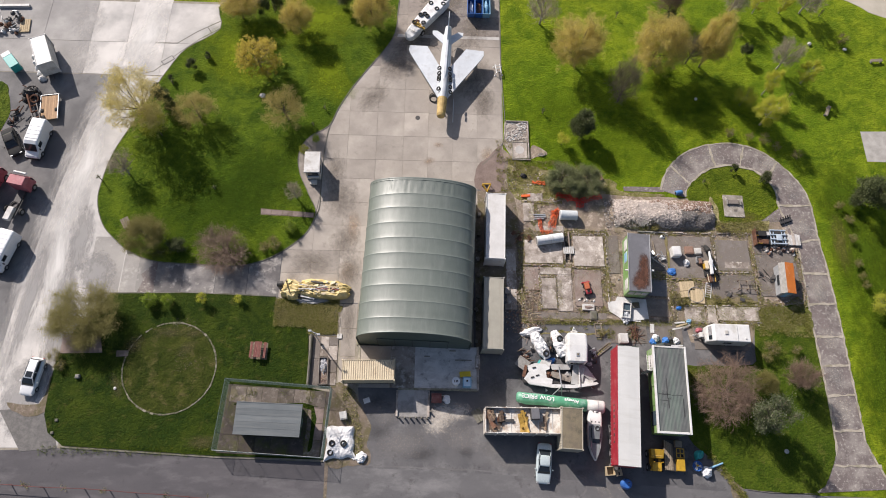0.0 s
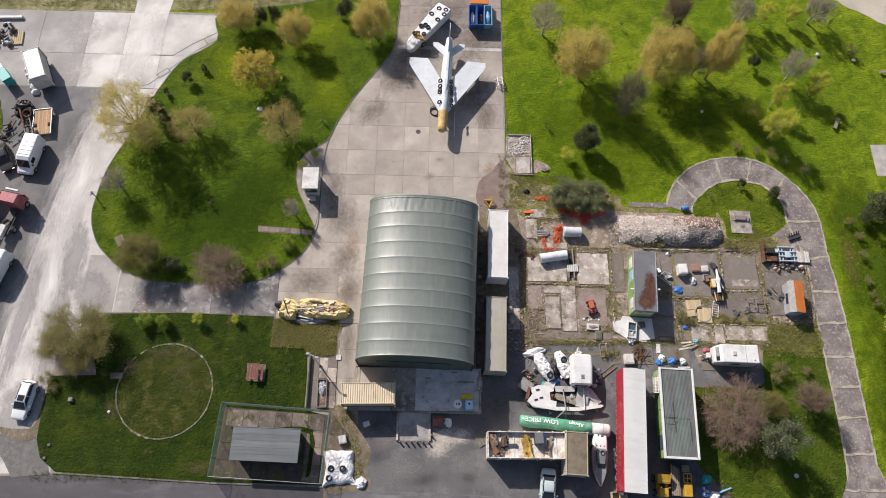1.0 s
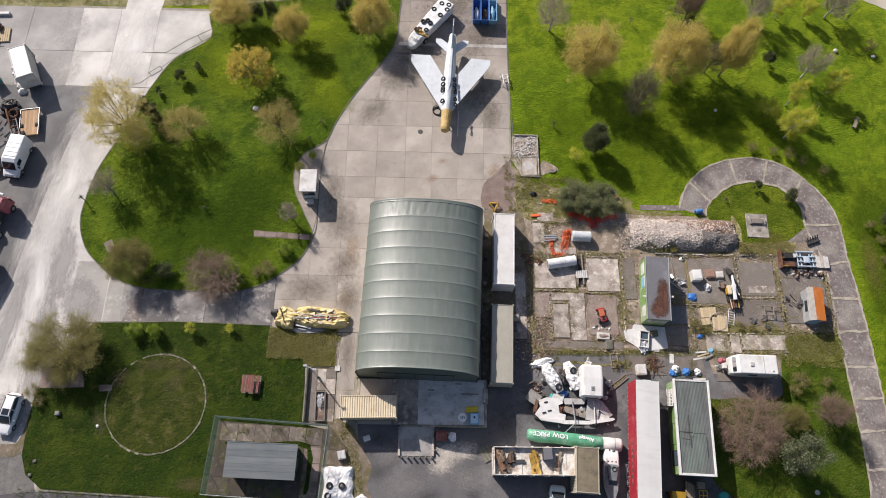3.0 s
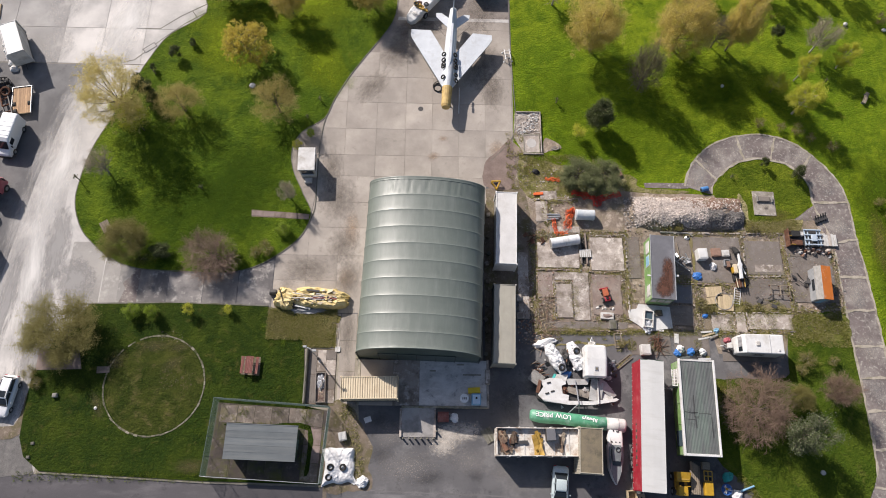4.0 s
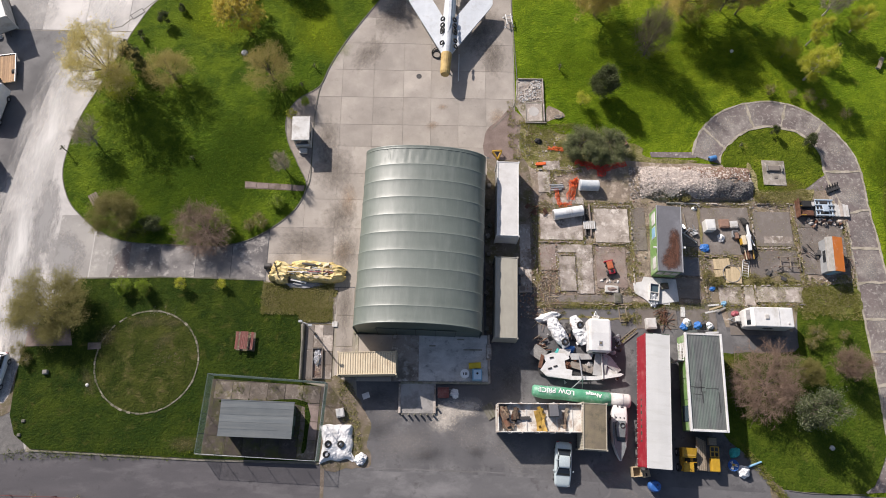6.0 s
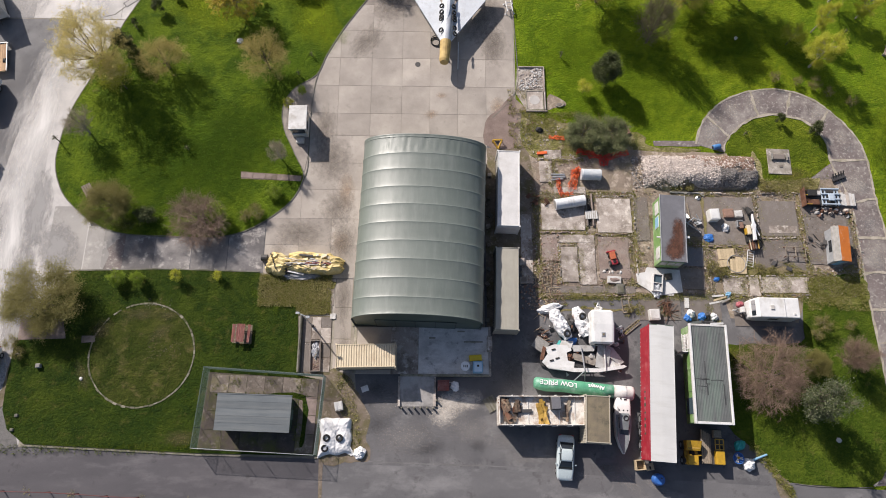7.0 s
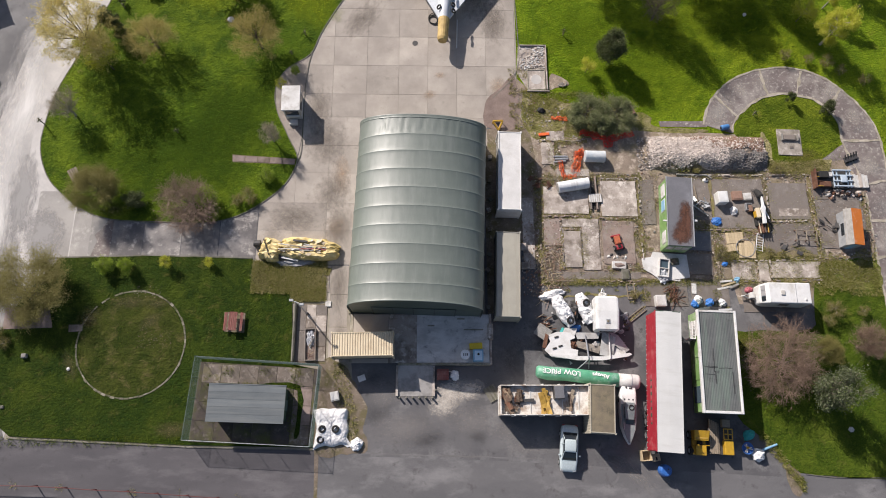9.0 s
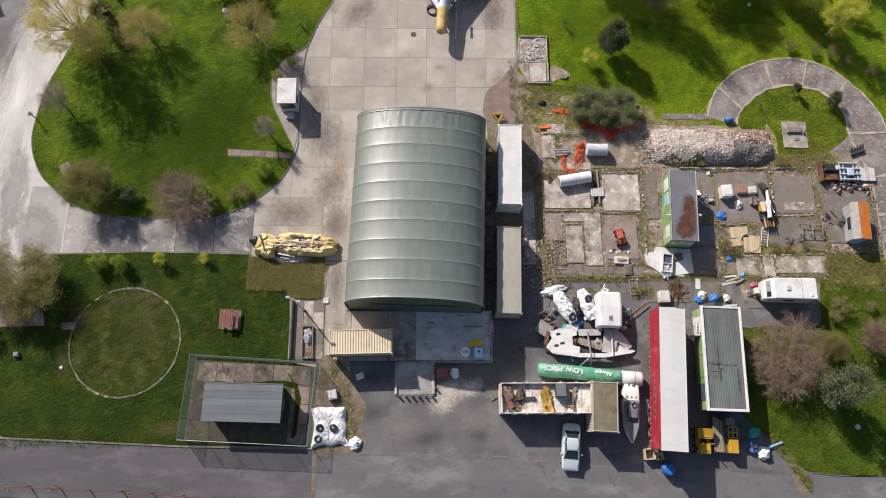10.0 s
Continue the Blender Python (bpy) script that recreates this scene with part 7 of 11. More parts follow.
for x, y, rx, ry, rz, mt, nm, lab in ((43.6, 10.6, 0.7, 0.6, 0.6, TARPW, "bag", "crumpled white bulk bag"), (41.6, 9.4, 0.75, 0.75, 0.5, BLUET, "tarpaulin", "crumpled blue tarpaulin on the pad"), (41.9, 4.6, 0.55, 0.35, 0.3, BLUET, "tarpaulin", "small blue sheet on the path"), (38.6, 0.7, 0.65, 0.65, 0.7, TARPW, "bag", "white bulk bag by the trailer"), (38.3, 0.3, 0.7, 0.6, 0.4, BLUET, "tarpaulin", "blue sheet under a bag"), (39.8, 0.4, 0.65, 0.6, 0.6, BLUET, "tarpaulin", "blue sheet bundled over waste"),
                                      (41.1, 0.4, 0.55, 0.6, 0.5, TARPW, "bag", "pale bag among scrap"), (40.4, 0.5, 0.5, 0.5, 0.5, DARKSTEEL, "scrap_pile", "dark scrap between bags"), (42.2, -13.0, 0.85, 0.7, 0.7, TEAL, "bag", "green bag of waste"), (42.9, -14.9, 0.85, 0.85, 0.9, TARPW, "bag", "white bulk bag on the yard"), 
                                      (3.3, -13.8, 0.62, 0.6, 0.45, TARPW, "bag", "small white bag on the tarmac"), (12.95, -7.1, 0.45, 0.5, 0.4, TARPW, "tarpaulin", "white crumpled sheet below the dock"), (25.1, -2.6, 1.0, 0.5, 0.5, BLUET, "tarpaulin", "blue sheet among the wreckage"), (24.2, -2.9, 0.6, 0.4, 0.5, TEAL, "tarpaulin", "green sheet among the wreckage"), (44.15, 1.75, 0.42, 0.4, 0.45, PINKRED, "bag", "pinkish bag beside the caravan drawbar")):
    t = thing(nm, lab, nm, x, y, (x * 37) % 90)
    if (0.2 < y < 12 or y < -12.5) and 38 < x < 44:
        rx, ry, rz = rx * 0.72, ry * 0.72, rz * 0.8
    part("sheet", lump(rx, ry, rz, int(x * 3) % 17, 0.28, 1.8, 4), mt, t)
    if nm == "bag":
        part("neck", lump(rx * 0.35, ry * 0.35, rz * 0.4, 3, 0.5, 2.5, 2, m=pose(0.1, 0, rz * 0.8)), mt, t)
# bench frame and scrap steel
t = thing("workbench", "rusty steel workbench frame without a top", "workbench", 51.0, 7.7, -3)
for s in (-1, 1):
    part("bar", rod((-1.1, s * 0.55, 0.55), (1.1, s * 0.55, 0.55), 0.05, 0.05, 6), WOOD, t)
    for u in (-1.1, 0, 1.1):
        part("leg", rod((u, s * 0.55, 0), (u, s * 0.55, 0.55), 0.05, 0.05, 6), RUST, t)
for u in (-1.1, 0, 1.1):
    part("cross_bar", rod((u, -0.55, 0.55), (u, 0.55, 0.55), 0.05, 0.05, 6), WOOD, t)
t = thing("branch_pile", "pile of brown cut branches", "branches", 36.1, 1.4, 20)
for k in range(26):
    a = random.uniform(0, 3.14)
    c = Vector((random.uniform(-0.5, 0.5), random.uniform(-0.9, 0.9), 0.1 + 0.3 * random.random()))
    d = Vector((math.cos(a), math.sin(a), random.uniform(-0.1, 0.2))) * random.uniform(0.4, 0.9)
    part("branch", rod(c - d, c + d, 0.04, 0.02, 5), RUST, t)
for k, (x, y, n, mt) in enumerate(((55.2, 9.0, 6, DARKSTEEL), (53.6, 8.8, 7, DARKSTEEL), (22.4, 13.6, 9, RUST), (57.0, 8.0, 10, DARKSTEEL), (24.0, 5.9, 14, WOOD), (23.4, 3.4, 22, WOOD), (22.8, 4.6, 20, WOOD), (23.9, 2.2, 18, WOOD), (22.9, 1.0, 14, WOOD), (39.9, 11.2, 8, STEEL), (49.2, 6.2, 6, DARKSTEEL))):
    t = thing("scrap_pile", ("loose heap of grey steel scrap", "rusty scrap iron on the ground", "dark scrap bars on the ground", "broken wooden laths on the soil")[(STEEL, RUST, DARKSTEEL, WOOD).index(mt)], "scrap", x, y, 0, group="scrap heaps")
    for i in range(n if mt != WOOD else n * 2):
        a = random.uniform(0, 6.3)
        c = Vector((random.uniform(-1.1, 1.1), random.uniform(-0.7, 0.7), random.uniform(0.08, 0.4 if mt != WOOD else 0.2)))
        d = Vector((math.cos(a), math.sin(a), random.uniform(-0.2, 0.25) if mt != WOOD else 0.03)) * random.uniform(0.2, 0.7)
        if mt == WOOD:
            part("lath", rod(c - d, c + d, random.uniform(0.010, 0.030), None, 4), (WOOD, PALEWOOD, BRICK, DIRT)[i % 4], t)
        elif i % 3:
            part("bar", rod(c - d, c + d, random.uniform(0.03, 0.07), None, 5), mt, t)
        else:
            part("plate", box(-0.3, 0.3, -0.2, 0.2, -0.02, 0.02, 0.005), mt, t, m=pose(*c, random.uniform(-30, 30), random.uniform(-30, 30), random.uniform(0, 180)))
# machine rack with pale rails
PALEBLUE = surf("pale_blue_steel", (0.42, 0.49, 0.56), (0.34, 0.41, 0.48), 1.5, 12.0, 0.15, 0.5, 0.1, 0.004)
t = thing("machine_frame", "old machine with pale blue rails and rusty frame", "machine", 55.2, 14.0, -1)
part("base", box(-2.2, -0.3, -0.7, 1.2, 0.05, 0.5, 0.05), DARKSTEEL, t)
part("side_frame", box(-2.35, -2.2, -0.9, 1.3, 0.05, 0.9, 0.02), RUST, t)
for i in range(4):
    part("cross_bar", rod((-2.3, -0.7 + 0.55 * i, 0.8), (-1.5, -0.7 + 0.55 * i, 0.75), 0.05, 0.05, 6), RUST if i % 2 else YELLOWP, t)
part("cover", box(-1.9, -0.9, 0.25, 1.0, 0.5, 1.0, 0.06, 2), BLACK, t)
part("control_box", box(-0.85, -0.45, 0.4, 0.9, 0.5, 0.9, 0.03), WHITED, t)
part("tray", box(-1.9, -0.6, -0.75, -0.1, 0.5, 0.75, 0.04), RUST, t)
part("bed", box(-0.3, 1.7, -0.8, 1.3, 0.05, 0.45, 0.03), DARKSTEEL, t)
for i in range(4):
    part("rail", box(-0.35, 1.75, -0.75 + i * 0.62, -0.6 + i * 0.62, 0.75, 0.9, 0.02), PALEBLUE, t)
for x in (-0.3, 0.1, 1.2, 1.55):
    part("cross_rail", box(x, x + 0.13, -0.8, 1.3, 0.6, 0.75, 0.02), PALEBLUE, t)
part("carriage", box(0.35, 1.05, -0.3, 0.5, 0.9, 1.05, 0.04), PALEBLUE, t)
for i in range(6):
    part("sheet", box(1.85 + 0.33 * i, 2.15 + 0.33 * i, -0.6, 1.1 - 0.12 * (i % 3), 0.1, 0.3 + 0.06 * (i % 2), 0.01), WHITED if i % 3 else PAD, t)
t = thing("scrap_pile", "brown and pale lumps heaped below the machine", "scrap", 55.6, 12.6, 0, group="scrap heaps")
rr = random.Random(5)
for k in range(34):
    part("lump", lump(rr.uniform(0.12, 0.34), rr.uniform(0.12, 0.28), rr.uniform(0.2, 0.5), k, 0.5, 1.8, 2, m=pose(rr.uniform(-1.6, 2.4), rr.uniform(-0.5, 0.45), 0.03, 0, 0, k * 47)), (RUBBLEW, BRICK, RUST, PAD, DARKSTEEL, WHITED)[k % 6], t)
t = thing("slatted_box", "pale slatted box over the open pit", "box", 28.45, 11.95, 2, z=0.2)
part("frame", box(-0.72, 0.72, -0.5, 0.5, 0, 0.12, 0.02), WOOD, t)
for i in range(6):
    part("slat", box(-0.7 + 0.235 * i, -0.52 + 0.235 * i, -0.48, 0.48, 0.12, 0.16), WHITED, t)
t = thing("barrel", "blue plastic barrel lying on the path", "barrel", 43.75, 20.55, 12)
part("drum", loft([ellsec((x, 0, 0.42), (1, 0, 0), r, r, 18) for x, r in ((-0.62, 0.34), (-0.55, 0.4), (-0.2, 0.42), (0.0, 0.40), (0.2, 0.42), (0.55, 0.4), (0.62, 0.34))]), surf("faded_blue_plastic", (0.06, 0.19, 0.42), (0.045, 0.15, 0.35), 1.5, 10.0, 0.12, 0.5, 0.1, 0.004), t, smooth=True)
# The drum is closed; a black disc paints its unlit inside.
part("opening", rod((-0.66, 0, 0.42), (-0.6, 0, 0.42), 0.24, 0.24, 14), BLACK, t)
t.scale = (0.74, 0.74, 0.74)

# drilling rig
t = thing("drill_rig", "white drill machine on a rusty frame", "machine", 46.3, 10.2, 4)
t.scale = (0.86, 1.0, 1.0)
part("chassis", box(-0.55, 0.5, -1.3, 0.6, 0.25, 0.6, 0.06), DARKSTEEL, t)
for s in (-1, 1):
    part("track", box(s * 0.6 - 0.15, s * 0.6 + 0.15, -1.4, 0.8, 0.02, 0.45, 0.12, 2), BLACK, t)
part("mast", loft([rsec(-1.3, 0.2, 0.8, 1.15, 0.05), rsec(-0.2, 0.16, 1.0, 1.35, 0.05), rsec(0.3, 0.3, 1.05, 1.45, 0.06), rsec(0.6, 0.12, 1.15, 1.5, 0.04), rsec(1.7, 0.09, 1.3, 1.5, 0.03)]), PLASTICW, t)
part("engine_cover", box(-0.75, -0.25, -0.6, 0.5, 0.6, 1.05, 0.08, 2), CREAM, t)
part("side_panel", box(-0.85, -0.7, -0.5, 0.2, 0.4, 0.9, 0.03), YELLOWP, t)
part("hydraulic_arm", rod((0.35, 0.5, 0.8), (0.75, -0.8, 0.9), 0.09, 0.07, 8), PLASTICW, t)
part("drill_head", loft([ellsec((0.0, y, z), (0, 1, -0.3), r, r, 12) for y, z, r in ((1.5, 1.3, 0.2), (1.7, 1.25, 0.36), (2.1, 1.0, 0.36), (2.5, 0.7, 0.3), (2.7, 0.5, 0.15))]), BLACK, t)
for i in range(5):
    part("tooth", rod((-0.35 + 0.17 * i, 2.55, 0.5), (-0.4 + 0.19 * i, 2.95, 0.25), 0.05, 0.03, 5), DARKSTEEL, t)
part("rear_frame", box(-0.55, 0.55, -2.2, -1.45, 0.2, 0.6, 0.05), RUST, t)
for i in range(4):
    part("pipe", rod((-0.5 + 0.3 * i, -2.3, 0.65 + 0.05 * i), (-0.55 + 0.36 * i, -1.2, 0.7), 0.07, 0.06, 6), (CREAM, RUST, DARKSTEEL, OCHRE)[i], t)
part("hose", ring(0.62, 0.05, 24, 6, m=pose(0.75, -1.5, 0.15)), BLACK, t)
part("side_box", box(-1.35, -0.85, 0.3, 1.0, 0.1, 0.6, 0.04), BRICK, t)

# orange-roofed cabin
t = thing("small_cabin", "small cabin with orange and pale sheet roof", "cabin", 55.55, 8.3, -4)
t.scale = (0.74, 0.96, 0.88)
part("wall", box(-1.05, 1.05, -2.0, 2.0, 0.05, 1.9, 0.03), surf("grey_blue_wall", (0.34, 0.35, 0.36), (0.24, 0.25, 0.26), 1.2, 12.0, 0.2, 0.7, 0.1, 0.004), t)
part("roof", loft([[(-0.45, y, 2.35), (1.15, y, 2.15), (1.15, y, 2.08), (-0.45, y, 2.28)] for y in (-2.1, 2.1)]), ORANGE, t, "orange sheet roof, faded at one end")
part("roof", loft([[(-1.2, y, 1.75), (-0.46, y, 2.35), (-0.46, y, 2.28), (-1.2, y, 1.68)] for y in (-2.1, 2.1)]), STONE, t, "grey-white roof slope")
part("window", box(-1.1, -1.05, -0.8, 0.6, 0.8, 1.4, 0.01), GLASS, t)
part("door", box(-0.4, 0.4, -2.05, -2.0, 0.05, 1.7, 0.01), LIGHTBLUE, t)

# ---- trees ----


def twigs(seed, h, r, zc, levels=3, limbs=9, up=0.5, trunk_r=0.16, forks=5, lean=0.0):
    """Limbs of a tree: tapered pieces (p, q, r0, r1), and the ends that carry leaves."""
    rng = random.Random(seed)
    segs, ends = [], []
    top = Vector((lean * h, 0, h * 0.92))
    steps = 6
    pts = [Vector((lean * h * (i / steps) ** 1.5 + rng.uniform(-0.05, 0.05) * h * 0.15 * (i > 0), rng.uniform(-0.05, 0.05) * h * 0.15 * (i > 0), top.z * i / steps)) for i in range(steps + 1)]
    for i in range(steps):
        segs.append((pts[i], pts[i + 1], trunk_r * (1 - 0.85 * i / steps), trunk_r * (1 - 0.85 * (i + 1) / steps)))

    def grow(p, d, length, rad, lv):
        q = p + d * length
        q.z = max(q.z, 0.25 * h * 0.4)
        mid = (p + q) / 2 + Vector((rng.uniform(-1, 1), rng.uniform(-1, 1), rng.uniform(-0.5, 1))) * length * 0.08
        segs.append((p, mid, rad, rad * 0.75))
        segs.append((mid, q, rad * 0.75, rad * 0.5))
        ends.append((q, lv))
        if lv <= 0:
            return
        for _ in range(forks):
            f = rng.uniform(0.35, 1.0)
            s = p.lerp(q, f)
            nd = (d + Vector((rng.gauss(0, 0.55), rng.gauss(0, 0.55), rng.gauss(0.12 * up, 0.4)))).normalized()
            grow(s, nd, length * rng.uniform(0.45, 0.7), rad * 0.5, lv - 1)

    for i in range(limbs):
        f = rng.uniform(0.22, 0.95)
        k = min(int(f * steps), steps - 1)
        p = pts[k].lerp(pts[k + 1], f * steps - k)
        a = 2 * math.pi * (i * 0.381 + rng.uniform(-0.05, 0.05))
        reach = r * (1.05 - 0.55 * abs(f - zc / h) * 2)
        d = Vector((math.cos(a), math.sin(a), up * rng.uniform(0.4, 1.3))).normalized()
        grow(p, d, max(reach, 0.3) * 0.62, trunk_r * (0.5 - 0.3 * f), levels - 1)
    return segs, ends


def airy(seed, h, r, zc, limbs=10, up=0.6, trunk_r=0.14, lean=0.0, low=0.18, subs=8, fine=6, tips=3):
    """An open crown: limbs fork low and sweep up and out, carry branches, twigs and finest shoots."""
    rng = random.Random(seed)
    segs, ends = [], []
    steps = 7
    axis = [Vector((lean * h * (i / steps) ** 1.5 + rng.uniform(-0.06, 0.06) * (i > 0), rng.uniform(-0.06, 0.06) * (i > 0), h * 0.88 * i / steps)) for i in range(steps + 1)]
    for i in range(steps):
        segs.append((axis[i], axis[i + 1], trunk_r * (1 - 0.88 * i / steps), trunk_r * (1 - 0.88 * (i + 1) / steps)))
    lobes = [(rng.uniform(0, 6.28), rng.uniform(-0.6, 0.9), rng.uniform(-0.30, 0.16)) for _ in range(12)]

    def shell(a, z, f):
        s = math.sqrt(max(0.04, 1 - min(abs(z), 0.98) ** (2 if z > 0 else 3.2)))
        f *= 1 + sum(k * math.exp(-((math.cos(a - b) - 1) ** 2) * 5 - ((z - q) ** 2) * 4) for b, q, k in lobes)
        return Vector((r * s * math.cos(a) * f, r * s * math.sin(a) * f, max(0.12 * h, zc + z * ((h - zc) if z > 0 else (zc - low * h) * 0.9) * min(f, 1.08))))

    def bow(p, q, lift, r0, r1, k):
        mid = p * 0.5 + q * 0.5 + Vector((rng.uniform(-0.06, 0.06) * r, rng.uniform(-0.06, 0.06) * r, lift))
        pts = [p * (1 - u) ** 2 + mid * 2 * u * (1 - u) + q * u * u for u in (i / k for i in range(k + 1))]
        for i in range(k):
            segs.append((pts[i], pts[i + 1], r0 + (r1 - r0) * i / k, r0 + (r1 - r0) * (i + 1) / k))
        return pts

    def at(pts, u):
        f = u * (len(pts) - 1)
        k = min(int(f), len(pts) - 2)
        return pts[k].lerp(pts[k + 1], f - k)

    for i in range(limbs):
        z = -0.55 + 1.45 * (i + 0.5) / limbs
        a = 2.39996 * i + rng.uniform(-0.3, 0.3)
        end = shell(a, z, rng.uniform(0.82, 1.0))
        hs = min(max(low * h, end.z * rng.uniform(0.30, 0.55)), h * 0.75)
        k = min(int(hs / (h * 0.88) * steps), steps - 1)
        p0 = axis[k].lerp(axis[k + 1], hs / (h * 0.88) * steps - k)
        limb = bow(p0, end, -up * 0.10 * h, trunk_r * 0.34, 0.014, 6)
        for j in range(subs):
            q0 = at(limb, rng.uniform(0.18, 0.96))
            e2 = shell(a + rng.gauss(0, 0.42), min(0.95, max(-0.75, z + rng.gauss(0.08, 0.30))), rng.uniform(0.66, 1.06))
            d = e2 - q0
            if d.length > 0.75 * r:
                e2 = q0 + d * (0.75 * r / d.length)
            sub = bow(q0, e2, -up * 0.04 * h, 0.020, 0.009, 3)
            for _ in range(fine):
                t0 = at(sub, rng.uniform(0.15, 1.0))
                d = ((e2 - q0).normalized() * 0.8 + Vector((rng.gauss(0, 0.6), rng.gauss(0, 0.6), rng.gauss(0.10, 0.5)))).normalized()
                t1 = t0 + d * rng.uniform(0.12, 0.30) * r
                t1.z = max(t1.z, 0.1 * h)
                segs.append((t0, t1, 0.0075, 0.005))
                ends.append((t1, 0))
                for _ in range(tips):
                    b0 = t0.lerp(t1, rng.uniform(0.3, 1.0))
                    b1 = b0 + (d + Vector((rng.gauss(0, 0.7), rng.gauss(0, 0.7), rng.gauss(0, 0.5)))).normalized() * rng.uniform(0.05, 0.13) * r
                    segs.append((b0, b1, 0.0048, 0.0036))
                    ends.append((b1, 0))
    return segs, ends


def stick_mesh(segs, sides=4):
    vs, fs = [], []
    for p, q, r0, r1 in segs:
        d = (q - p)
        if d.length < 1e-4:
            continue
        d.normalize()
        e = d.orthogonal().normalized()
        f = d.cross(e)
        k = len(vs)
        for c, r in ((p, r0), (q, r1)):
            for i in range(sides):
                a = 2 * math.pi * i / sides
                vs.append(tuple(c + (e * math.cos(a) + f * math.sin(a)) * max(r, 0.0036)))
        for i in range(sides):
            fs.append((k + i, k + (i + 1) % sides, k + sides + (i + 1) % sides, k + sides + i))
    return vs, fs


def leaf_mesh(ends, per, size, spread, seed, only=99):
    rng = np.random.RandomState(seed)
    cs = np.array([tuple(q) for q, lv in ends if lv <= only])
    n = len(cs) * per
    c = np.repeat(cs, per, axis=0) + rng.normal(0, spread, (n, 3))
    a = rng.normal(size=(n, 3))
    a /= np.linalg.norm(a, axis=1)[:, None]
    b = np.cross(a, rng.normal(size=(n, 3)))
    b /= np.linalg.norm(b, axis=1)[:, None]
    s = size * rng.uniform(0.6, 1.4, (n, 1))
    v = np.stack([c - a * s, c + b * s * 0.55, c + a * s, c - b * s * 0.55], axis=1).reshape(-1, 3)
    v[:, 2] = np.maximum(v[:, 2], 0.03)
    return v.tolist(), np.arange(n * 4).reshape(n, 4).tolist()


L_GOLD = leafy("golden_leaves", [(0.61, 0.49, 0.135), (0.54, 0.44, 0.115), (0.68, 0.56, 0.18), (0.47, 0.405, 0.085)], glow=0.45)
L_OLIVE = leafy("olive_leaves", [(0.225, 0.200, 0.066), (0.18, 0.168, 0.050), (0.28, 0.238, 0.09), (0.20, 0.195, 0.05)], glow=0.4)
L_TAN = leafy("tan_olive_leaves", [(0.47, 0.39, 0.135), (0.40, 0.345, 0.11), (0.53, 0.43, 0.17), (0.37, 0.34, 0.09)], glow=0.4)
L_YEL = leafy("yellow_green_leaves", [(0.54, 0.54, 0.06), (0.46, 0.47, 0.05), (0.62, 0.60, 0.10), (0.34, 0.38, 0.04)], glow=0.45)
L_AMBER = leafy("amber_leaves", [(0.62, 0.50, 0.085), (0.52, 0.42, 0.07), (0.70, 0.57, 0.13), (0.42, 0.36, 0.06)], glow=0.45)
L_WILLOW = leafy("pale_yellow_catkins", [(0.66, 0.57, 0.25), (0.58, 0.49, 0.19), (0.50, 0.43, 0.14)], glow=0.35)
L_DARK = leafy("dark_leaves", [(0.055, 0.075, 0.022), (0.080, 0.100, 0.034), (0.12, 0.130, 0.060), (0.042, 0.058, 0.018)], glow=0.2)
L_OLDARK = leafy("olive_evergreen_leaves", [(0.11, 0.135, 0.047), (0.155, 0.175, 0.072), (0.21, 0.215, 0.11), (0.075, 0.095, 0.031)], glow=0.2)
L_BROWN = leafy("brown_buds", [(0.27, 0.185, 0.140), (0.21, 0.145, 0.108), (0.33, 0.235, 0.180)], glow=0.25)
L_GREEN = leafy("fresh_green_leaves", [(0.22, 0.32, 0.03), (0.28, 0.35, 0.045), (0.17, 0.26, 0.025)], glow=0.4)
L_WHITE = leafy("grey_green_blossom", [(0.15, 0.165, 0.10), (0.10, 0.122, 0.052), (0.075, 0.098, 0.036), (0.20, 0.208, 0.15)], glow=0.25)
L_GREY = leafy("grey_brown_buds", [(0.21, 0.175, 0.115), (0.16, 0.14, 0.085), (0.26, 0.22, 0.15), (0.13, 0.125, 0.06)], glow=0.25)
L_TWIG = leafy("bare_twigs", [(0.36, 0.31, 0.23), (0.28, 0.24, 0.175), (0.43, 0.375, 0.29)], glow=0.0)
L_BROWNTWIG = leafy("brown_twigs", [(0.27, 0.21, 0.13), (0.21, 0.165, 0.105), (0.33, 0.26, 0.165)], glow=0.0)

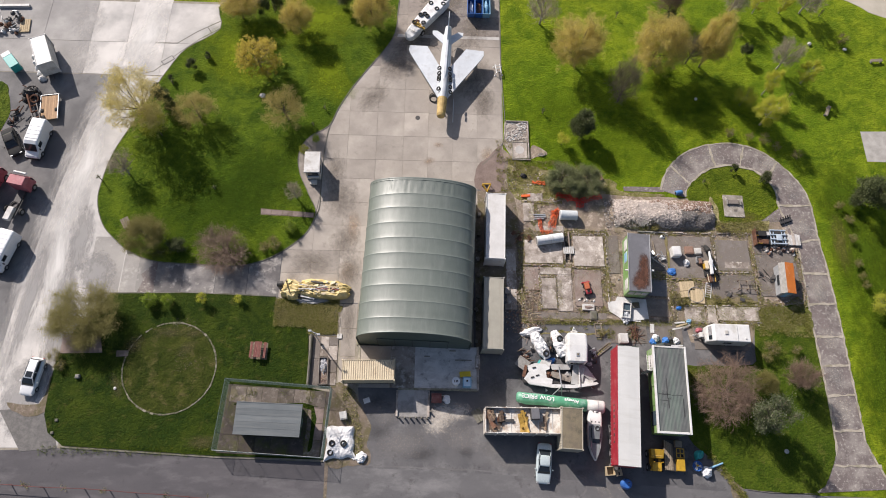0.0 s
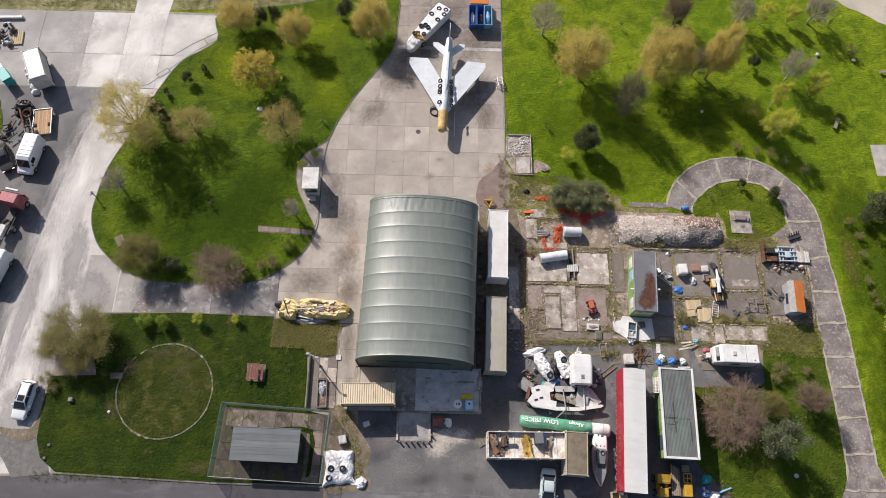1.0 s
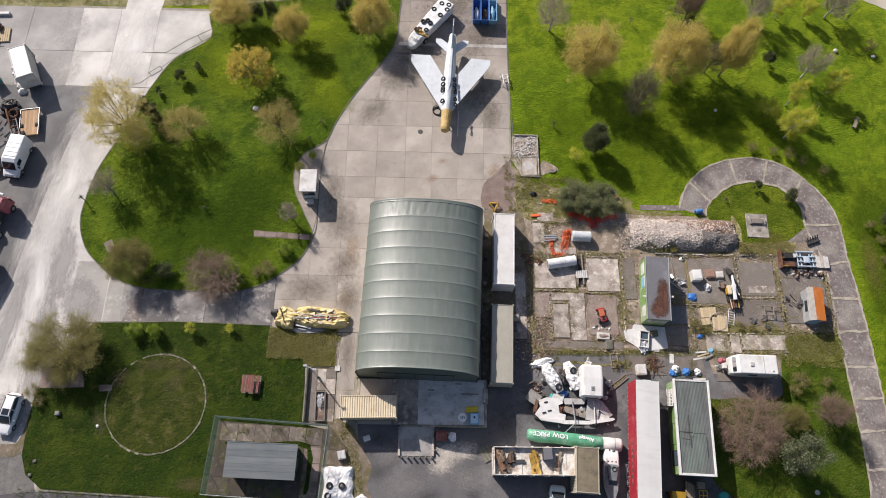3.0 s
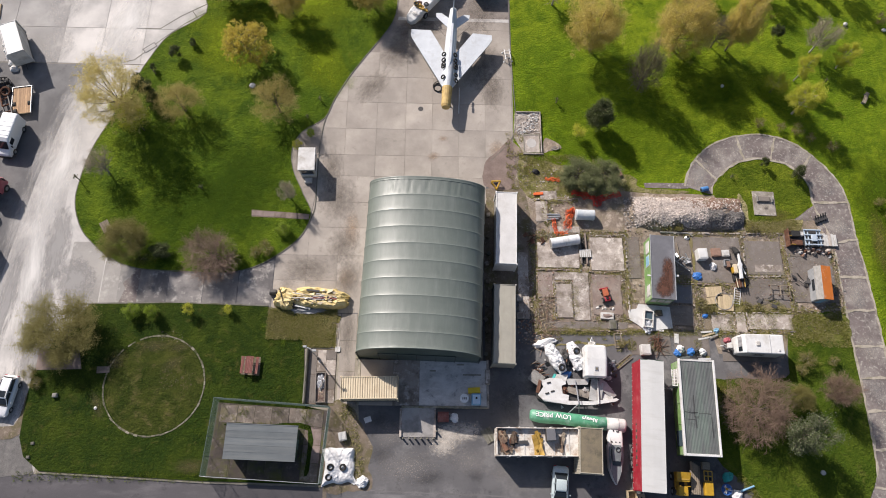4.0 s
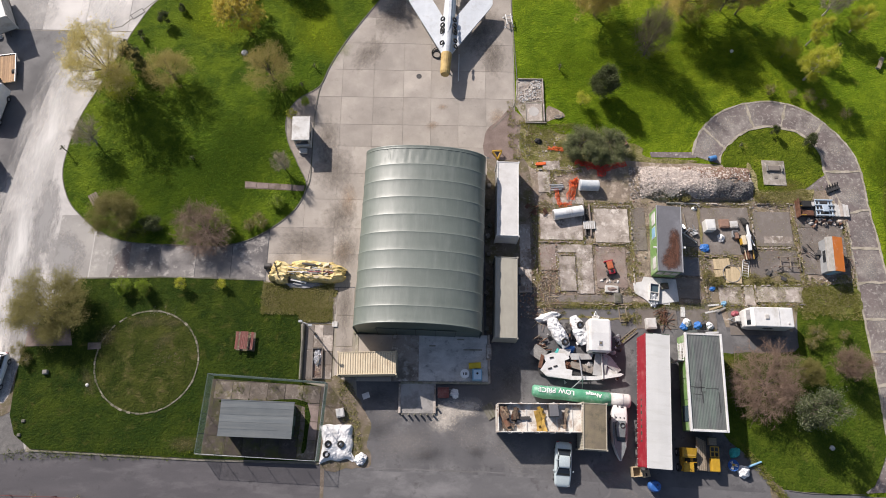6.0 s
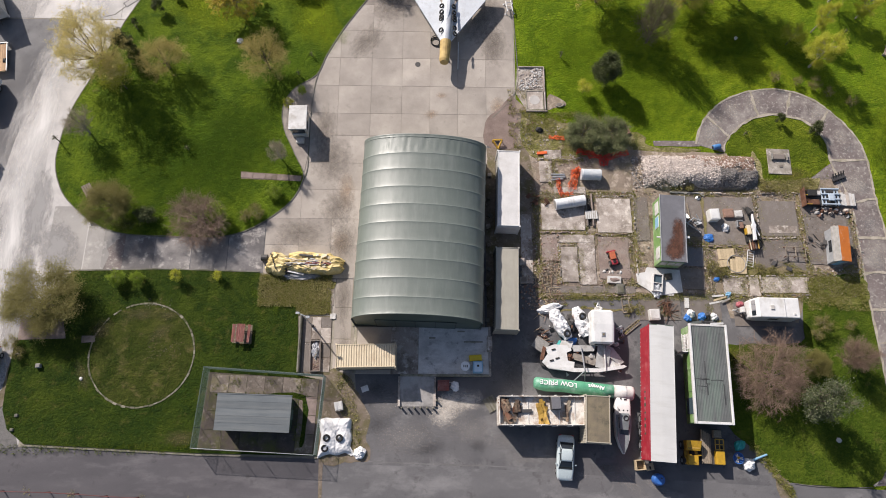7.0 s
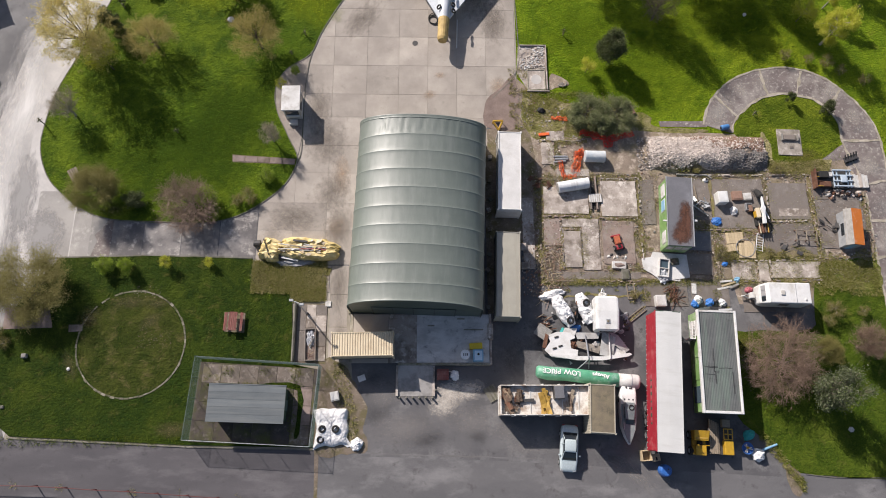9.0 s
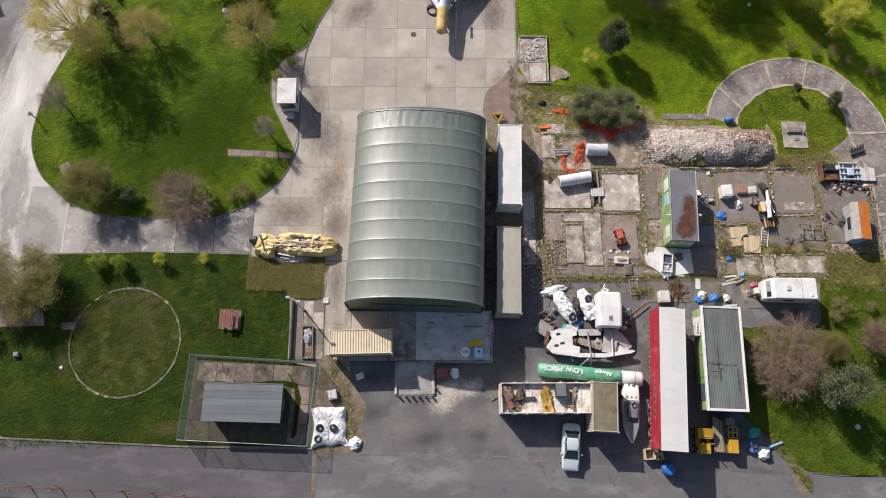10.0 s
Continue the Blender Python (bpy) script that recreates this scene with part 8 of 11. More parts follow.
KINDS = {
    # kind: (label, height, radius, crown height, limbs, forks, up, leaves per end, leaf size, spread, leaf material, bark, lean, levels)
    # at level 0 the crown is open and forks counts the twigs on each branch
    "golden": ("slender tree with sparse golden-brown spring leaves", 7.5, 3.0, 4.2, 15, 9, 0.5, 9, 0.046, 0.15, L_GOLD, BARK, 0.03, 0),
    "olive": ("light tree with thin olive-gold foliage", 7.0, 3.0, 4.0, 15, 9, 0.5, 8, 0.046, 0.17, L_OLIVE, BARK, 0.02, 0),
    "tan": ("slender tree with tan-brown spring twigs", 7.2, 3.0, 4.0, 14, 9, 0.5, 3, 0.040, 0.13, L_TAN, BARK, 0.02, 0),
    "yellow": ("young tree with bright yellow-green leaves", 5.0, 2.3, 3.2, 13, 5, 0.7, 34, 0.058, 0.19, L_YEL, PALEBARK, 0.05, 3),
    "amber": ("round tree with dense amber-yellow spring leaves", 6.2, 3.0, 4.0, 14, 6, 0.5, 8, 0.066, 0.08, L_AMBER, BARK, 0.0, 0),
    "willow": ("broad willow with pale yellow twigs", 8.0, 3.4, 5.0, 16, 8, 0.8, 7, 0.046, 0.09, L_WILLOW, BARK, 0.0, 0),
    "bare": ("small bare tree with pale grey twigs", 5.5, 2.4, 3.4, 14, 9, 0.6, 1, 0.022, 0.05, L_TWIG, PALEBARK, 0.03, 0),
    "brown": ("bushy tree with reddish-brown bare twigs", 6.0, 3.3, 3.2, 18, 8, 0.35, 1, 0.020, 0.12, L_BROWN, BARK, 0.0, 0),
    "dark": ("dense dark evergreen tree in the grass", 5.0, 2.2, 2.6, 18, 5, 0.4, 40, 0.075, 0.24, L_DARK, BARK, 0.0, 3),
    "oldark": ("broad olive-grey evergreen bush beside the plot", 5.0, 3.2, 2.8, 24, 5, 0.45, 44, 0.07, 0.26, L_OLDARK, BARK, 0.0, 3),
    "grey": ("grey-brown half-bare bush tree in the meadow", 5.0, 2.4, 2.6, 14, 8, 0.4, 2, 0.042, 0.12, L_GREY, BARK, 0.0, 0),
    "white": ("small tree with grey-white blossom", 4.6, 2.2, 2.6, 14, 5, 0.8, 26, 0.065, 0.22, L_WHITE, BARK, 0.0, 3),
    "bush": ("low bright green bush growing on the lawn", 1.8, 1.1, 1.0, 12, 4, 0.5, 16, 0.05, 0.16, L_GREEN, BARK, 0.0, 3),
    "ybush": ("low yellow-green bush growing in the grass", 2.2, 1.3, 1.2, 12, 4, 0.5, 14, 0.05, 0.17, L_YEL, BARK, 0.0, 3),
    "dbush": ("low dark green bush growing in the grass", 2.2, 1.2, 1.2, 12, 4, 0.5, 24, 0.06, 0.15, L_DARK, BARK, 0.0, 3),
    "dryshrub": ("small dry brown shrub growing in the grass", 1.6, 0.9, 0.9, 10, 4, 0.6, 10, 0.04, 0.12, L_OLIVE, BARK, 0.0, 3),
}
PROTO = {}


def make_tree(kind, var):
    label, h, r, zc, limbs, forks, up, per, size, spread, lm, bark, lean, levels = KINDS[kind]
    low = h < 2.5
    t = new("bush" if low else "tree")
    tagged(t, label, "bush" if low else "tree", "bushes" if low else "trees")
    if levels == 0:
        segs, ends = airy(hash_kind(kind) * 10 + var, h, r, zc, limbs, up, 0.15, lean, 0.2 if kind == "bare" else 0.06, subs=15 if kind == "brown" else 9, fine=forks, tips=5 if kind in ("bare", "brown") else 3)
    else:
        segs, ends = twigs(hash_kind(kind) * 10 + var, h, r, zc, levels, limbs, up, 0.05 if low else 0.15, forks, lean)
    thick = [s for s in segs if s[2] > 0.022]
    thin = [s for s in segs if s[2] <= 0.022]
    v, f = stick_mesh(thick, 6)
    raw("trunk", v, f, bark, t, smooth=True)
    v, f = stick_mesh(thin, 3)
    tm = {"willow": L_WILLOW, "amber": L_BROWNTWIG, "brown": L_BROWN, "golden": L_BROWNTWIG, "bare": L_TWIG, "olive": L_OLIVE, "tan": L_TAN, "grey": L_GREY}.get(kind, L_TWIG)
    raw("twig_mass", v, f, tm, t)["kind"] = "stuff"
    if kind in ("willow", "amber"):
        # these leaf out at the outer shoots first
        ends = [q for q in ends if math.hypot(q[0].x, q[0].y) / r + max(0.0, q[0].z - zc) / (h - zc) > 0.62]
    v, f = leaf_mesh(ends, per, size, spread, hash_kind(kind) + var * 77, 1)
    raw("crown", v, f, lm, t)["kind"] = "stuff"
    return t


def hash_kind(k):
    return sum((i + 3) * ord(c) for i, c in enumerate(k)) % 1000


PENDING = []


def plant(kind, x, y, zc, r, rz=None, z=0.05, tilt=0.0):
    """A tree whose crown has its middle at the height zc and the radius r."""
    var = len(PENDING) % (3 if kind in ("golden", "bare", "yellow") else 2)
    key = (kind, var)
    _, h, r0, zc0 = KINDS[kind][:4]
    rz = (len(PENDING) * 137.5) % 360 if rz is None else rz
    m = pose(x, y, z, tilt, tilt * 0.5, rz) @ Matrix.Diagonal((r / r0, r / r0, zc / zc0, 1))
    if key not in PROTO:
        PROTO[key] = make_tree(kind, var)
        PENDING.append((PROTO[key], m))
    else:
        PENDING.append((None, m))
        copy_thing(PROTO[key], m)


for row in ((-17.2, 47.2, 2.9, 2.9), (-8.7, 45.4, 3.2, 2.3), (1.7, 47.0, 3.7, 3.1), (30.9, 40.6, 5.0, 3.9), (42.0, 41.1, 5.4, 3.8), (49.2, 41.1, 6.2, 2.5)):
    plant("golden", *row)
for row in ((-21.0, 30.2, 2.6, 3.05), (-9.1, 30.3, 3.1, 3.05)):
    plant("tan", *row)
for row in ((-24.6, 12.0, 2.5, 2.8), (-30.0, 1.2, 2.2, 4.2)):
    plant("olive", *row)
plant("amber", *(-13.7, 38.5, 3.4, 3.1))
for row in ((58.6, 51.1, 2.4, 1.3), (62.7, 51.3, 2.0, 1.2), (57.7, 36.6, 2.9, 1.4), (63.7, 38.7, 2.6, 1.6), (56.6, 31.6, 3.6, 2.3)):
    plant("yellow", *row)
plant("willow", *(-27.9, 29.6, 5.4, 4.6))
for row in ((-29.1, 21.5, 2.9, 1.8), (-6.9, 18.5, 2.4, 1.3), (26.2, 47.9, 3.7, 2.5), (54.9, 50.8, 3.6, 2.3), (65.9, 51.4, 3.5, 2.5), (60.6, 41.1, 3.9, 2.1)):
    plant("bare", *row)
for row in ((-15.0, 10.7, 1.7, 3.4), (45.4, 50.2, 3.5, 2.5), (45.9, -6.0, 2.2, 4.2), (54.6, -4.3, 2.6, 2.2)):
    plant("brown", *row)
plant("grey", 36.8, 34.8, 4.8, 2.5)
for row in ((30.9, 29.3, 2.4, 1.7), (68.2, 19.6, 2.6, 2.6)):
    plant("dark", *row)
plant("oldark", 27.9, 21.65, 1.25, 2.5)
plant("oldark", 31.1, 21.7, 1.2, 2.35)
plant("grey", 47.3, 41.6, 3.0, 1.9)
plant("white", 49.7, -8.8, 3.7, 2.5)
plant("olive", 50.9, -4.8, 1.6, 1.6)
for row in ((-23.2, 4.0, 0.9, 1.0), (-21.0, 4.1, 0.9, 0.8), (-7.3, 14.1, 0.8, 0.95), (-13.2, 11.3, 1.2, 1.3), (51.5, 24.1, 0.8, 0.55), (55.5, 22.7, 1.1, 0.9), (-12.4, 9.9, 0.8, 0.9), (-5.0, 27.0, 0.7, 0.6)):
    plant("bush" if row[0] < 0 else "dbush", *row)
for row in ((-16.9, 4.4, 0.8, 0.7), (-12.6, 4.5, 0.6, 0.6), (-25.7, 27.3, 2.3, 1.9), (-28.2, 29.8, 1.6, 1.7), (54.2, 34.7, 1.6, 1.6), (28.4, 27.6, 1.2, 1.05), (67.0, 5.4, 1.2, 1.4), (-6.5, 25.3, 0.7, 0.7)):
    plant("ybush", *row)
for row in ((-26.1, 32.6, 1.7, 1.3), (-25.0, 31.5, 1.2, 0.9), (-23.1, 38.2, 0.9, 0.8), (-21.0, 11.2, 1.0, 1.2), (-14.2, 48.1, 1.6, 1.2), (-12.2, 48.7, 1.6, 1.0), (-2.4, 50.1, 1.4, 1.4), (45.3, 47.8, 1.5, 1.6), (55.9, 43.2, 1.2, 0.9), (-21.2, 40.0, 0.6, 0.5), (-25.8, 36.2, 0.5, 0.4)):
    plant("dbush", *row)
for row in ((51.8, 29.7, 0.7, 0.8), (54.5, 29.3, 0.6, 0.7), (56.5, 28.8, 0.8, 0.9), (58.1, 27.9, 0.6, 0.7), (60.6, 26.6, 0.7, 0.8), (65.1, 19.1, 0.6, 0.7), (66.0, 17.1, 0.6, 0.7), (65.9, 14.4, 0.6, 0.7), (65.9, 10.9, 0.6, 0.7), (66.0, 9.2, 0.6, 0.6), (66.3, 8.0, 0.6, 0.6), (-9.1, 11.9, 0.7, 1.1), (-10.3, 11.4, 0.6, 0.8), (55.8, -0.5, 0.5, 0.7), (52.6, -0.3, 0.8, 1.1), (51.9, -1.6, 0.6, 0.8), (-33.1, -2.9, 0.7, 0.9), (-32.4, -4.0, 0.5, 0.8), (70.9, 46.0, 1.0, 0.9)):
    plant("dryshrub", *row)
for ob, m in PENDING:
    if ob is not None:
        ob.matrix_basis = m

# ---- yard vehicles and wreckage ----


def car(name, label, x, y, rz, paint, estate=False, van=False, scale=1.0, z=0.035, roofbars=False):
    """A car whose front looks along -y: lofted body, glasshouse with panes, wheels, lamps."""
    t = thing(name, label, "van" if van else "car", x, y, rz, z)
    if van:
        L, W, H = 5.2, 0.98, 2.3
        body = loft([rsec(-2.55, W * 0.72, 0.35, 0.85, 0.15), rsec(-2.4, W * 0.9, 0.3, 1.0, 0.2), rsec(-1.85, W * 0.97, 0.28, 1.2, 0.2), rsec(-1.2, W, 0.28, 2.05, 0.25), rsec(-0.8, W, 0.28, 2.28, 0.25), rsec(2.4, W, 0.28, 2.32, 0.22), rsec(2.55, W * 0.96, 0.32, 2.26, 0.22)])
        b = part("body", body, paint, t, smooth=False)
        part("windscreen", loft([[(-0.78, -1.80, 1.27), (0.78, -1.80, 1.27), (0.74, -1.24, 2.03), (-0.74, -1.24, 2.03)], [(-0.78, -1.86, 1.30), (0.78, -1.86, 1.30), (0.74, -1.29, 2.07), (-0.74, -1.29, 2.07)]]), GLASS, t)
        for s in (-1, 1):
            part("side_window", box(s * W - 0.02, s * W + 0.02, -1.25, -0.45, 1.25, 1.85, 0.008), GLASS, t)
            part("mirror", box(s * (W + 0.12) - 0.08, s * (W + 0.12) + 0.08, -1.55, -1.4, 1.2, 1.5, 0.03), BLACK, t)
            part("headlamp", box(s * 0.66 - 0.16, s * 0.66 + 0.16, -2.56, -2.4, 0.72, 0.88, 0.03), STEEL, t)
        for i in range(5):
            part("roof_rib", box(-0.8, 0.8, -0.5 + 0.6 * i, -0.46 + 0.6 * i, 2.29, 2.335, 0.01), paint, t)
        part("bumper", box(-0.85, 0.85, -2.66, -2.45, 0.32, 0.6, 0.05), BLACK, t)
        wy, wr = (-1.65, 1.45), 0.36
        W2 = W - 0.1
    else:
        L, W = 4.45, 0.88
        body = loft([rsec(-2.22, W * 0.55, 0.40, 0.58, 0.09, n=5), rsec(-2.12, W * 0.80, 0.28, 0.68, 0.18, n=5), rsec(-1.9, W * 0.92, 0.24, 0.76, 0.22, n=5), rsec(-1.4, W * 0.98, 0.22, 0.84, 0.24, n=5), rsec(-0.8, W, 0.2, 0.90, 0.24, n=5), rsec(1.2, W, 0.2, 0.94, 0.24, n=5), rsec(1.75, W * 0.97, 0.24, 0.95, 0.24, n=5), rsec(2.05, W * 0.88, 0.28, 0.90, 0.2, n=5), rsec(2.2, W * 0.66, 0.4, 0.76, 0.12, n=5)])
        part("body", body, paint, t, smooth=True)
        y0, y1, y2, y3 = (-1.12, -0.32, 1.75 if estate else 0.78, 2.0 if estate else 1.5)
        part("glasshouse", loft([rsec(y0, W * 0.80, 0.82, 0.90, 0.03, n=4), rsec((y0 + y1) / 2, W * 0.80, 0.84, 1.16, 0.12, n=4), rsec(y1, W * 0.74, 0.86, 1.36, 0.16, n=4), rsec((y1 + y2) / 2, W * 0.76, 0.86, 1.41, 0.16, n=4), rsec(y2, W * 0.72, 0.86, 1.36, 0.16, n=4), rsec((y2 + y3) / 2, W * 0.78, 0.84, 1.18, 0.12, n=4), rsec(y3, W * 0.78, 0.82, 0.94, 0.03, n=4)]), GLASS, t, "dark tinted windows", smooth=True)
        part("roof", loft([rsec(y1 - 0.05, W * 0.56, 1.34, 1.385, 0.02), rsec(y1 + 0.15, W * 0.62, 1.37, 1.425, 0.025), rsec((y1 + y2) / 2, W * 0.64, 1.39, 1.445, 0.025), rsec(y2 - 0.12, W * 0.62, 1.37, 1.425, 0.025), rsec(y2 + 0.05, W * 0.55, 1.34, 1.385, 0.02)]), paint, t, smooth=True)
        for s in (-1, 1):
            for ya, yb in ((y0, y1), (y3, y2)):
                part("pillar", rod((s * W * 0.83, ya, 0.9), (s * W * 0.66, yb, 1.385), 0.035, 0.035, 6), paint, t)
            part("pillar", rod((s * W * 0.9, 0.4, 0.9), (s * W * 0.71, 0.4, 1.39), 0.035, 0.035, 6), paint, t)
            part("mirror", box(s * (W + 0.1) - 0.09, s * (W + 0.1) + 0.09, -0.75, -0.6, 0.85, 1.0, 0.03), paint, t)
            part("headlamp", box(s * 0.6 - 0.17, s * 0.6 + 0.17, -2.16, -1.98, 0.56, 0.7, 0.03), STEEL, t)
            part("tail_lamp", box(s * 0.62 - 0.15, s * 0.62 + 0.15, 2.1, 2.2, 0.62, 0.8, 0.03), REDP, t)
            if roofbars:
                part("roof_rail", rod((s * 0.52, y1 + 0.2, 1.46), (s * 0.52, y2 - 0.1, 1.46), 0.025, 0.025, 6), BLACK, t)
        if roofbars:
            part("sunroof", box(-0.38, 0.38, y1 + 0.1, y1 + 0.75, 1.425, 1.45, 0.01), GLASS, t)
        wy, wr = (-1.35, 1.3), 0.31
        W2 = W - 0.09
    for yy in wy:
        for s in (-1, 1):
            wheel(t, s * W2, yy, wr, 0.22)
    return t


car("car", "silver-blue saloon car parked in the yard", 24.05, -14.2, -5, SILVER)
car("estate_car", "white estate car with black roof rails", -35.15, -5.35, -8, CARWHITE, True, roofbars=True)
car("panel_van", "white panel van parked by the road", -41.4, 25.6, -7, CARWHITE, van=True, z=0.03)
car("panel_van", "white panel van at the edge of the parking strip", -42.0, 9.8, -14, CARWHITE, van=True, z=0.03)
car("car", "dark car parked between trucks", -44.9, 25.4, 30, BLACK, z=0.03)


def truck(name, label, x, y, rz, paint, boxpaint, l=5.0, h=3.0, w=2.3, cabh=2.3):
    t = thing(name, label, "truck", x, y, rz)
    part("chassis", box(-0.45, 0.45, -l / 2 - 1.7, l / 2, 0.5, 0.75, 0.02), DARKSTEEL, t)
    if boxpaint:
        bd = part("cargo_box", box(-w / 2, w / 2, -l / 2, l / 2, 0.8, h, 0.05), boxpaint, t)
        part("roof_skin", box(-w / 2 + 0.08, w / 2 - 0.08, -l / 2 + 0.08, l / 2 - 0.08, h, h + 0.03, 0.01), boxpaint, bd)
        for i in range(4):
            part("roof_rib", box(-w / 2 + 0.06, w / 2 - 0.06, -l / 2 + 0.6 + i * l / 4, -l / 2 + 0.66 + i * l / 4, h + 0.03, h + 0.045), boxpaint, bd)
    cab = part("cab", loft([rsec(-l / 2 - 1.85, w * 0.42, 0.55, cabh * 0.62, 0.12), rsec(-l / 2 - 1.7, w * 0.46, 0.5, cabh * 0.7, 0.15), rsec(-l / 2 - 1.35, w * 0.46, 0.5, cabh, 0.15), rsec(-l / 2 - 0.15, w * 0.46, 0.5, cabh, 0.15)]), paint, t)
    part("windscreen", loft([[(-0.8, -l / 2 - 1.72, cabh * 0.68), (0.8, -l / 2 - 1.72, cabh * 0.68), (0.78, -l / 2 - 1.40, cabh * 0.95), (-0.78, -l / 2 - 1.40, cabh * 0.95)], [(-0.8, -l / 2 - 1.77, cabh * 0.69), (0.8, -l / 2 - 1.77, cabh * 0.69), (0.78, -l / 2 - 1.45, cabh * 0.97), (-0.78, -l / 2 - 1.45, cabh * 0.97)]]), GLASS, cab)
    for s in (-1, 1):
        part("mirror", box(s * w * 0.56 - 0.1, s * w * 0.56 + 0.1, -l / 2 - 1.6, -l / 2 - 1.5, cabh * 0.6, cabh * 0.85, 0.02), BLACK, cab)
        for yy in (-l / 2 - 1.0, l / 2 - 1.0):
            wheel(t, s * (w / 2 - 0.2), yy, 0.45, 0.28)
    return t


t = box_body("box_trailer", "white box trailer with a closed cargo box", "trailer", -42.85, 38.4, 24.5, 2.1, 4.85, 2.5, WHITED, WHITEP, z0=0.55)
for s in (-1, 1):
    for yy in (-1.3, 1.3):
        wheel(t, s * 0.8, yy, 0.42, 0.25)
part("drawbar", rod((0, -2.4, 0.6), (0, -3.2, 0.5), 0.06, 0.06, 6), DARKSTEEL, t)
t = thing("scrap_stack", "white bathtubs and panels stacked against the truck", "scrap", -44.45, 37.95, 26)
for k in range(5):
    part("panel", lump(0.55, 0.45, 0.6, k + 4, 0.3, 1.6, 2, m=pose(-0.1, 1.6 - 1.0 * k, 0)), WHITEP, t)
t = truck("tractor_unit", "faded red lorry tractor with a white visor", -42.2, 16.4, 168, PINKRED, None, 3.6, 2.6, 2.4, 2.7)
part("sun_visor", box(-0.85, 0.85, -3.75, -3.5, 2.45, 2.7, 0.05), WHITEP, t)
part("tool_box", box(-0.45, 0.35, 0.6, 2.4, 0.75, 1.3, 0.05), WHITED, t)
part("coupling", ring(0.45, 0.09, m=pose(0, 0.2, 0.9)), DARKSTEEL, t)
t = truck("tractor_unit", "dark red lorry parked beside another", -46.0, 17.6, 170, PINKRED, PINKRED, 3.6, 2.4, 2.4, 2.7)
t = thing("teal_bin", "teal steel waste bin with a white lid", "bin", -47.8, 37.9, 41)
part("body", box(-0.6, 0.6, -1.45, 0.6, 0.15, 1.45, 0.06), TEAL, t)
part("lid", box(-0.62, 0.62, 0.6, 1.4, 0.15, 1.5, 0.06), WHITEP, t)
part("rim", box(-0.64, 0.64, -1.5, 0.6, 1.4, 1.52, 0.03), TEAL, t)
for s in (-1, 1):
    wheel(t, s * 0.6, -0.8, 0.15, 0.1)

t = thing("flatbed_truck", "dark stripped truck chassis with rusty machinery", "truck", -43.3, 31.0, 24)
for s in (-1, 1):
    part("frame_rail", box(s * 0.45 - 0.08, s * 0.45 + 0.08, -3.4, 3.0, 0.6, 0.85, 0.02), DARKSTEEL, t)
    for yy in (-2.4, 1.4, 2.4):
        wheel(t, s * 0.85, yy, 0.48, 0.3)
for yy in (-3, -2, -1, 0, 1, 2, 2.8):
    part("cross_member", box(-0.45, 0.45, yy - 0.07, yy + 0.07, 0.62, 0.82, 0.01), RUST, t)
part("winch", lump(0.7, 0.6, 0.8, 5, 0.5, 2.0, 3, m=pose(0, 2.2, 0.8)), DARKSTEEL, t)
part("crane_arm", rod((-0.3, 2.0, 1.1), (-0.2, -1.6, 1.4), 0.16, 0.1, 8), RUST, t)
part("gear", ring(0.5, 0.12, 14, 6, m=pose(0.4, 0.8, 1.0, 20)), RUST, t)
t = thing("tipper_bed", "wooden-floored tipper bed with steel rim", "trailer", -41.2, 30.9, 9)
t.scale = (1.12, 1.0, 1.0)
part("floor", box(-1.0, 1.0, -1.9, 1.9, 0.5, 0.62, 0.02), PALEWOOD, t)
for i in range(9):
    part("board", box(-1.0 + 0.222 * i, -0.79 + 0.222 * i, -1.88, 1.88, 0.62, 0.645, 0.005), surf("tan_board", (0.42, 0.27, 0.15), (0.34, 0.21, 0.12), 2.0, 16.0, 0.2, 0.8, 0.2, 0.005, rand=0.2) if i == 0 else bpy.data.materials["tan_board"], t)
for s in (-1, 1):
    part("rim", box(s * 1.03 - 0.03, s * 1.03 + 0.03, -1.95, 1.95, 0.5, 0.75, 0.01), STEEL, t)
    wheel(t, s * 0.8, -0.5, 0.4, 0.25)
part("rim", box(-1.0, 1.0, 1.9, 1.96, 0.5, 0.75, 0.01), STEEL, t)

for x, y, n in ((-44.6, 33.2, 16), (-45.4, 29.4, 14)):
    t = thing("scrap_pile", "dark rusty machine parts beside the truck chassis", "scrap", x, y, 0, group="scrap heaps")
    for i in range(n):
        c = Vector((random.uniform(-0.9, 0.9), random.uniform(-1.3, 1.3), random.uniform(0.15, 0.9)))
        d = Vector((random.uniform(-1, 1), random.uniform(-1, 1), random.uniform(-0.3, 0.3)))
        if i % 3:
            part("bar", rod(c - d * 0.6, c + d * 0.6, 0.09, 0.07, 6), (DARKSTEEL, RUST)[i % 2], t)
        else:
            part("piece", lump(0.35, 0.3, 0.45, i, 0.5, 2, 2, m=pose(c.x, c.y, 0, 0, 0, i * 33)), DARKSTEEL, t)
t = thing("scrap_pile", "grey heap of scrap parts at the lot's edge", "scrap", -50.0, 45.0, 0)
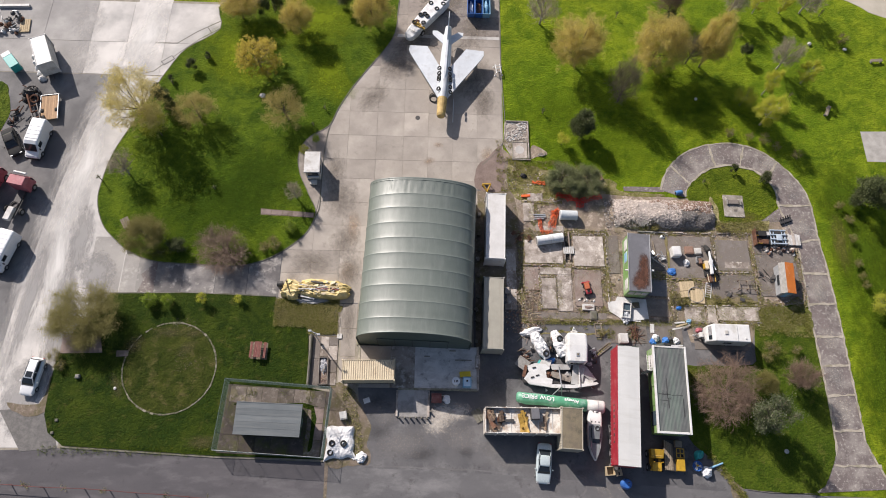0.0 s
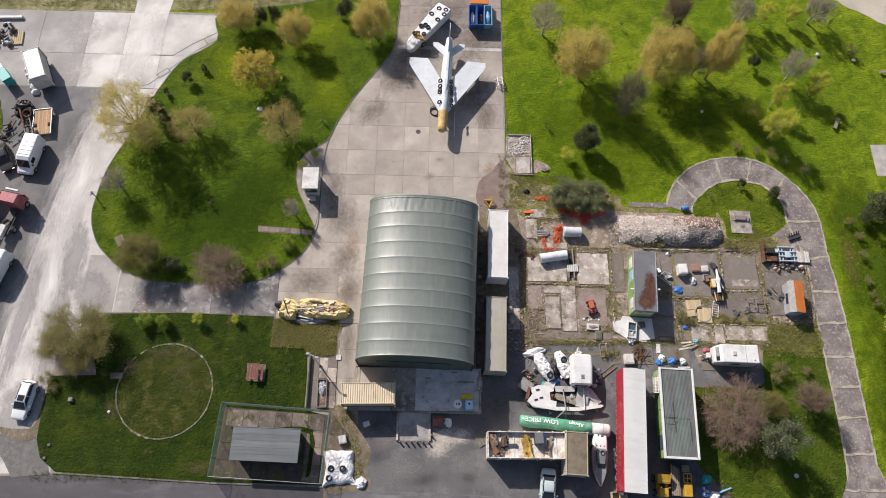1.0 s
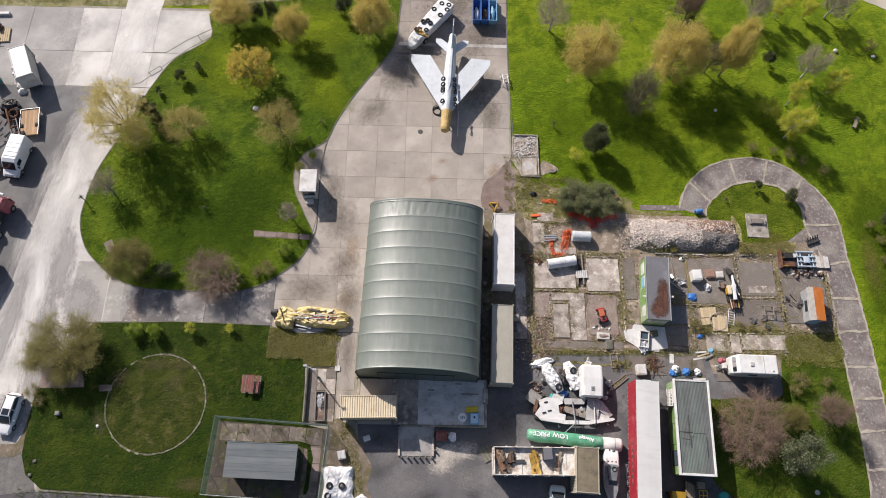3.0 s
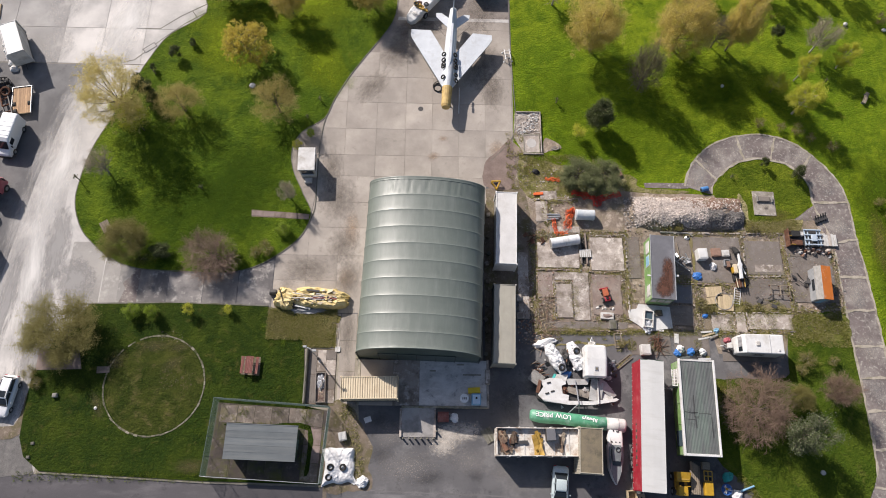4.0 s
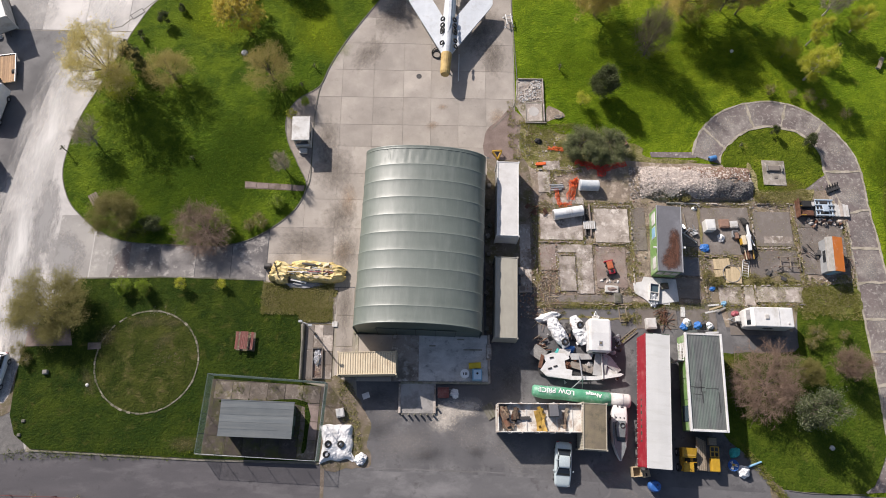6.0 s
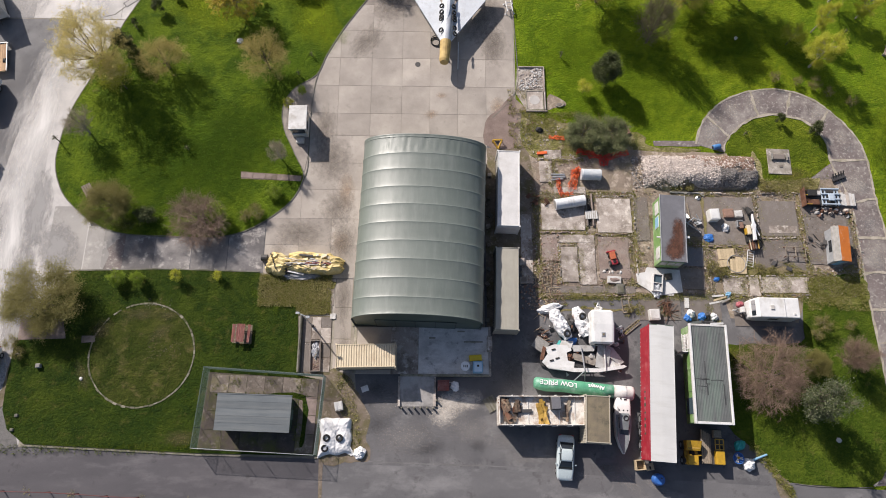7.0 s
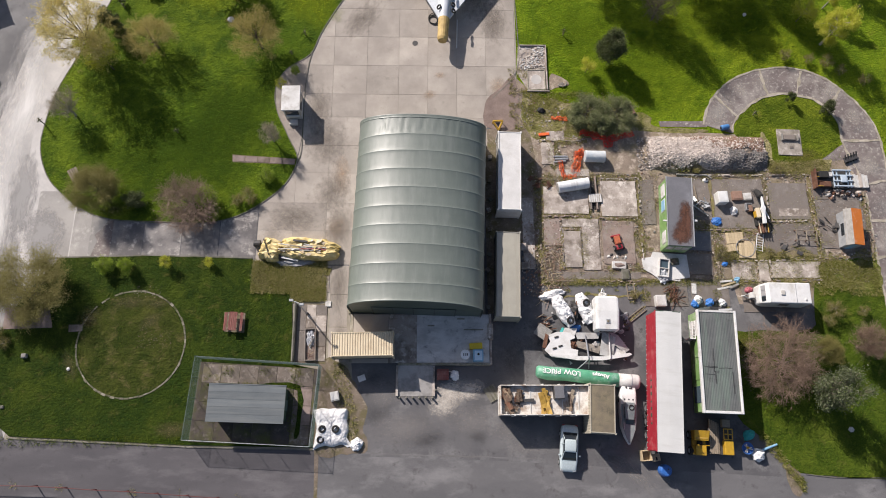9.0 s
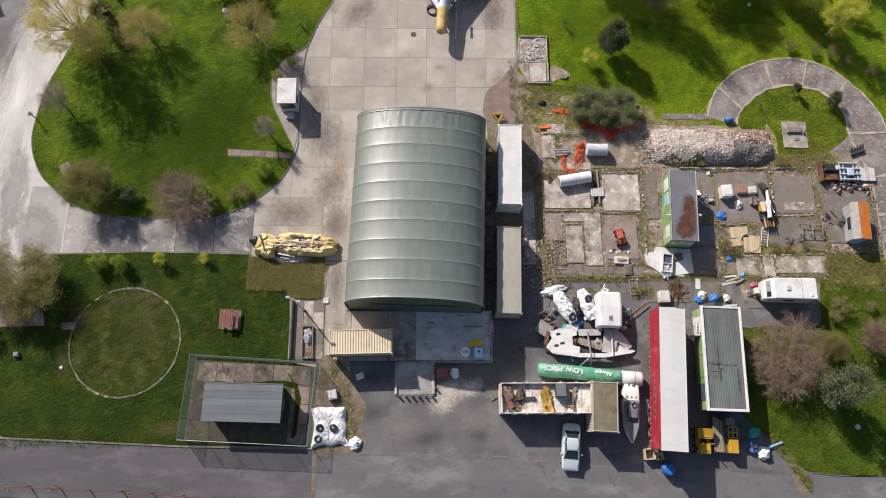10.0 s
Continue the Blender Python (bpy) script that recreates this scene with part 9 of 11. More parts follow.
for i in range(34):
    c = Vector((random.uniform(-1.6, 1.6), random.uniform(-2, 2), random.uniform(0.1, 0.8)))
    if i % 2:
        part("piece", lump(random.uniform(0.2, 0.5), random.uniform(0.2, 0.4), 0.35, i, 0.5, 2, 2, m=pose(*c, 0, 0, i * 33)), (STEEL, DARKSTEEL, RUST)[i % 3], t)
    else:
        d = Vector((random.uniform(-1, 1), random.uniform(-1, 1), random.uniform(-0.2, 0.2)))
        part("bar", rod(c - d * 0.6, c + d * 0.6, 0.06, 0.06, 6), (STEEL, WHITED)[i % 4 // 2], t)
t = thing("board_stack", "stack of pale boards lying on the lot", "boards", -47.9, 44.6, 6)
for i in range(5):
    part("board", box(-0.7 + 0.28 * i, -0.45 + 0.28 * i, -1.1, 1.1, 0.02, 0.2, 0.01), PALEWOOD, t)
t = thing("girder", "long pale steel girder on the lot", "girder", -50.2, 48.0, 3)
part("beam", box(-2.2, 2.2, -0.2, 0.2, 0, 0.4, 0.02), WHITED, t)

# ---- jet ----
t = thing("jet_plane", "white swept-wing jet plane with a tan nose cover", "plane", 12.2, 37.6, -3.6)
fus = [(-6.0, 0.30, 1.75), (-5.2, 0.50, 1.8), (-4.2, 0.62, 1.85), (-2.5, 0.72, 1.9), (0, 0.76, 1.95), (3, 0.72, 1.95), (5.5, 0.60, 2.0), (7.4, 0.42, 2.05)]
part("fuselage", loft([ellsec((0, y, z), (0, 1, 0), r, r * 1.08, 18) for y, r, z in fus]), JETW, t, smooth=True)
part("spine", loft([rsec(-1.8, 0.10, 2.3, 2.72, 0.08), rsec(-0.6, 0.30, 2.3, 2.86, 0.14), rsec(4.5, 0.24, 2.3, 2.8, 0.12), rsec(6.6, 0.12, 2.3, 2.7, 0.08)]), JETW, t)
part("nose_cover", loft([ellsec((0, y, z), (0, 1, 0), r, r * 1.05, 16) for y, r, z in ((-7.2, 0.50, 1.75), (-6.9, 0.60, 1.75), (-6.1, 0.60, 1.8), (-5.2, 0.64, 1.82), (-4.4, 0.66, 1.85))]), surf("tan_canvas", (0.50, 0.36, 0.14), (0.42, 0.29, 0.10), 1.5, 6.0, 0.2, 0.7, 0.5, 0.03, stain=(0.30, 0.20, 0.08), ss=1.5, st=0.6), t, "tan canvas nose cover")
for s in (-1, 1):
    b = bmesh.new()
    pts = [(s * 0.55, -4.4), (s * 5.05, 2.7), (s * 5.3, 3.3), (s * 5.25, 4.05), (s * 2.75, 4.1), (s * 0.55, 0.5)]
    top = [b.verts.new((x, y, 1.78 + 0.10 * (1 - abs(x) / 6))) for x, y in pts]
    low = [b.verts.new((x, y, 1.62)) for x, y in pts]
    b.faces.new(top)
    b.faces.new(low[::-1])
    for i in range(6):
        b.faces.new((top[i], low[i], low[(i + 1) % 6], top[(i + 1) % 6]))
    wing = part("wing", b, JETW, t)
    part("aileron_gap", box(s * 2.2 - 1.2, s * 2.2 + 1.2, -0.02, 0.02, 0, 0.012), DARKSTEEL, wing, m=pose(s * 0.2, 2.6, 1.865, 0, 0, s * 50))
    b = bmesh.new()
    pts = [(s * 0.4, 4.2), (s * 2.15, 5.9), (s * 2.2, 6.5), (s * 1.5, 6.55), (s * 0.3, 5.7)]
    top = [b.verts.new((x, y, 2.30)) for x, y in pts]
    low = [b.verts.new((x, y, 2.20)) for x, y in pts]
    b.faces.new(top)
    b.faces.new(low[::-1])
    for i in range(5):
        b.faces.new((top[i], low[i], low[(i + 1) % 5], top[(i + 1) % 5]))
    part("tailplane", b, JETW, t)
part("fin", loft([[(-0.07, 4.6, 2.7), (0.07, 4.6, 2.7), (0.07, 7.4, 2.5), (-0.07, 7.4, 2.5)], [(-0.04, 7.0, 4.5), (0.04, 7.0, 4.5), (0.04, 8.2, 4.5), (-0.04, 8.2, 4.5)]]), JETW, t)
for s in (-1, 1):
    part("wheel", rod((s * 1.5, 0.4, 0.4), (s * 1.7, 0.4, 0.4), 0.4, 0.4, 14), BLACK, t)
    part("gear_leg", rod((s * 1.6, 0.4, 0.5), (s * 1.4, 0.2, 1.7), 0.08, 0.08, 8), STEEL, t)
part("wheel", rod((-0.1, -5.4, 0.3), (0.1, -5.4, 0.3), 0.3, 0.3, 14), BLACK, t)
part("gear_leg", rod((0, -5.4, 0.3), (0, -5.2, 1.5), 0.07, 0.07, 8), STEEL, t)
for s, ys in ((-1, (0.75, -0.1, -0.75, -1.05, -2.6)), (1, (0.65, -0.2, -0.85, -1.2, -2.3, -3.1))):
    for k, yy in enumerate(ys):
        u = thing("tyre", "black tyre weighing down the jet's wing root", "tyre", 12.17 + s * (0.74 + 0.02 * k), 37.6 + yy - 0.6, 0, z=0, group="tyres on the jet")
        part("ring", ring(0.24, 0.1, 16, 6, m=pose(0, 0, 2.52 - 0.05 * (abs(yy) > 2), 0, s * 38, 0)), BLACK, u)
t = thing("pole", "white pole lying beside the jet's nose", "pole", 13.45, 32.2, 0)
part("shaft", rod((0, -1.6, 0.06), (0.1, 2.2, 0.06), 0.06, 0.05, 8), WHITEP, t)
t = thing("jet_stand", "white steel stand with four feet", "stand", 19.85, 39.3, 8)
for sx in (-1, 1):
    part("side_rail", rod((sx * 0.32, -0.75, 0.6), (sx * 0.32, 0.75, 0.6), 0.07, 0.07, 8), WHITEP, t)
    for sy in (-1, 1):
        part("leg", rod((sx * 0.32, sy * 0.55, 0.6), (sx * 0.52, sy * 0.72, 0.0), 0.06, 0.05, 8), WHITEP, t)
        part("foot", rod((sx * 0.52, sy * 0.72, 0.0), (sx * 0.52, sy * 0.72, 0.06), 0.14, 0.12, 10), WHITEP, t)
for y in (-0.5, 0.0, 0.5):
    part("cross_bar", rod((-0.32, y, 0.62), (0.32, y, 0.62), 0.06, 0.06, 8), WHITED, t)
t = thing("cable_coil", "dark coil of cable on the apron", "cable", 10.7, 34.3, 0)
for k in range(3):
    part("loop", ring(0.5 + 0.12 * k, 0.05, 20, 5, m=pose(0.1 * k, 0.1 * k, 0.06 + 0.05 * k)), BLACK, t)
# Added disc that stands for an irregular dark smudge; no drain is known.
t = thing("drain_cover", "dark disc in place of a smudge on the apron", "drain", 8.6, 31.2, 0)
part("grate", rod((0, 0, 0), (0, 0, 0.03), 0.33, 0.33, 16), DARKSTEEL, t)

# trailer body with tyres
t = thing("wrapped_trailer", "long white wrapped body held down by tyres", "trailer", 9.7, 47.8, -36)
part("body", loft([rsec(-2.5, 0.86, 0.45, 1.70, 0.12), rsec(-0.5, 0.98, 0.45, 1.80, 0.12), rsec(2.2, 1.12, 0.45, 1.88, 0.14), rsec(3.4, 1.14, 0.45, 1.90, 0.14), rsec(3.9, 1.05, 0.5, 1.86, 0.14)]), TARPW, t)
part("cab", loft([rsec(-4.9, 0.34, 0.5, 1.05, 0.12), rsec(-4.5, 0.72, 0.45, 1.35, 0.18), rsec(-3.6, 0.84, 0.45, 1.55, 0.2), rsec(-2.5, 0.84, 0.45, 1.62, 0.2)]), WHITEP, t, "white rounded cab end")
part("cab_window", loft([[(-0.62, -3.85, 1.54), (0.60, -3.85, 1.54), (0.66, -3.05, 1.62), (-0.66, -3.05, 1.62)], [(-0.60, -3.82, 1.57), (0.58, -3.82, 1.57), (0.64, -3.08, 1.65), (-0.64, -3.08, 1.65)]]), STEEL, t)
part("torn_plate", lump(0.5, 0.3, 0.14, 4, 0.5, 2.2, 3, m=pose(0.2, -3.7, 1.52)), WHITED, t)
part("tan_cover", lump(1.0, 0.42, 0.34, 6, 0.5, 2.0, 4, m=pose(0.02, -2.45, 1.52)), OCHRE, t, "tan collar with rust")
part("rusty_flap", lump(0.3, 0.22, 0.14, 9, 0.5, 2.2, 3, m=pose(-0.35, -2.1, 1.74)), RUST, t)
for s in (-1, 1):
    wheel(t, s * 0.9, -2.5, 0.45, 0.25)
    wheel(t, s * 0.9, 2.3, 0.45, 0.25)
for k, (px, py) in enumerate(((0.5, 3.4), (-0.4, 3.0), (0.8, 2.6), (-0.7, 1.6), (0.6, 1.3), (0.3, -0.6), (-0.2, -0.5), (-0.6, -1.0), (0.6, -1.9), (-0.5, -2.6))):
    c = pose(9.7, 47.8, 0, 0, 0, -36) @ Vector((px, py, 0))
    u = thing("tyre", "black tyre on the white wrapped body", "tyre", c.x, c.y, 0, z=1.86, group="tyres on the wrapped body")
    part("ring", ring(0.26, 0.1, 16, 6, m=pose(0, 0, 0.06)), BLACK, u)
# skips
for x, mt, fill, lab in ((16.0, BLUEP, TARPW, "blue steel skip with white waste"), (17.15, BLUEP, RUST, "blue steel skip with brown waste"), (18.25, LIGHTBLUE, LIGHTBLUE, "light blue covered skip")):
    t = thing("skip", lab, "skip", x, 49.9, 0, group="skips")
    for s in (-1, 1):
        part("side", loft([[(s * 0.5, -1.3, 0.1), (s * 0.5, 1.3, 0.1), (s * 0.54, 1.75, 1.5), (s * 0.54, -1.75, 1.5)], [(s * 0.44, -1.3, 0.1), (s * 0.44, 1.3, 0.1), (s * 0.48, 1.75, 1.5), (s * 0.48, -1.75, 1.5)]]), mt, t)
        part("end", loft([[(-0.44, s * 1.3, 0.1), (0.44, s * 1.3, 0.1), (0.48, s * 1.75, 1.5), (-0.48, s * 1.75, 1.5)], [(-0.44, s * 1.24, 0.1), (0.44, s * 1.24, 0.1), (0.48, s * 1.69, 1.5), (-0.48, s * 1.69, 1.5)]]), mt, t)
    part("floor", box(-0.45, 0.45, -1.25, 1.25, 0.05, 0.15), mt, t)
    part("load", lump(0.42, 1.3, 0.8 if mt == BLUEP else 1.35, int(x), 0.3, 1.6, 3, m=pose(0, 0, 0.15)), fill, t)
t = thing("tipper_trailer", "orange tipper standing behind the skips", "trailer", 17.0, 52.7, 0)
t.scale = (0.8, 0.42, 0.9)
part("tub", box(-1.6, 1.6, -1.6, 1.6, 0.5, 1.5, 0.06), OCHRE, t)
part("rim", box(-1.68, 1.68, -1.68, 1.68, 1.42, 1.52, 0.03), ORANGE, t)
for s in (-1, 1):
    wheel(t, s * 1.3, 0, 0.45, 0.25)

# ---- green wrapped tube with lettering ----
t = thing("wrapped_tube", "long tube in green tarpaulin with white lettering", "tube", 26.3, -7.35, -5.9)
part("cover", loft([ellsec((x, 0.05 * math.sin(x * 2), 0.72 + 0.02 * math.sin(3 * x)), (1, 0, 0), r, r, 20) for x, r in ((-5.2, 0.45), (-5.0, 0.62), (-4.0, 0.68), (-2.0, 0.66), (0, 0.69), (1.5, 0.67), (3.0, 0.70), (3.05, 0.66))]), TARPG, t, smooth=True)
part("end_cap", loft([ellsec((x, 0, 0.72), (1, 0, 0), r, r, 20) for x, r in ((3.0, 0.69), (4.2, 0.72), (4.9, 0.74), (5.1, 0.66), (5.15, 0.4))]), WHITED, t, "white rigid end", smooth=True)
part("band", loft([ellsec((x, 0, 0.72), (1, 0, 0), 0.745, 0.745, 20) for x in (4.25, 4.32)]), STEEL, t)


def letters(text, size, mat, parent, x, radius, name="lettering"):
    cu = bpy.data.curves.new("text", "FONT")
    cu.body, cu.size, cu.align_x, cu.offset = text, size, "CENTER", 0.012
    tmp = bpy.data.objects.new("text", cu)
    me = bpy.data.meshes.new_from_object(tmp)
    bpy.data.objects.remove(tmp)
    for v in me.vertices:
        a = (v.co.y - size * 0.35 - 0.18) / radius
        lx = x - v.co.x
        v.co = Vector((lx, -math.sin(a) * radius + 0.05 * math.sin(lx * 2), 0.72 + math.cos(a) * radius))
    me.materials.append(mat)
    ob = new(name, me)
    ob.parent = parent
    return ob


letters("LOW", 0.72, PLASTICW, t, -1.7, 0.745)
letters("PRICE", 0.72, PLASTICW, t, -3.75, 0.745)
letters("Always", 0.6, PLASTICW, t, 1.15, 0.745)
# strut
t = thing("pole", "bent pale pole leaning over the tube", "pole", 26.4, -5.6, 0)
part("shaft", rod((0, 0, 1.4), (-1.4, -1.3, 0.1), 0.06, 0.06, 6), STEEL, t)
part("shaft", rod((0, 0, 1.4), (0.2, -0.9, 0.1), 0.05, 0.05, 6), STEEL, t)
part("shaft", rod((0, 0, 1.4), (-0.15, 1.9, 1.3), 0.05, 0.05, 6), STEEL, t)

# ---- boat ----
t = thing("motor_boat", "small white and grey cabin boat on the yard", "boat", 30.05, -10.85, -4)
t.scale = (1.05, 1.06, 1.0)
part("hull", loft([rsec(2.6, 0.66, 0.3, 1.1, 0.15), rsec(1.5, 0.78, 0.25, 1.15, 0.2), rsec(0, 0.80, 0.2, 1.2, 0.25), rsec(-1.3, 0.68, 0.2, 1.25, 0.25), rsec(-2.2, 0.38, 0.4, 1.3, 0.18), rsec(-2.85, 0.06, 0.9, 1.35, 0.05)]), WHITEP, t, smooth=True)
DECK = surf("boat_deck", (0.20, 0.222, 0.23), (0.145, 0.165, 0.172), 1.5, 10.0, 0.12, 0.5, 0.1, 0.004)
part("deck", loft([rsec(0.75, 0.74, 1.16, 1.22, 0.03), rsec(-0.2, 0.76, 1.2, 1.26, 0.03), rsec(-1.3, 0.63, 1.24, 1.31, 0.03), rsec(-2.2, 0.34, 1.29, 1.36, 0.03), rsec(-2.75, 0.08, 1.33, 1.39, 0.03)]), DECK, t)
for s in (-1, 1):
    part("side_window", loft([[(s * 0.5, y, 1.24), (s * 0.53, y, 1.24), (s * 0.5, y, 1.5), (s * 0.46, y, 1.5)] for y in (0.5, -0.5)]), GLASS, t)
    part("fender", lump(0.12, 0.3, 0.2, 3, 0.2, 1.5, 2, m=pose(s * 0.82, 1.2, 0.6)), BLACK, t)
part("cabin", loft([rsec(0.9, 0.45, 1.2, 1.6, 0.1), rsec(0.2, 0.5, 1.2, 1.7, 0.12), rsec(-0.7, 0.42, 1.22, 1.55, 0.1), rsec(-1.0, 0.35, 1.22, 1.3, 0.03)]), DECK, t)
part("windscreen", loft([[(-0.4, -0.62, 1.58), (0.4, -0.62, 1.58), (0.36, -1.0, 1.33), (-0.36, -1.0, 1.33)], [(-0.4, -0.66, 1.62), (0.4, -0.66, 1.62), (0.36, -1.05, 1.36), (-0.36, -1.05, 1.36)]]), GLASS, t)
part("hatch", ring(0.22, 0.05, m=pose(0.1, 0.45, 1.72)), BLACK, t)
for s in (-1, 1):
    part("rail", rod((s * 0.6, 1.5, 1.3), (s * 0.5, -1.6, 1.4), 0.025, 0.025, 6), STEEL, t)
    part("cradle", box(s * 0.4 - 0.1, s * 0.4 + 0.1, -1.0, 1.5, 0.0, 0.35, 0.02), DARKSTEEL, t)
for x, y in ((-0.25, 2.3), (0.1, 2.25), (0.25, 2.25), (-0.4, 1.2), (0.0, 1.2), (0.4, 1.2)):
    part("cleat", box(x - 0.06, x + 0.06, y - 0.06, y + 0.06, 1.14, 1.2, 0.01), BLACK, t)

# ---- wreckage ----
t = thing("wrecked_hull", "broken white boat hull lying on the yard", "wreck", 26.4, -4.2, -2)


def plate(name, pts, z0, z1, mt, tilt=(0, 0), th=0.07, label=""):
    """A torn flat piece; z runs from z0 at its low end to z1 at its high end along x."""
    b = bmesh.new()
    xs = [p[0] for p in pts]
    f = lambda x: z0 + (z1 - z0) * (x - min(xs)) / (max(xs) - min(xs))
    top = [b.verts.new((x, y, f(x) + tilt[0] * y)) for x, y in pts]
    low = [b.verts.new((x, y, f(x) + tilt[0] * y - th)) for x, y in pts]
    b.faces.new(top)
    b.faces.new(low[::-1])
    for i in range(len(pts)):
        j = (i + 1) % len(pts)
        b.faces.new((top[i], low[i], low[j], top[j]))
    return part(name, b, mt, t, label)


GREYW = surf("grey_gelcoat", (0.46, 0.46, 0.45), (0.36, 0.355, 0.345), 1.2, 10.0, 0.15, 0.6, 0.15, 0.01, stain=(0.26, 0.24, 0.22), ss=1.3, st=0.6)
b = loft([[(x, -w, 0.3), (x, -w * 0.8, 0.02), (x, w * 0.8, 0.02), (x, w, 0.3)] for x, w in ((-4.4, 0.9), (-3.2, 1.3), (-1, 1.35), (1, 1.2), (2.8, 0.8), (4.3, 0.2))])
part("keel", b, DARKSTEEL, t)
plate("deck", [(-4.3, -0.6), (-3.6, -1.25), (-2.2, -1.4), (-1.0, -1.3), (-0.9, -0.5), (-1.6, -0.35), (-1.7, 0.5), (-1.2, 0.7), (-1.3, 1.25), (-3.0, 1.3), (-4.0, 0.9), (-3.7, 0.3)], 0.72, 0.8, WHITEP, th=0.16)
plate("gunwale", [(-3.8, -1.15), (-1.0, -1.52), (1.6, -1.45), (4.2, -0.95), (4.55, -0.75), (4.3, -0.6), (1.6, -1.05), (-1.0, -1.1), (-3.5, -0.9)], 0.78, 0.92, WHITEP, th=0.2)
plate("deck", [(-0.95, 0.62), (1.2, 0.75), (1.4, 1.35), (-1.2, 1.3)], 0.78, 0.7, GREYW, th=0.12)
plate("floor_panel", [(-1.3, -0.1), (1.2, -0.75), (1.5, -0.05), (-0.9, 0.5)], 0.6, 0.66, surf("stained_interior", (0.30, 0.265, 0.225), (0.19, 0.165, 0.14), 2.0, 14.0, 0.3, 0.8, 0.3, 0.01))
plate("torn_panel", [(1.3, -0.9), (2.6, -1.05), (2.9, 0.9), (1.6, 1.5), (1.45, 0.4)], 0.75, 0.95, GREYW, (0.12, 0))
plate("torn_panel", [(2.3, 1.5), (3.2, 1.1), (4.4, -0.25), (3.9, -0.6), (2.7, 0.2)], 1.0, 0.6, GREYW, (0.1, 0))
plate("torn_panel", [(2.7, -0.9), (4.0, -0.75), (3.9, -0.4), (2.8, 0.05)], 0.66, 0.7, WHITED)
plate("torn_panel", [(-4.5, -0.3), (-4.15, -0.4), (-3.9, 0.9), (-4.2, 1.1)], 0.5, 0.75, RUST, (0.1, 0))
plate("torn_panel", [(-2.6, 0.9), (-1.2, 1.0), (-1.0, 1.7), (-2.2, 1.75)], 0.6, 0.8, WHITED, (0.05, 0))
for x, y in ((-3.1, 0.75), (-3.3, -0.4), (-2.7, -0.15)):
    part("slot", box(-0.22, 0.22, -0.08, 0.08, 0, 0.02, 0.0), BLACK, t, m=pose(x, y, 0.80, 0, 0, 15))
part("bulkhead", lump(0.4, 0.45, 0.5, 6, 0.5, 2.2, 3, m=pose(-1.35, 0.05, 0.35)), RUST, t)
part("mast_stub", rod((2.2, 1.4, 1.1), (2.3, -1.3, 1.0), 0.07, 0.07, 8), WHITED, t)
part("rail_pipe", rod((-0.2, 1.1, 0.9), (0.1, -1.5, 1.0), 0.05, 0.05, 6), STEEL, t)
for k, (ax, ay, cx, cy, r) in enumerate(((23.4, 0.9, 25.0, -2.2, 0.78), (25.9, 1.2, 27.0, -1.9, 0.72))):
    d = Vector((cx - ax, cy - ay, 0))
    t = thing("wrapped_bundle", "bulky bundle wrapped in creased white plastic", "bundle", (ax + cx) / 2, (ay + cy) / 2, math.degrees(math.atan2(d.y, d.x)), group="wrapped bundles")
    L = d.length
    secs = []
    for i in range(33):
        u = i / 32
        s = math.sin(math.pi * (0.08 + 0.84 * u)) ** 0.45
        secs.append([(L * (u - 0.5), y * (1 + 0.26 * noise.noise(Vector((u * 5, y * 2, k)))), max(0.02, z * (1 + 0.16 * noise.noise(Vector((u * 8, y * 4, k + 5))) + 0.07 * noise.noise(Vector((u * 19, y * 9, k + 2)))))) for _, y, z in ellsec((0, 0, r * 0.9), (1, 0, 0), r * s, r * 0.95 * s, 28)])
    part("wrapping", loft(secs), TARPW, t)
    for u, w in ((-0.28, 0.2), (0.22, -0.3)):
        part("rope", rod((L * u, -r, r * 0.7), (L * (u + 0.1 * w), 0, r * 1.95), 0.025, 0.025, 5), DARKSTEEL, t)
        part("rope", rod((L * (u + 0.1 * w), 0, r * 1.95), (L * (u + 0.3 * w), r, r * 0.7), 0.025, 0.025, 5), DARKSTEEL, t)
    p = thing("tyre", "black tyre lying on a white bundle", "tyre", (cx * 0.85 + ax * 0.15) if k == 0 else 26.5, (cy * 0.85 + ay * 0.15) if k == 0 else 0.1, 0, z=1.30, group="tyres on bundles")
    part("ring", ring(0.3, 0.12, 16, 6, m=pose(0, 0, 0.06, 10, 8)), BLACK, p)
t = thing("tarpaulin", "loose white sheet draped over wreckage", "tarpaulin", 23.2, 1.2, 15)
part("sheet", lump(1.3, 0.5, 0.6, 9, 0.35, 1.6, 4), TARPW, t)
t = thing("engine_block", "dark engine parts between the bundles", "engine", 25.5, -0.4, 20)
part("block", lump(0.6, 0.9, 0.9, 3, 0.5, 2.5, 3), DARKSTEEL, t)
part("pipe", rod((-0.3, -0.6, 0.7), (0.4, 0.7, 0.8), 0.08, 0.08, 8), RUST, t)
t = thing("scrap_pile", "grey broken bits round the white cab", "scrap", 30.3, -1.9, 0)
for k in range(12):
    part("piece", lump(0.3, 0.2, 0.25, k, 0.5, 2, 2, m=pose(random.uniform(-0.4, 0.6), random.uniform(-1.1, 1.1), 0, 0, 0, k * 50)), (DARKSTEEL, WHITED, STEEL)[k % 3], t)
t = thing("scrap_pile", "brown broken timber by the wreck", "scrap", 22.3, -2.2, 0)
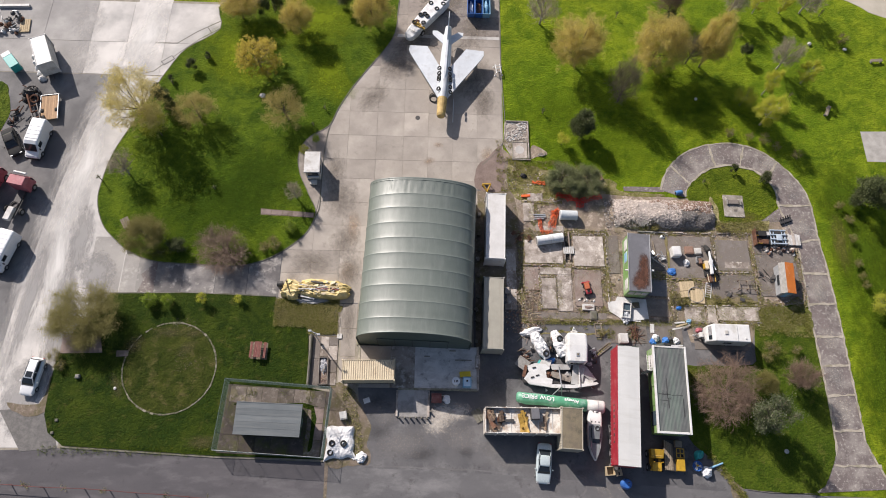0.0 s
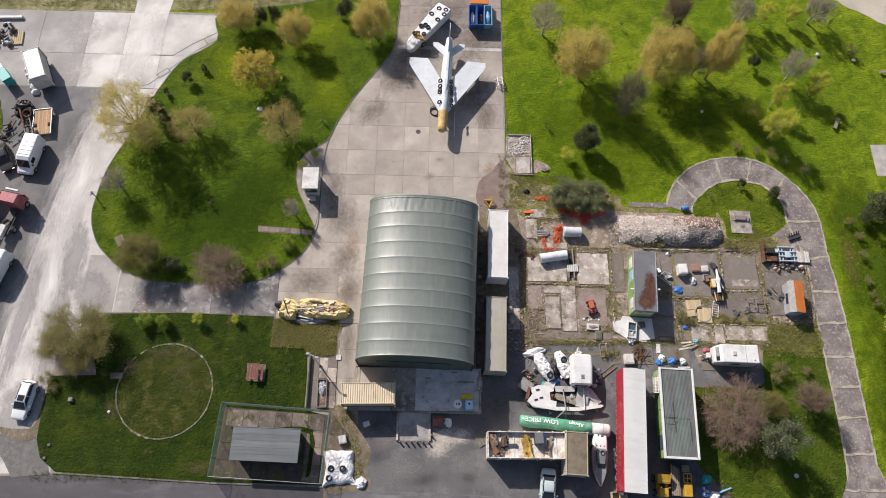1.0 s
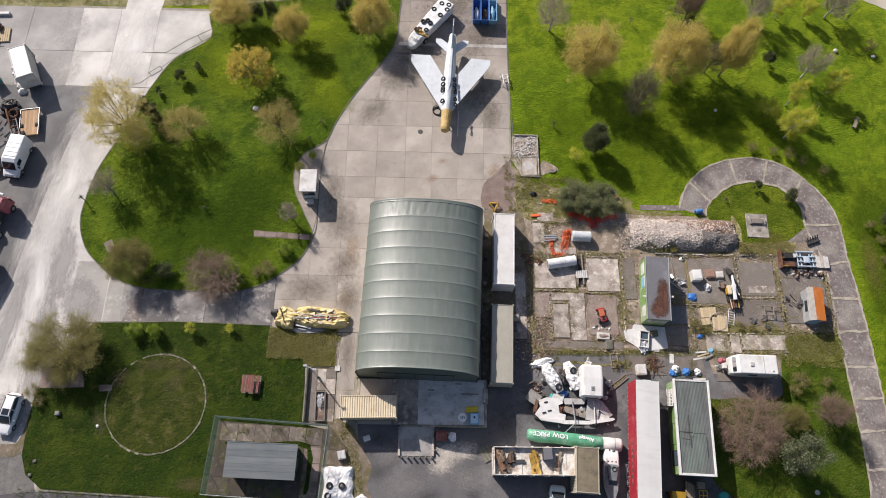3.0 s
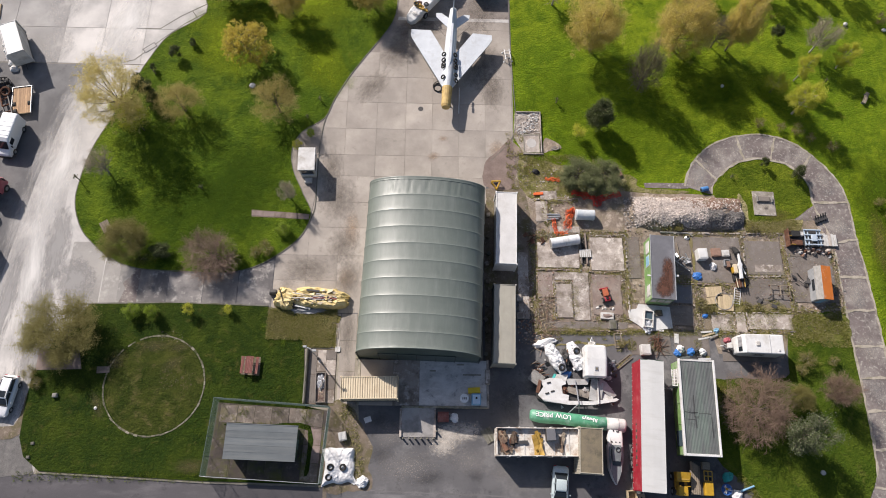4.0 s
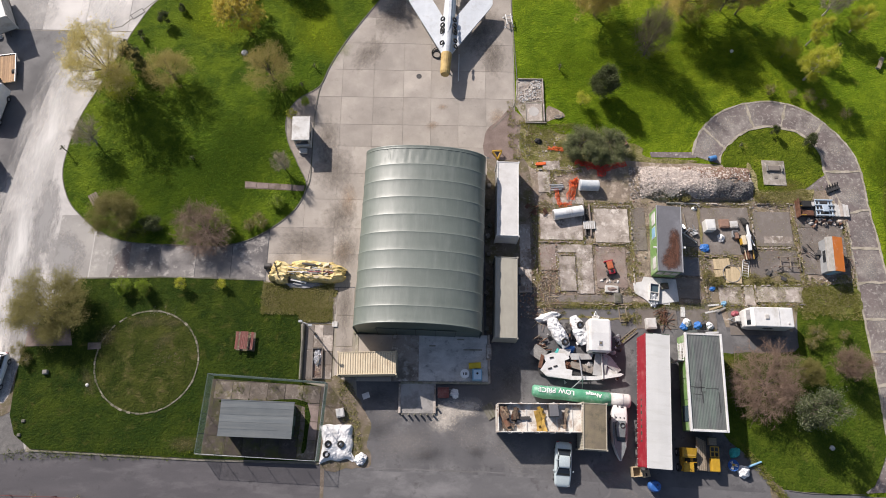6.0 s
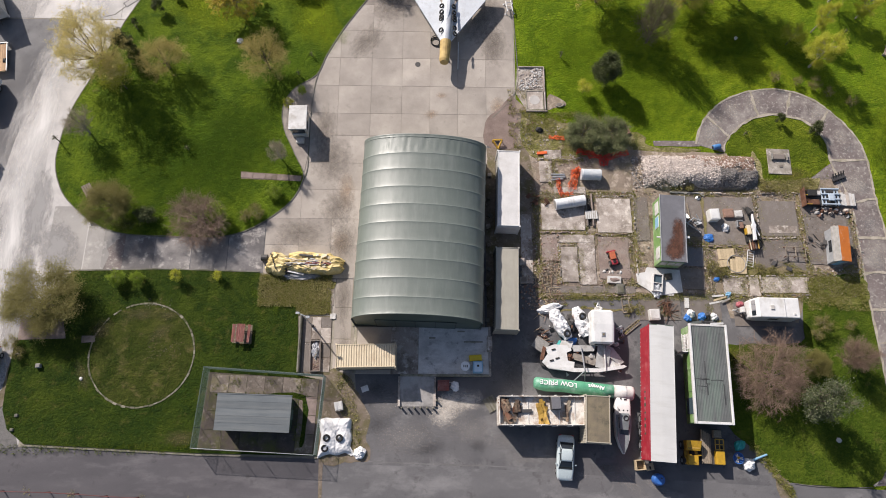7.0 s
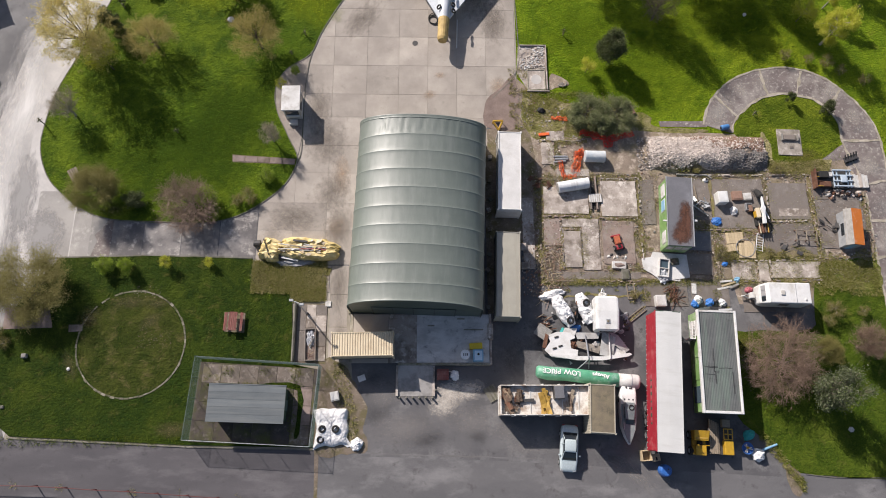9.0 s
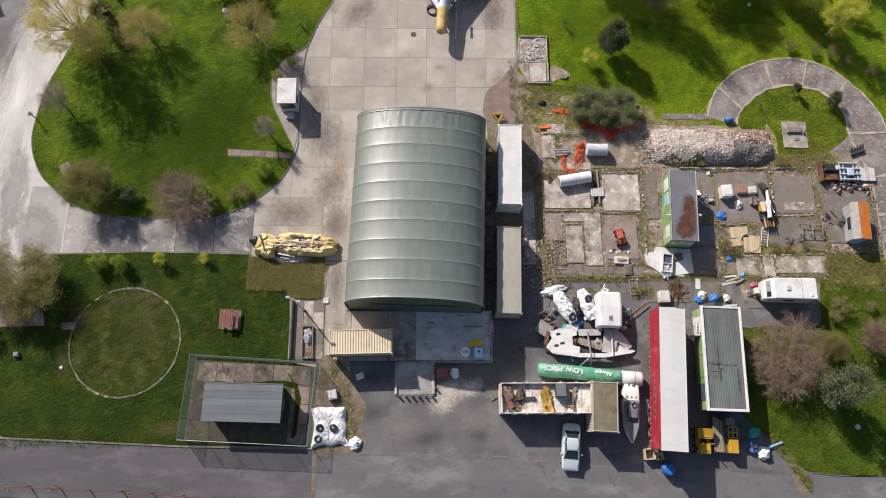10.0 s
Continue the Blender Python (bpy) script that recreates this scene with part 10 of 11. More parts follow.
for k in range(12):
    a = random.uniform(0, 3.1)
    c = Vector((random.uniform(-0.5, 0.7), random.uniform(-0.9, 1.3), random.uniform(0.1, 0.5)))
    d = Vector((math.cos(a), math.sin(a), 0.1)) * 0.5
    part("lath", rod(c - d, c + d, 0.06, 0.05, 5), WOOD if k % 2 else RUST, t)
t = thing("caravan", "white rounded caravan body with a roof hatch", "caravan", 28.4, -1.1, -2)
t.scale = (1.10, 1.12, 1.05)
part("body", loft([rsec(-1.6, 0.92, 0.35, 1.85, 0.25), rsec(-1.45, 1.08, 0.3, 2.05, 0.28), rsec(0.2, 1.14, 0.3, 2.12, 0.28), rsec(1.4, 1.1, 0.3, 2.05, 0.28), rsec(1.6, 0.95, 0.4, 1.85, 0.25)]), WHITEP, t)
part("roof_hatch", box(-0.19, 0.19, -0.98, -0.56, 2.04, 2.13, 0.02), STEEL, t)
part("roof_hatch", box(-0.10, 0.10, -0.88, -0.66, 2.13, 2.15, 0.01), BROWNROOF, t)
part("window", box(-0.7, 0.7, -1.63, -1.58, 1.0, 1.6, 0.02), GLASS, t)
part("drawbar", rod((-0.4, 1.6, 0.45), (0, 2.6, 0.4), 0.06, 0.06, 6), STEEL, t)
part("drawbar", rod((0.4, 1.6, 0.45), (0, 2.6, 0.4), 0.06, 0.06, 6), STEEL, t)
part("gas_box", lump(0.4, 0.3, 0.6, 2, 0.3, 1.5, 3, m=pose(0, 1.95, 0.3)), WHITED, t)
for s in (-1, 1):
    wheel(t, s * 1.0, -0.1, 0.32, 0.2)

# ---- touring caravan ----
t = thing("touring_caravan", "white touring caravan parked beside the cleared plot", "caravan", 46.95, 0.95, -91.5)
t.scale = (0.98, 0.83, 0.97)
part("body", loft([rsec(-3.05, 0.86, 0.45, 1.45, 0.16), rsec(-2.95, 0.98, 0.38, 1.75, 0.16), rsec(-2.55, 1.06, 0.35, 2.3, 0.16), rsec(-2.25, 1.1, 0.32, 2.54, 0.14), rsec(2.75, 1.12, 0.32, 2.6, 0.14), rsec(2.85, 1.06, 0.36, 2.5, 0.14)]), WHITEP, t)
# The pale tint paints a reflection into the front panes.
PANE = glassy("pale_reflecting_pane", (0.27, 0.265, 0.27))
for x0, x1 in ((-0.82, -0.34), (-0.28, 0.28), (0.34, 0.82)):
    part("front_window", loft([[(x0, -2.91, 1.84), (x1, -2.91, 1.84), (x1, -2.62, 2.24), (x0, -2.62, 2.24)], [(x0, -2.95, 1.86), (x1, -2.95, 1.86), (x1, -2.65, 2.27), (x0, -2.65, 2.27)]]), PANE if x0 < 0.3 else GLASS, t)
for s in (-1, 1):
    part("side_window", box(s * 1.11 - 0.02, s * 1.11 + 0.02, -0.8, 0.4, 1.4, 1.95, 0.01), GLASS, t)
    wheel(t, s * 0.95, 0.3, 0.36, 0.24)
    part("drawbar", rod((s * 0.5, -3.0, 0.5), (0, -4.4, 0.45), 0.06, 0.05, 6), STEEL, t)
part("gas_box", box(-0.34, 0.3, -3.75, -3.2, 0.45, 0.95, 0.08, 2), WHITED, t)
part("gas_bottle", rod((0.42, -3.35, 0.4), (0.42, -3.35, 1.0), 0.17, 0.15, 12), DARKSTEEL, t)
part("hitch", rod((0, -4.7, 0.5), (0, -4.3, 0.5), 0.07, 0.07, 8), WHITED, t)
part("jockey_wheel", rod((-0.05, -4.1, 0.0), (-0.05, -4.1, 0.7), 0.05, 0.05, 8), DARKSTEEL, t)
part("roof_seam", box(-1.0, 1.0, 0.98, 1.02, 2.585, 2.61), STEEL, t)
part("roof_vent", box(-0.25, 0.25, -0.9, -0.4, 2.57, 2.68, 0.03), WHITED, t)
part("roof_vent", box(0.55, 0.8, 2.0, 2.25, 2.58, 2.68, 0.03), WHITED, t)

# ---- wrapped machine ----
t = thing("wrapped_machine", "long machine under torn yellow tarpaulin", "machine", -3.3, 5.95, -4)
TARPB = surf("faded_yellow_tarp", (0.62, 0.485, 0.200), (0.50, 0.375, 0.140), 0.8, 6.0, 0.20, 0.6, 0.6, 0.05, stain=(0.70, 0.590, 0.34), ss=0.9, st=0.57, second=(0.27, 0.185, 0.080), s3=2.4, st3=0.655)
rf = random.Random(23)
for lab, x0, x1, prof, cy in (("body", -1.9, 4.15, ((0.0, 1.05), (0.12, 1.26), (0.45, 1.32), (0.75, 1.18), (0.92, 0.95), (1.0, 0.5)), 0.12), ("head", -4.1, -1.85, ((0.0, 0.85), (0.1, 1.20), (0.8, 1.25), (1.0, 1.0)), -0.25)):
    secs = []
    m = 15 if lab == "body" else 8
    for i in range(m + 1):
        u = i / m
        k = next(q for q in range(len(prof) - 1) if prof[q + 1][0] >= u)
        (ua, wa), (ub, wb) = prof[k], prof[k + 1]
        w = (wa + (wb - wa) * (u - ua) / (ub - ua)) * rf.uniform(0.92, 1.08)
        h = 1.12 * min(1.0, 0.45 + 5 * u, 0.45 + 5 * (1 - u))
        row = []
        for q in range(14):
            v = q / 13 * 2 - 1
            top = max(0.0, 1 - abs(v) ** 9)
            dip = 0.20 * math.exp(-(v / 0.45) ** 2) if lab == "body" and 0.08 < u < 0.78 else 0.0
            row.append((x0 + (x1 - x0) * u + rf.uniform(-0.14, 0.14), cy + w * v + rf.uniform(-0.07, 0.07), max(0.0, top * (h - dip + rf.uniform(-0.15, 0.06)))))
        secs.append(row)
    b = loft(secs, closed=False)
    bmesh.ops.triangulate(b, faces=b.faces[:])
    if lab == "head":
        b.transform(pose(-3.0, 0, 0, 0, 0, -14) @ pose(3.0, 0, 0))
    part("cover_" + lab, b, TARPB, t)
rr = random.Random(19)
for k in range(18):
    u = rr.random()
    x, y, r, l = -1.2 + 3.6 * u, rr.uniform(-0.62, 0.55) * (1 - 0.35 * u), rr.uniform(-5, 5) + 10 * (0.5 - u) * rr.choice((-1, 1)), rr.uniform(0.9, 2.6)
    part("exposed_rail", box(-l / 2, l / 2, -0.04, 0.04, 0, 0.08, 0.01), (WHITED, WHITEP, PALEWOOD, WHITED, DARKSTEEL, PINKRED, CREAM)[k % 7], t, m=pose(min(x, 2.9 - l / 2), y * 0.8 + 0.1, 1.02 + 0.02 * (k % 6), 0, rr.uniform(-2, 2), r))
part("exposed_rail", box(-0.75, 0.75, -0.11, 0.11, 0, 0.16, 0.02), DARKSTEEL, t, m=pose(0.1, 0.72, 1.08, 0, 0, -2))
part("white_plate", box(-0.9, 0.9, -0.12, 0.12, 0, 0.1, 0.02), WHITEP, t, m=pose(-0.9, -1.15, 0.5, -20, 0, -8))
for k in range(6):
    part("slot", box(-0.14, 0.14, -0.06, 0.06, 0, 0.08, 0.01), BLACK, t, m=pose(-3.7 + 0.14 * k, 0.55 - 0.30 * k, 1.08, 0, 0, -70 + 20 * (k % 2)))
for k in range(22):
    # torn and folded strips of the cover
    n = rr.choice((3, 4))
    r = rr.uniform(0.22, 0.60)
    a0 = rr.uniform(0, 6.3)
    pts = [(r * math.cos(a0 + 6.283 * i / n), 0.45 * r * math.sin(a0 + 6.283 * i / n)) for i in range(n)]
    b = loft([[(px, py, 0) for px, py in pts], [(px * 0.97, py * 0.97, 0.025) for px, py in pts]])
    part("torn_flap", b, (TARPB, CREAM, TARPB, PALEWOOD, WHITED)[k % 5], t, m=pose(rr.uniform(-1.9, 2.9), rr.uniform(-0.85, 0.95), rr.uniform(1.02, 1.16), rr.uniform(-22, 22), rr.uniform(-18, 18), rr.uniform(-40, 40)))
part("drum", rod((-4.9, 0.3, 0.35), (-4.2, 0.35, 0.35), 0.35, 0.35, 14), DARKSTEEL, t)
t = thing("tarpaulin", "grey sheet trailing from the wrapped machine", "tarpaulin", -3.9, 4.6, 0)
part("sheet", lump(1.9, 0.45, 0.4, 6, 0.4, 1.8, 4), surf("grey_sheet", (0.30, 0.30, 0.31), (0.22, 0.22, 0.23), 1.5, 8.0, 0.2, 0.6, 0.3, 0.03), t)

# ---- dumpers ----
t = thing("dumper", "yellow site dumper with a black cab floor", "dumper", 36.85, -13.7, -3)
part("skip_body", loft([rsec(0.2, 0.72, 0.7, 1.5, 0.1), rsec(1.15, 0.8, 0.8, 1.75, 0.1)]), YELLOWP, t)
part("chassis", box(-0.65, 0.65, -1.15, 0.9, 0.4, 0.8, 0.05), YELLOWP, t)
part("engine_cover", box(-0.5, 0.55, -1.2, -0.25, 0.8, 1.25, 0.08, 2), YELLOWP, t)
part("tub_floor", box(-0.6, 0.6, 0.35, 1.05, 1.45, 1.58, 0.02), OCHRE, t)
part("seat", box(-0.25, 0.25, -0.25, 0.15, 0.8, 1.05, 0.05), BLACK, t)
for s in (-1, 1):
    wheel(t, s * 0.78, 0.7, 0.42, 0.3)
    wheel(t, s * 0.72, -0.8, 0.42, 0.3)
    part("roll_bar", rod((s * 0.55, -0.25, 0.8), (s * 0.5, -0.25, 2.0), 0.05, 0.05, 6), YELLOWP, t)
t = thing("plant_trailer", "small flat trailer with planks and yellow frames", "trailer", 39.0, -13.1, -3)
part("bed", box(-1.1, 1.15, -1.8, 1.7, 0.55, 0.7, 0.03), DARKSTEEL, t)
for i in range(5):
    part("plank", box(-1.05 + 0.2 * i, -0.88 + 0.2 * i, -1.7, 1.6 - 0.1 * i, 0.7, 0.8 + 0.03 * (i % 2), 0.01), WOOD, t)
part("yellow_box", box(0.2, 1.1, -1.75, -0.4, 0.7, 1.3, 0.08, 2), YELLOWP, t)
for x in (0.2, 0.62, 1.05):
    part("frame_bar", rod((x, -0.3, 1.2), (x, 0.7, 1.2), 0.05, 0.05, 6), YELLOWP, t)
for y in (-0.3, 0.2, 0.7):
    part("frame_bar", rod((0.2, y, 1.2), (1.05, y, 1.2), 0.05, 0.05, 6), YELLOWP, t)
    part("frame_leg", rod((1.05, y, 0.7), (1.05, y, 1.2), 0.04, 0.04, 6), YELLOWP, t)
part("crate", box(0.1, 0.9, 0.85, 1.6, 0.7, 1.2, 0.04), WOOD, t)
for s in (-1, 1):
    wheel(t, s * 1.0, -0.2, 0.4, 0.25)
t = thing("pipe", "light blue pipe lying at the lawn's edge", "pipe", 44.0, -14.2, 20)
part("tube", rod((-0.9, 0, 0.15), (0.9, 0, 0.2), 0.13, 0.1, 10), LIGHTBLUE, t)
t = thing("barrel", "blue plastic barrel standing on the tarmac", "barrel", 33.3, -16.3, 0)
t.scale = (1.35, 1.35, 1.1)
part("drum", loft([ellsec((0, 0, z), (0, 0, 1), r, r, 18, (0, 1, 0)) for z, r in ((0, 0.36), (0.1, 0.42), (0.5, 0.45), (0.9, 0.42), (1.0, 0.36))]), BLUEP, t)
part("lid", rod((0, 0, 0.99), (0, 0, 1.04), 0.35, 0.33, 16), BLUEP, t)
part("bung", rod((0.12, 0.1, 1.04), (0.12, 0.1, 1.07), 0.06, 0.06, 8), DARKSTEEL, t)
t = thing("pallet_crate", "open wooden crate beside the trailer", "crate", 31.6, -14.9, 4)
for s in (-1, 1):
    part("board", box(s * 0.45 - 0.04, s * 0.45 + 0.04, -0.5, 0.5, 0, 0.8), PALEWOOD, t)
    part("board", box(-0.41, 0.41, s * 0.46 - 0.04, s * 0.46 + 0.04, 0, 0.8), PALEWOOD, t)
part("base", box(-0.41, 0.41, -0.42, 0.42, 0, 0.1), WOOD, t)
t = thing("hand_cart", "small tan cart at the trailer's end", "cart", 32.6, -15.1, 10)
part("tray", box(-0.4, 0.4, -0.35, 0.35, 0.3, 0.5, 0.03), PALEWOOD, t)
wheel(t, 0, -0.1, 0.28, 0.15)
part("handle", rod((0.3, 0.3, 0.5), (0.3, 0.9, 0.8), 0.03, 0.03, 6), STEEL, t)

# ---- dock goods ----
t = thing("drum", "white lidded drum on the dock", "drum", 14.0, -5.15, 0, z=0.43)
part("shell", rod((0, 0, 0), (0, 0, 0.7), 0.45, 0.47, 18), PLASTICW, t)
part("lid", rod((0, 0, 0.7), (0, 0, 0.76), 0.49, 0.46, 18), PLASTICW, t)
for k in (-0.15, 0.05, 0.2):
    part("mark", box(k - 0.05, k + 0.04, -0.14, 0.12, 0.76, 0.768), BLACK, t)
t = thing("water_tank", "light blue box tank on the dock", "tank", 15.3, -5.25, 0, z=0.43)
part("shell", box(-0.5, 0.5, -0.6, 0.6, 0, 0.95, 0.08, 2), LIGHTBLUE, t)
part("cap", rod((0, 0.1, 0.95), (0, 0.1, 1.0), 0.12, 0.12, 12), BLACK, t)
part("lid", box(-0.38, 0.38, -0.5, 0.45, 0.95, 0.975, 0.01), surf("pale_blue_lid", (0.50, 0.64, 0.74), (0.44, 0.58, 0.68), 1.5, 12.0, 0.1, 0.5, 0.1, 0.004), t)
t = thing("tray", "yellow plastic tray on the dock", "tray", 15.1, -4.25, 4, z=0.43)
BRIGHTY = surf("bright_yellow_plastic", (0.78, 0.58, 0.03), (0.70, 0.50, 0.025), 1.5, 12.0, 0.12, 0.5, 0.1, 0.004)
part("base", box(-0.65, 0.65, -0.3, 0.3, 0, 0.3, 0.02), BRIGHTY, t)
for s in (-1, 1):
    part("rim", box(-0.65, 0.65, s * 0.28 - 0.03, s * 0.28 + 0.03, 0.3, 0.4, 0.01), BRIGHTY, t)
t = thing("trolley", "red steel trolley below the dock", "trolley", 11.75, -7.1, 0)
part("tray", box(-0.6, 0.6, -0.5, 0.5, 0.35, 0.55, 0.04), TABLEW, t)
for s in (-1, 1):
    part("side_rail", box(-0.6, 0.6, s * 0.5 - 0.04, s * 0.5 + 0.04, 0.55, 0.7, 0.01), TABLEW, t)
part("handle", rod((0.6, 0.3, 0.6), (1.0, 0.3, 0.9), 0.03, 0.03, 6), STEEL, t)
for sx in (-1, 1):
    wheel(t, sx * 0.55, -0.2, 0.22, 0.1)
t = thing("paper_sheet", "crumpled pale paper on the tarmac", "paper", 3.6, -7.4, 20)
part("leaf", box(-0.4, 0.35, -0.3, 0.3, 0, 0.02), WHITEP, t)

# ---- white tarpaulin mound with tyres ----
t = thing("tarpaulin_mound", "mound under a creased white tarpaulin", "tarpaulin", 0.75, -12.2, 4)
b = bmesh.new()
n = 36
g = []
for i in range(n + 1):
    g.append([])
    for j in range(n + 1):
        u, v = i / n * 2 - 1, j / n * 2 - 1
        e = 1 - max(abs(u), abs(v)) ** 4
        z = 0.68 * e ** 0.6 * (0.8 + 0.3 * noise.noise(Vector((u * 1.8, v * 1.8, 1)))) + 0.06 * e ** 0.3 * noise.noise(Vector((u * 7, v * 7, 3))) + 0.02
        k = 1.03 + 0.22 * noise.noise(Vector((u * 1.5, v * 1.5, 5)))
        g[-1].append(b.verts.new((u * 1.6 * k, v * 1.7 * k, max(z, 0.01))))
for i in range(n):
    for j in range(n):
        b.faces.new((g[i][j], g[i + 1][j], g[i + 1][j + 1], g[i][j + 1]))
part("sheet", b, TARPW, t)
part("corner_flap", loft([[(1.15, -0.5, 0.30), (1.95, -1.85, 0.05), (1.55, -2.0, 0.03), (0.8, -1.5, 0.22)], [(1.15, -0.5, 0.34), (1.95, -1.85, 0.09), (1.55, -2.0, 0.07), (0.8, -1.5, 0.26)]]), TARPW, t)
part("corner_flap", loft([[(0.9, 1.3, 0.30), (1.45, 1.75, 0.10), (1.6, 1.0, 0.12), (1.3, 0.5, 0.30)], [(0.9, 1.3, 0.34), (1.45, 1.75, 0.14), (1.6, 1.0, 0.16), (1.3, 0.5, 0.34)]]), TARPW, t)
# Solid black plate paints the shade inside an opening of the sheet.
part("dark_gap", loft([[(1.45, 0.45, 0.12), (1.72, 0.75, 0.08), (1.50, -0.15, 0.16)], [(1.45, 0.45, 0.16), (1.72, 0.75, 0.12), (1.50, -0.15, 0.20)]]), BLACK, t)
for x, y, z in ((-0.05, -12.35, 0.62), (1.25, -12.35, 0.66), (-0.2, -13.35, 0.42)):
    u = thing("tyre", "black tyre holding down the tarpaulin", "tyre", x, y, 0, z=z, group="tyres on the tarpaulin")
    part("ring", ring(0.27, 0.11, 16, 6, m=pose(0, 0, 0.08, 6, 5)), BLACK, u)

# ---- picnic table ----
sheet("table_slab", [(-10.7, -0.75), (-8.55, -0.8), (-8.6, -2.75), (-10.65, -2.7)], 0.115, DIRT, "worn bare square under the table", "slab", wobble=0.15)
t = thing("picnic_table", "picnic table with faded red planks", "table", -9.6, -1.75, 88, z=0.115)
for i in range(5):
    part("plank", box(-0.95, 0.95, -0.42 + 0.17 * i, -0.27 + 0.17 * i, 0.72, 0.76, 0.01), TABLEW, t)
for s in (-1, 1):
    for i in range(2):
        part("seat_plank", box(-0.95, 0.95, s * (0.72 + 0.16 * i) - 0.07, s * (0.72 + 0.16 * i) + 0.07, 0.43, 0.47, 0.01), TABLEW, t)
    part("leg_frame", box(s * 0.7 - 0.04, s * 0.7 + 0.04, -0.8, 0.8, 0.36, 0.43), WOOD, t)
    for q in (-1, 1):
        part("leg", rod((s * 0.7, q * 0.65, 0), (s * 0.7, q * 0.25, 0.72), 0.05, 0.05, 5), WOOD, t)

# ---- small plot with lamp post ----
sheet("small_plot", [(-3.3, 0.2), (-0.2, 0.25), (-0.15, -6.0), (-3.2, -5.8)], 0.06, DIRT, "old paved strip beside the lawn", "slab")
plot = thing("plot_slabs", "worn slabs of the small plot", "paving", 0, 0, z=0, kind="structure")
# The two dark slabs by the wall mix dark tarmac with the wall's shadow.
for x0, x1, y0, y1, mt in ((-3.2, -2.3, -2.6, 0.1, DARKPAD), (-3.2, -2.3, -5.7, -2.65, DARKPAD), (-2.25, -1.3, -2.3, 0.1, PAD), (-1.28, -0.2, -1.0, 0.1, DARKPAD), (-1.28, -0.2, -2.7, -1.03, PAD), (-1.1, -0.2, -4.2, -2.75, DARKPAD), (-1.1, -0.2, -5.7, -4.25, PAD), (-0.9, -0.5, 0.35, 2.2, DARKPAD), (-0.45, -0.1, 1.4, 3.2, PAD), (-0.9, -0.5, 2.3, 4.0, DARKPAD)):
    part("slab", box(x0, x1, y0, y1, 0, 0.09 + 0.02 * random.random(), 0.015), mt, plot)
t = thing("low_wall", "low dark wall at the lawn's edge", "wall", 0, 0, z=0.0, kind="structure")
part("wall_piece", box(-3.55, -3.3, -5.8, 0.3, 0, 0.55, 0.03), KERB, t)
part("coping", box(-3.50, -3.38, -5.8, 0.3, 0.55, 0.60, 0.02), KERB, t)
t = thing("planter_bed", "brick-edged bed filled with torn sheeting and rods", "planter", -1.72, -4.05, 2, z=0.06)
for x0, x1, y0, y1 in ((-0.58, -0.46, -1.65, 1.65), (0.46, 0.58, -1.65, 1.65), (-0.46, 0.46, 1.53, 1.65), (-0.46, 0.46, -1.65, -1.53)):
    part("edge", box(x0, x1, y0, y1, 0, 0.32, 0.02), DARKPAD, t)
part("soil_fill", box(-0.46, 0.46, -1.53, 1.53, 0, 0.08), SOIL, t)
part("torn_sheet", lump(0.40, 0.85, 0.26, 7, 0.5, 2.4, 4, m=pose(0.02, 0.6, 0.08)), surf("torn_polythene", (0.36, 0.37, 0.40), (0.22, 0.23, 0.25), 2.0, 9.0, 0.3, 0.3, 0.4, 0.03, spec=0.6), t)
rr = random.Random(41)
for k in range(16):
    a = rr.uniform(0, math.pi)
    c = Vector((rr.uniform(-0.3, 0.3), rr.uniform(-1.3, 1.1), 0.22 + 0.01 * k))
    d = Vector((math.cos(a), math.sin(a), rr.uniform(-0.1, 0.1))) * rr.uniform(0.2, 0.42)
    part("rod", rod(c - d, c + d, 0.02, 0.02, 5), (RUST, WHITED, DARKSTEEL, PALEWOOD)[k % 4], t)
debris("plot_crumbs", "earth and crumbs on the small paved plot", over(-3.1, -0.2, -5.7, 0.1), 120, 0.012, 0.04, (PAD, DIRT, PAD), lambda x, y: 0.12, seed=51)
t = thing("lamp_post", "tall grey lamp post with a double head", "lamp post", -2.2, -0.85, 0)
part("pole", rod((0, 0, 0), (0, 0, 6.0), 0.09, 0.055, 10), STEEL, t)
part("base", rod((0, 0, 0), (0, 0, 0.5), 0.16, 0.14, 10), DARKSTEEL, t)
part("arm", rod((-0.5, 0.2, 6.0), (0.5, -0.2, 6.0), 0.04, 0.04, 6), STEEL, t)
for s in (-1, 1):
    part("lamp_head", box(s * 0.5 - 0.2, s * 0.5 + 0.2, -s * 0.2 - 0.12, -s * 0.2 + 0.12, 5.95, 6.1, 0.03), STEEL, t)
t = thing("white_slab", "small pale square slab", "slab", -0.1, 0.2, 0, z=0.04)
part("block", box(-0.3, 0.3, -0.3, 0.3, 0, 0.12, 0.02), WHITED, t)

# ---- rail along the road ----
rail = thing("rail_fence", "low rusty red pipe rail along the road", "fence", 0, 0, z=0.02)
pts = [(-42, -16.9), (-38.5, -17.05), (-35, -17.2), (-31.5, -17.4), (-27.0, -17.5), (-24.2, -17.65), (-21.4, -17.85), (-18.3, -18.0), (-15.5, -18.2), (-12.6, -18.4), (-9.7, -18.6), (-6.5, -18.8)]
RAILRED = surf("rusty_red_paint", (0.13, 0.032, 0.03), (0.085, 0.022, 0.02), 2.0, 14.0, 0.25, 0.7, 0.2, 0.005)
for a, c in zip(pts, pts[1:]):
    part("rail", rod((*a, 0.95), (*c, 0.95), 0.036, 0.036, 8), RAILRED, rail)
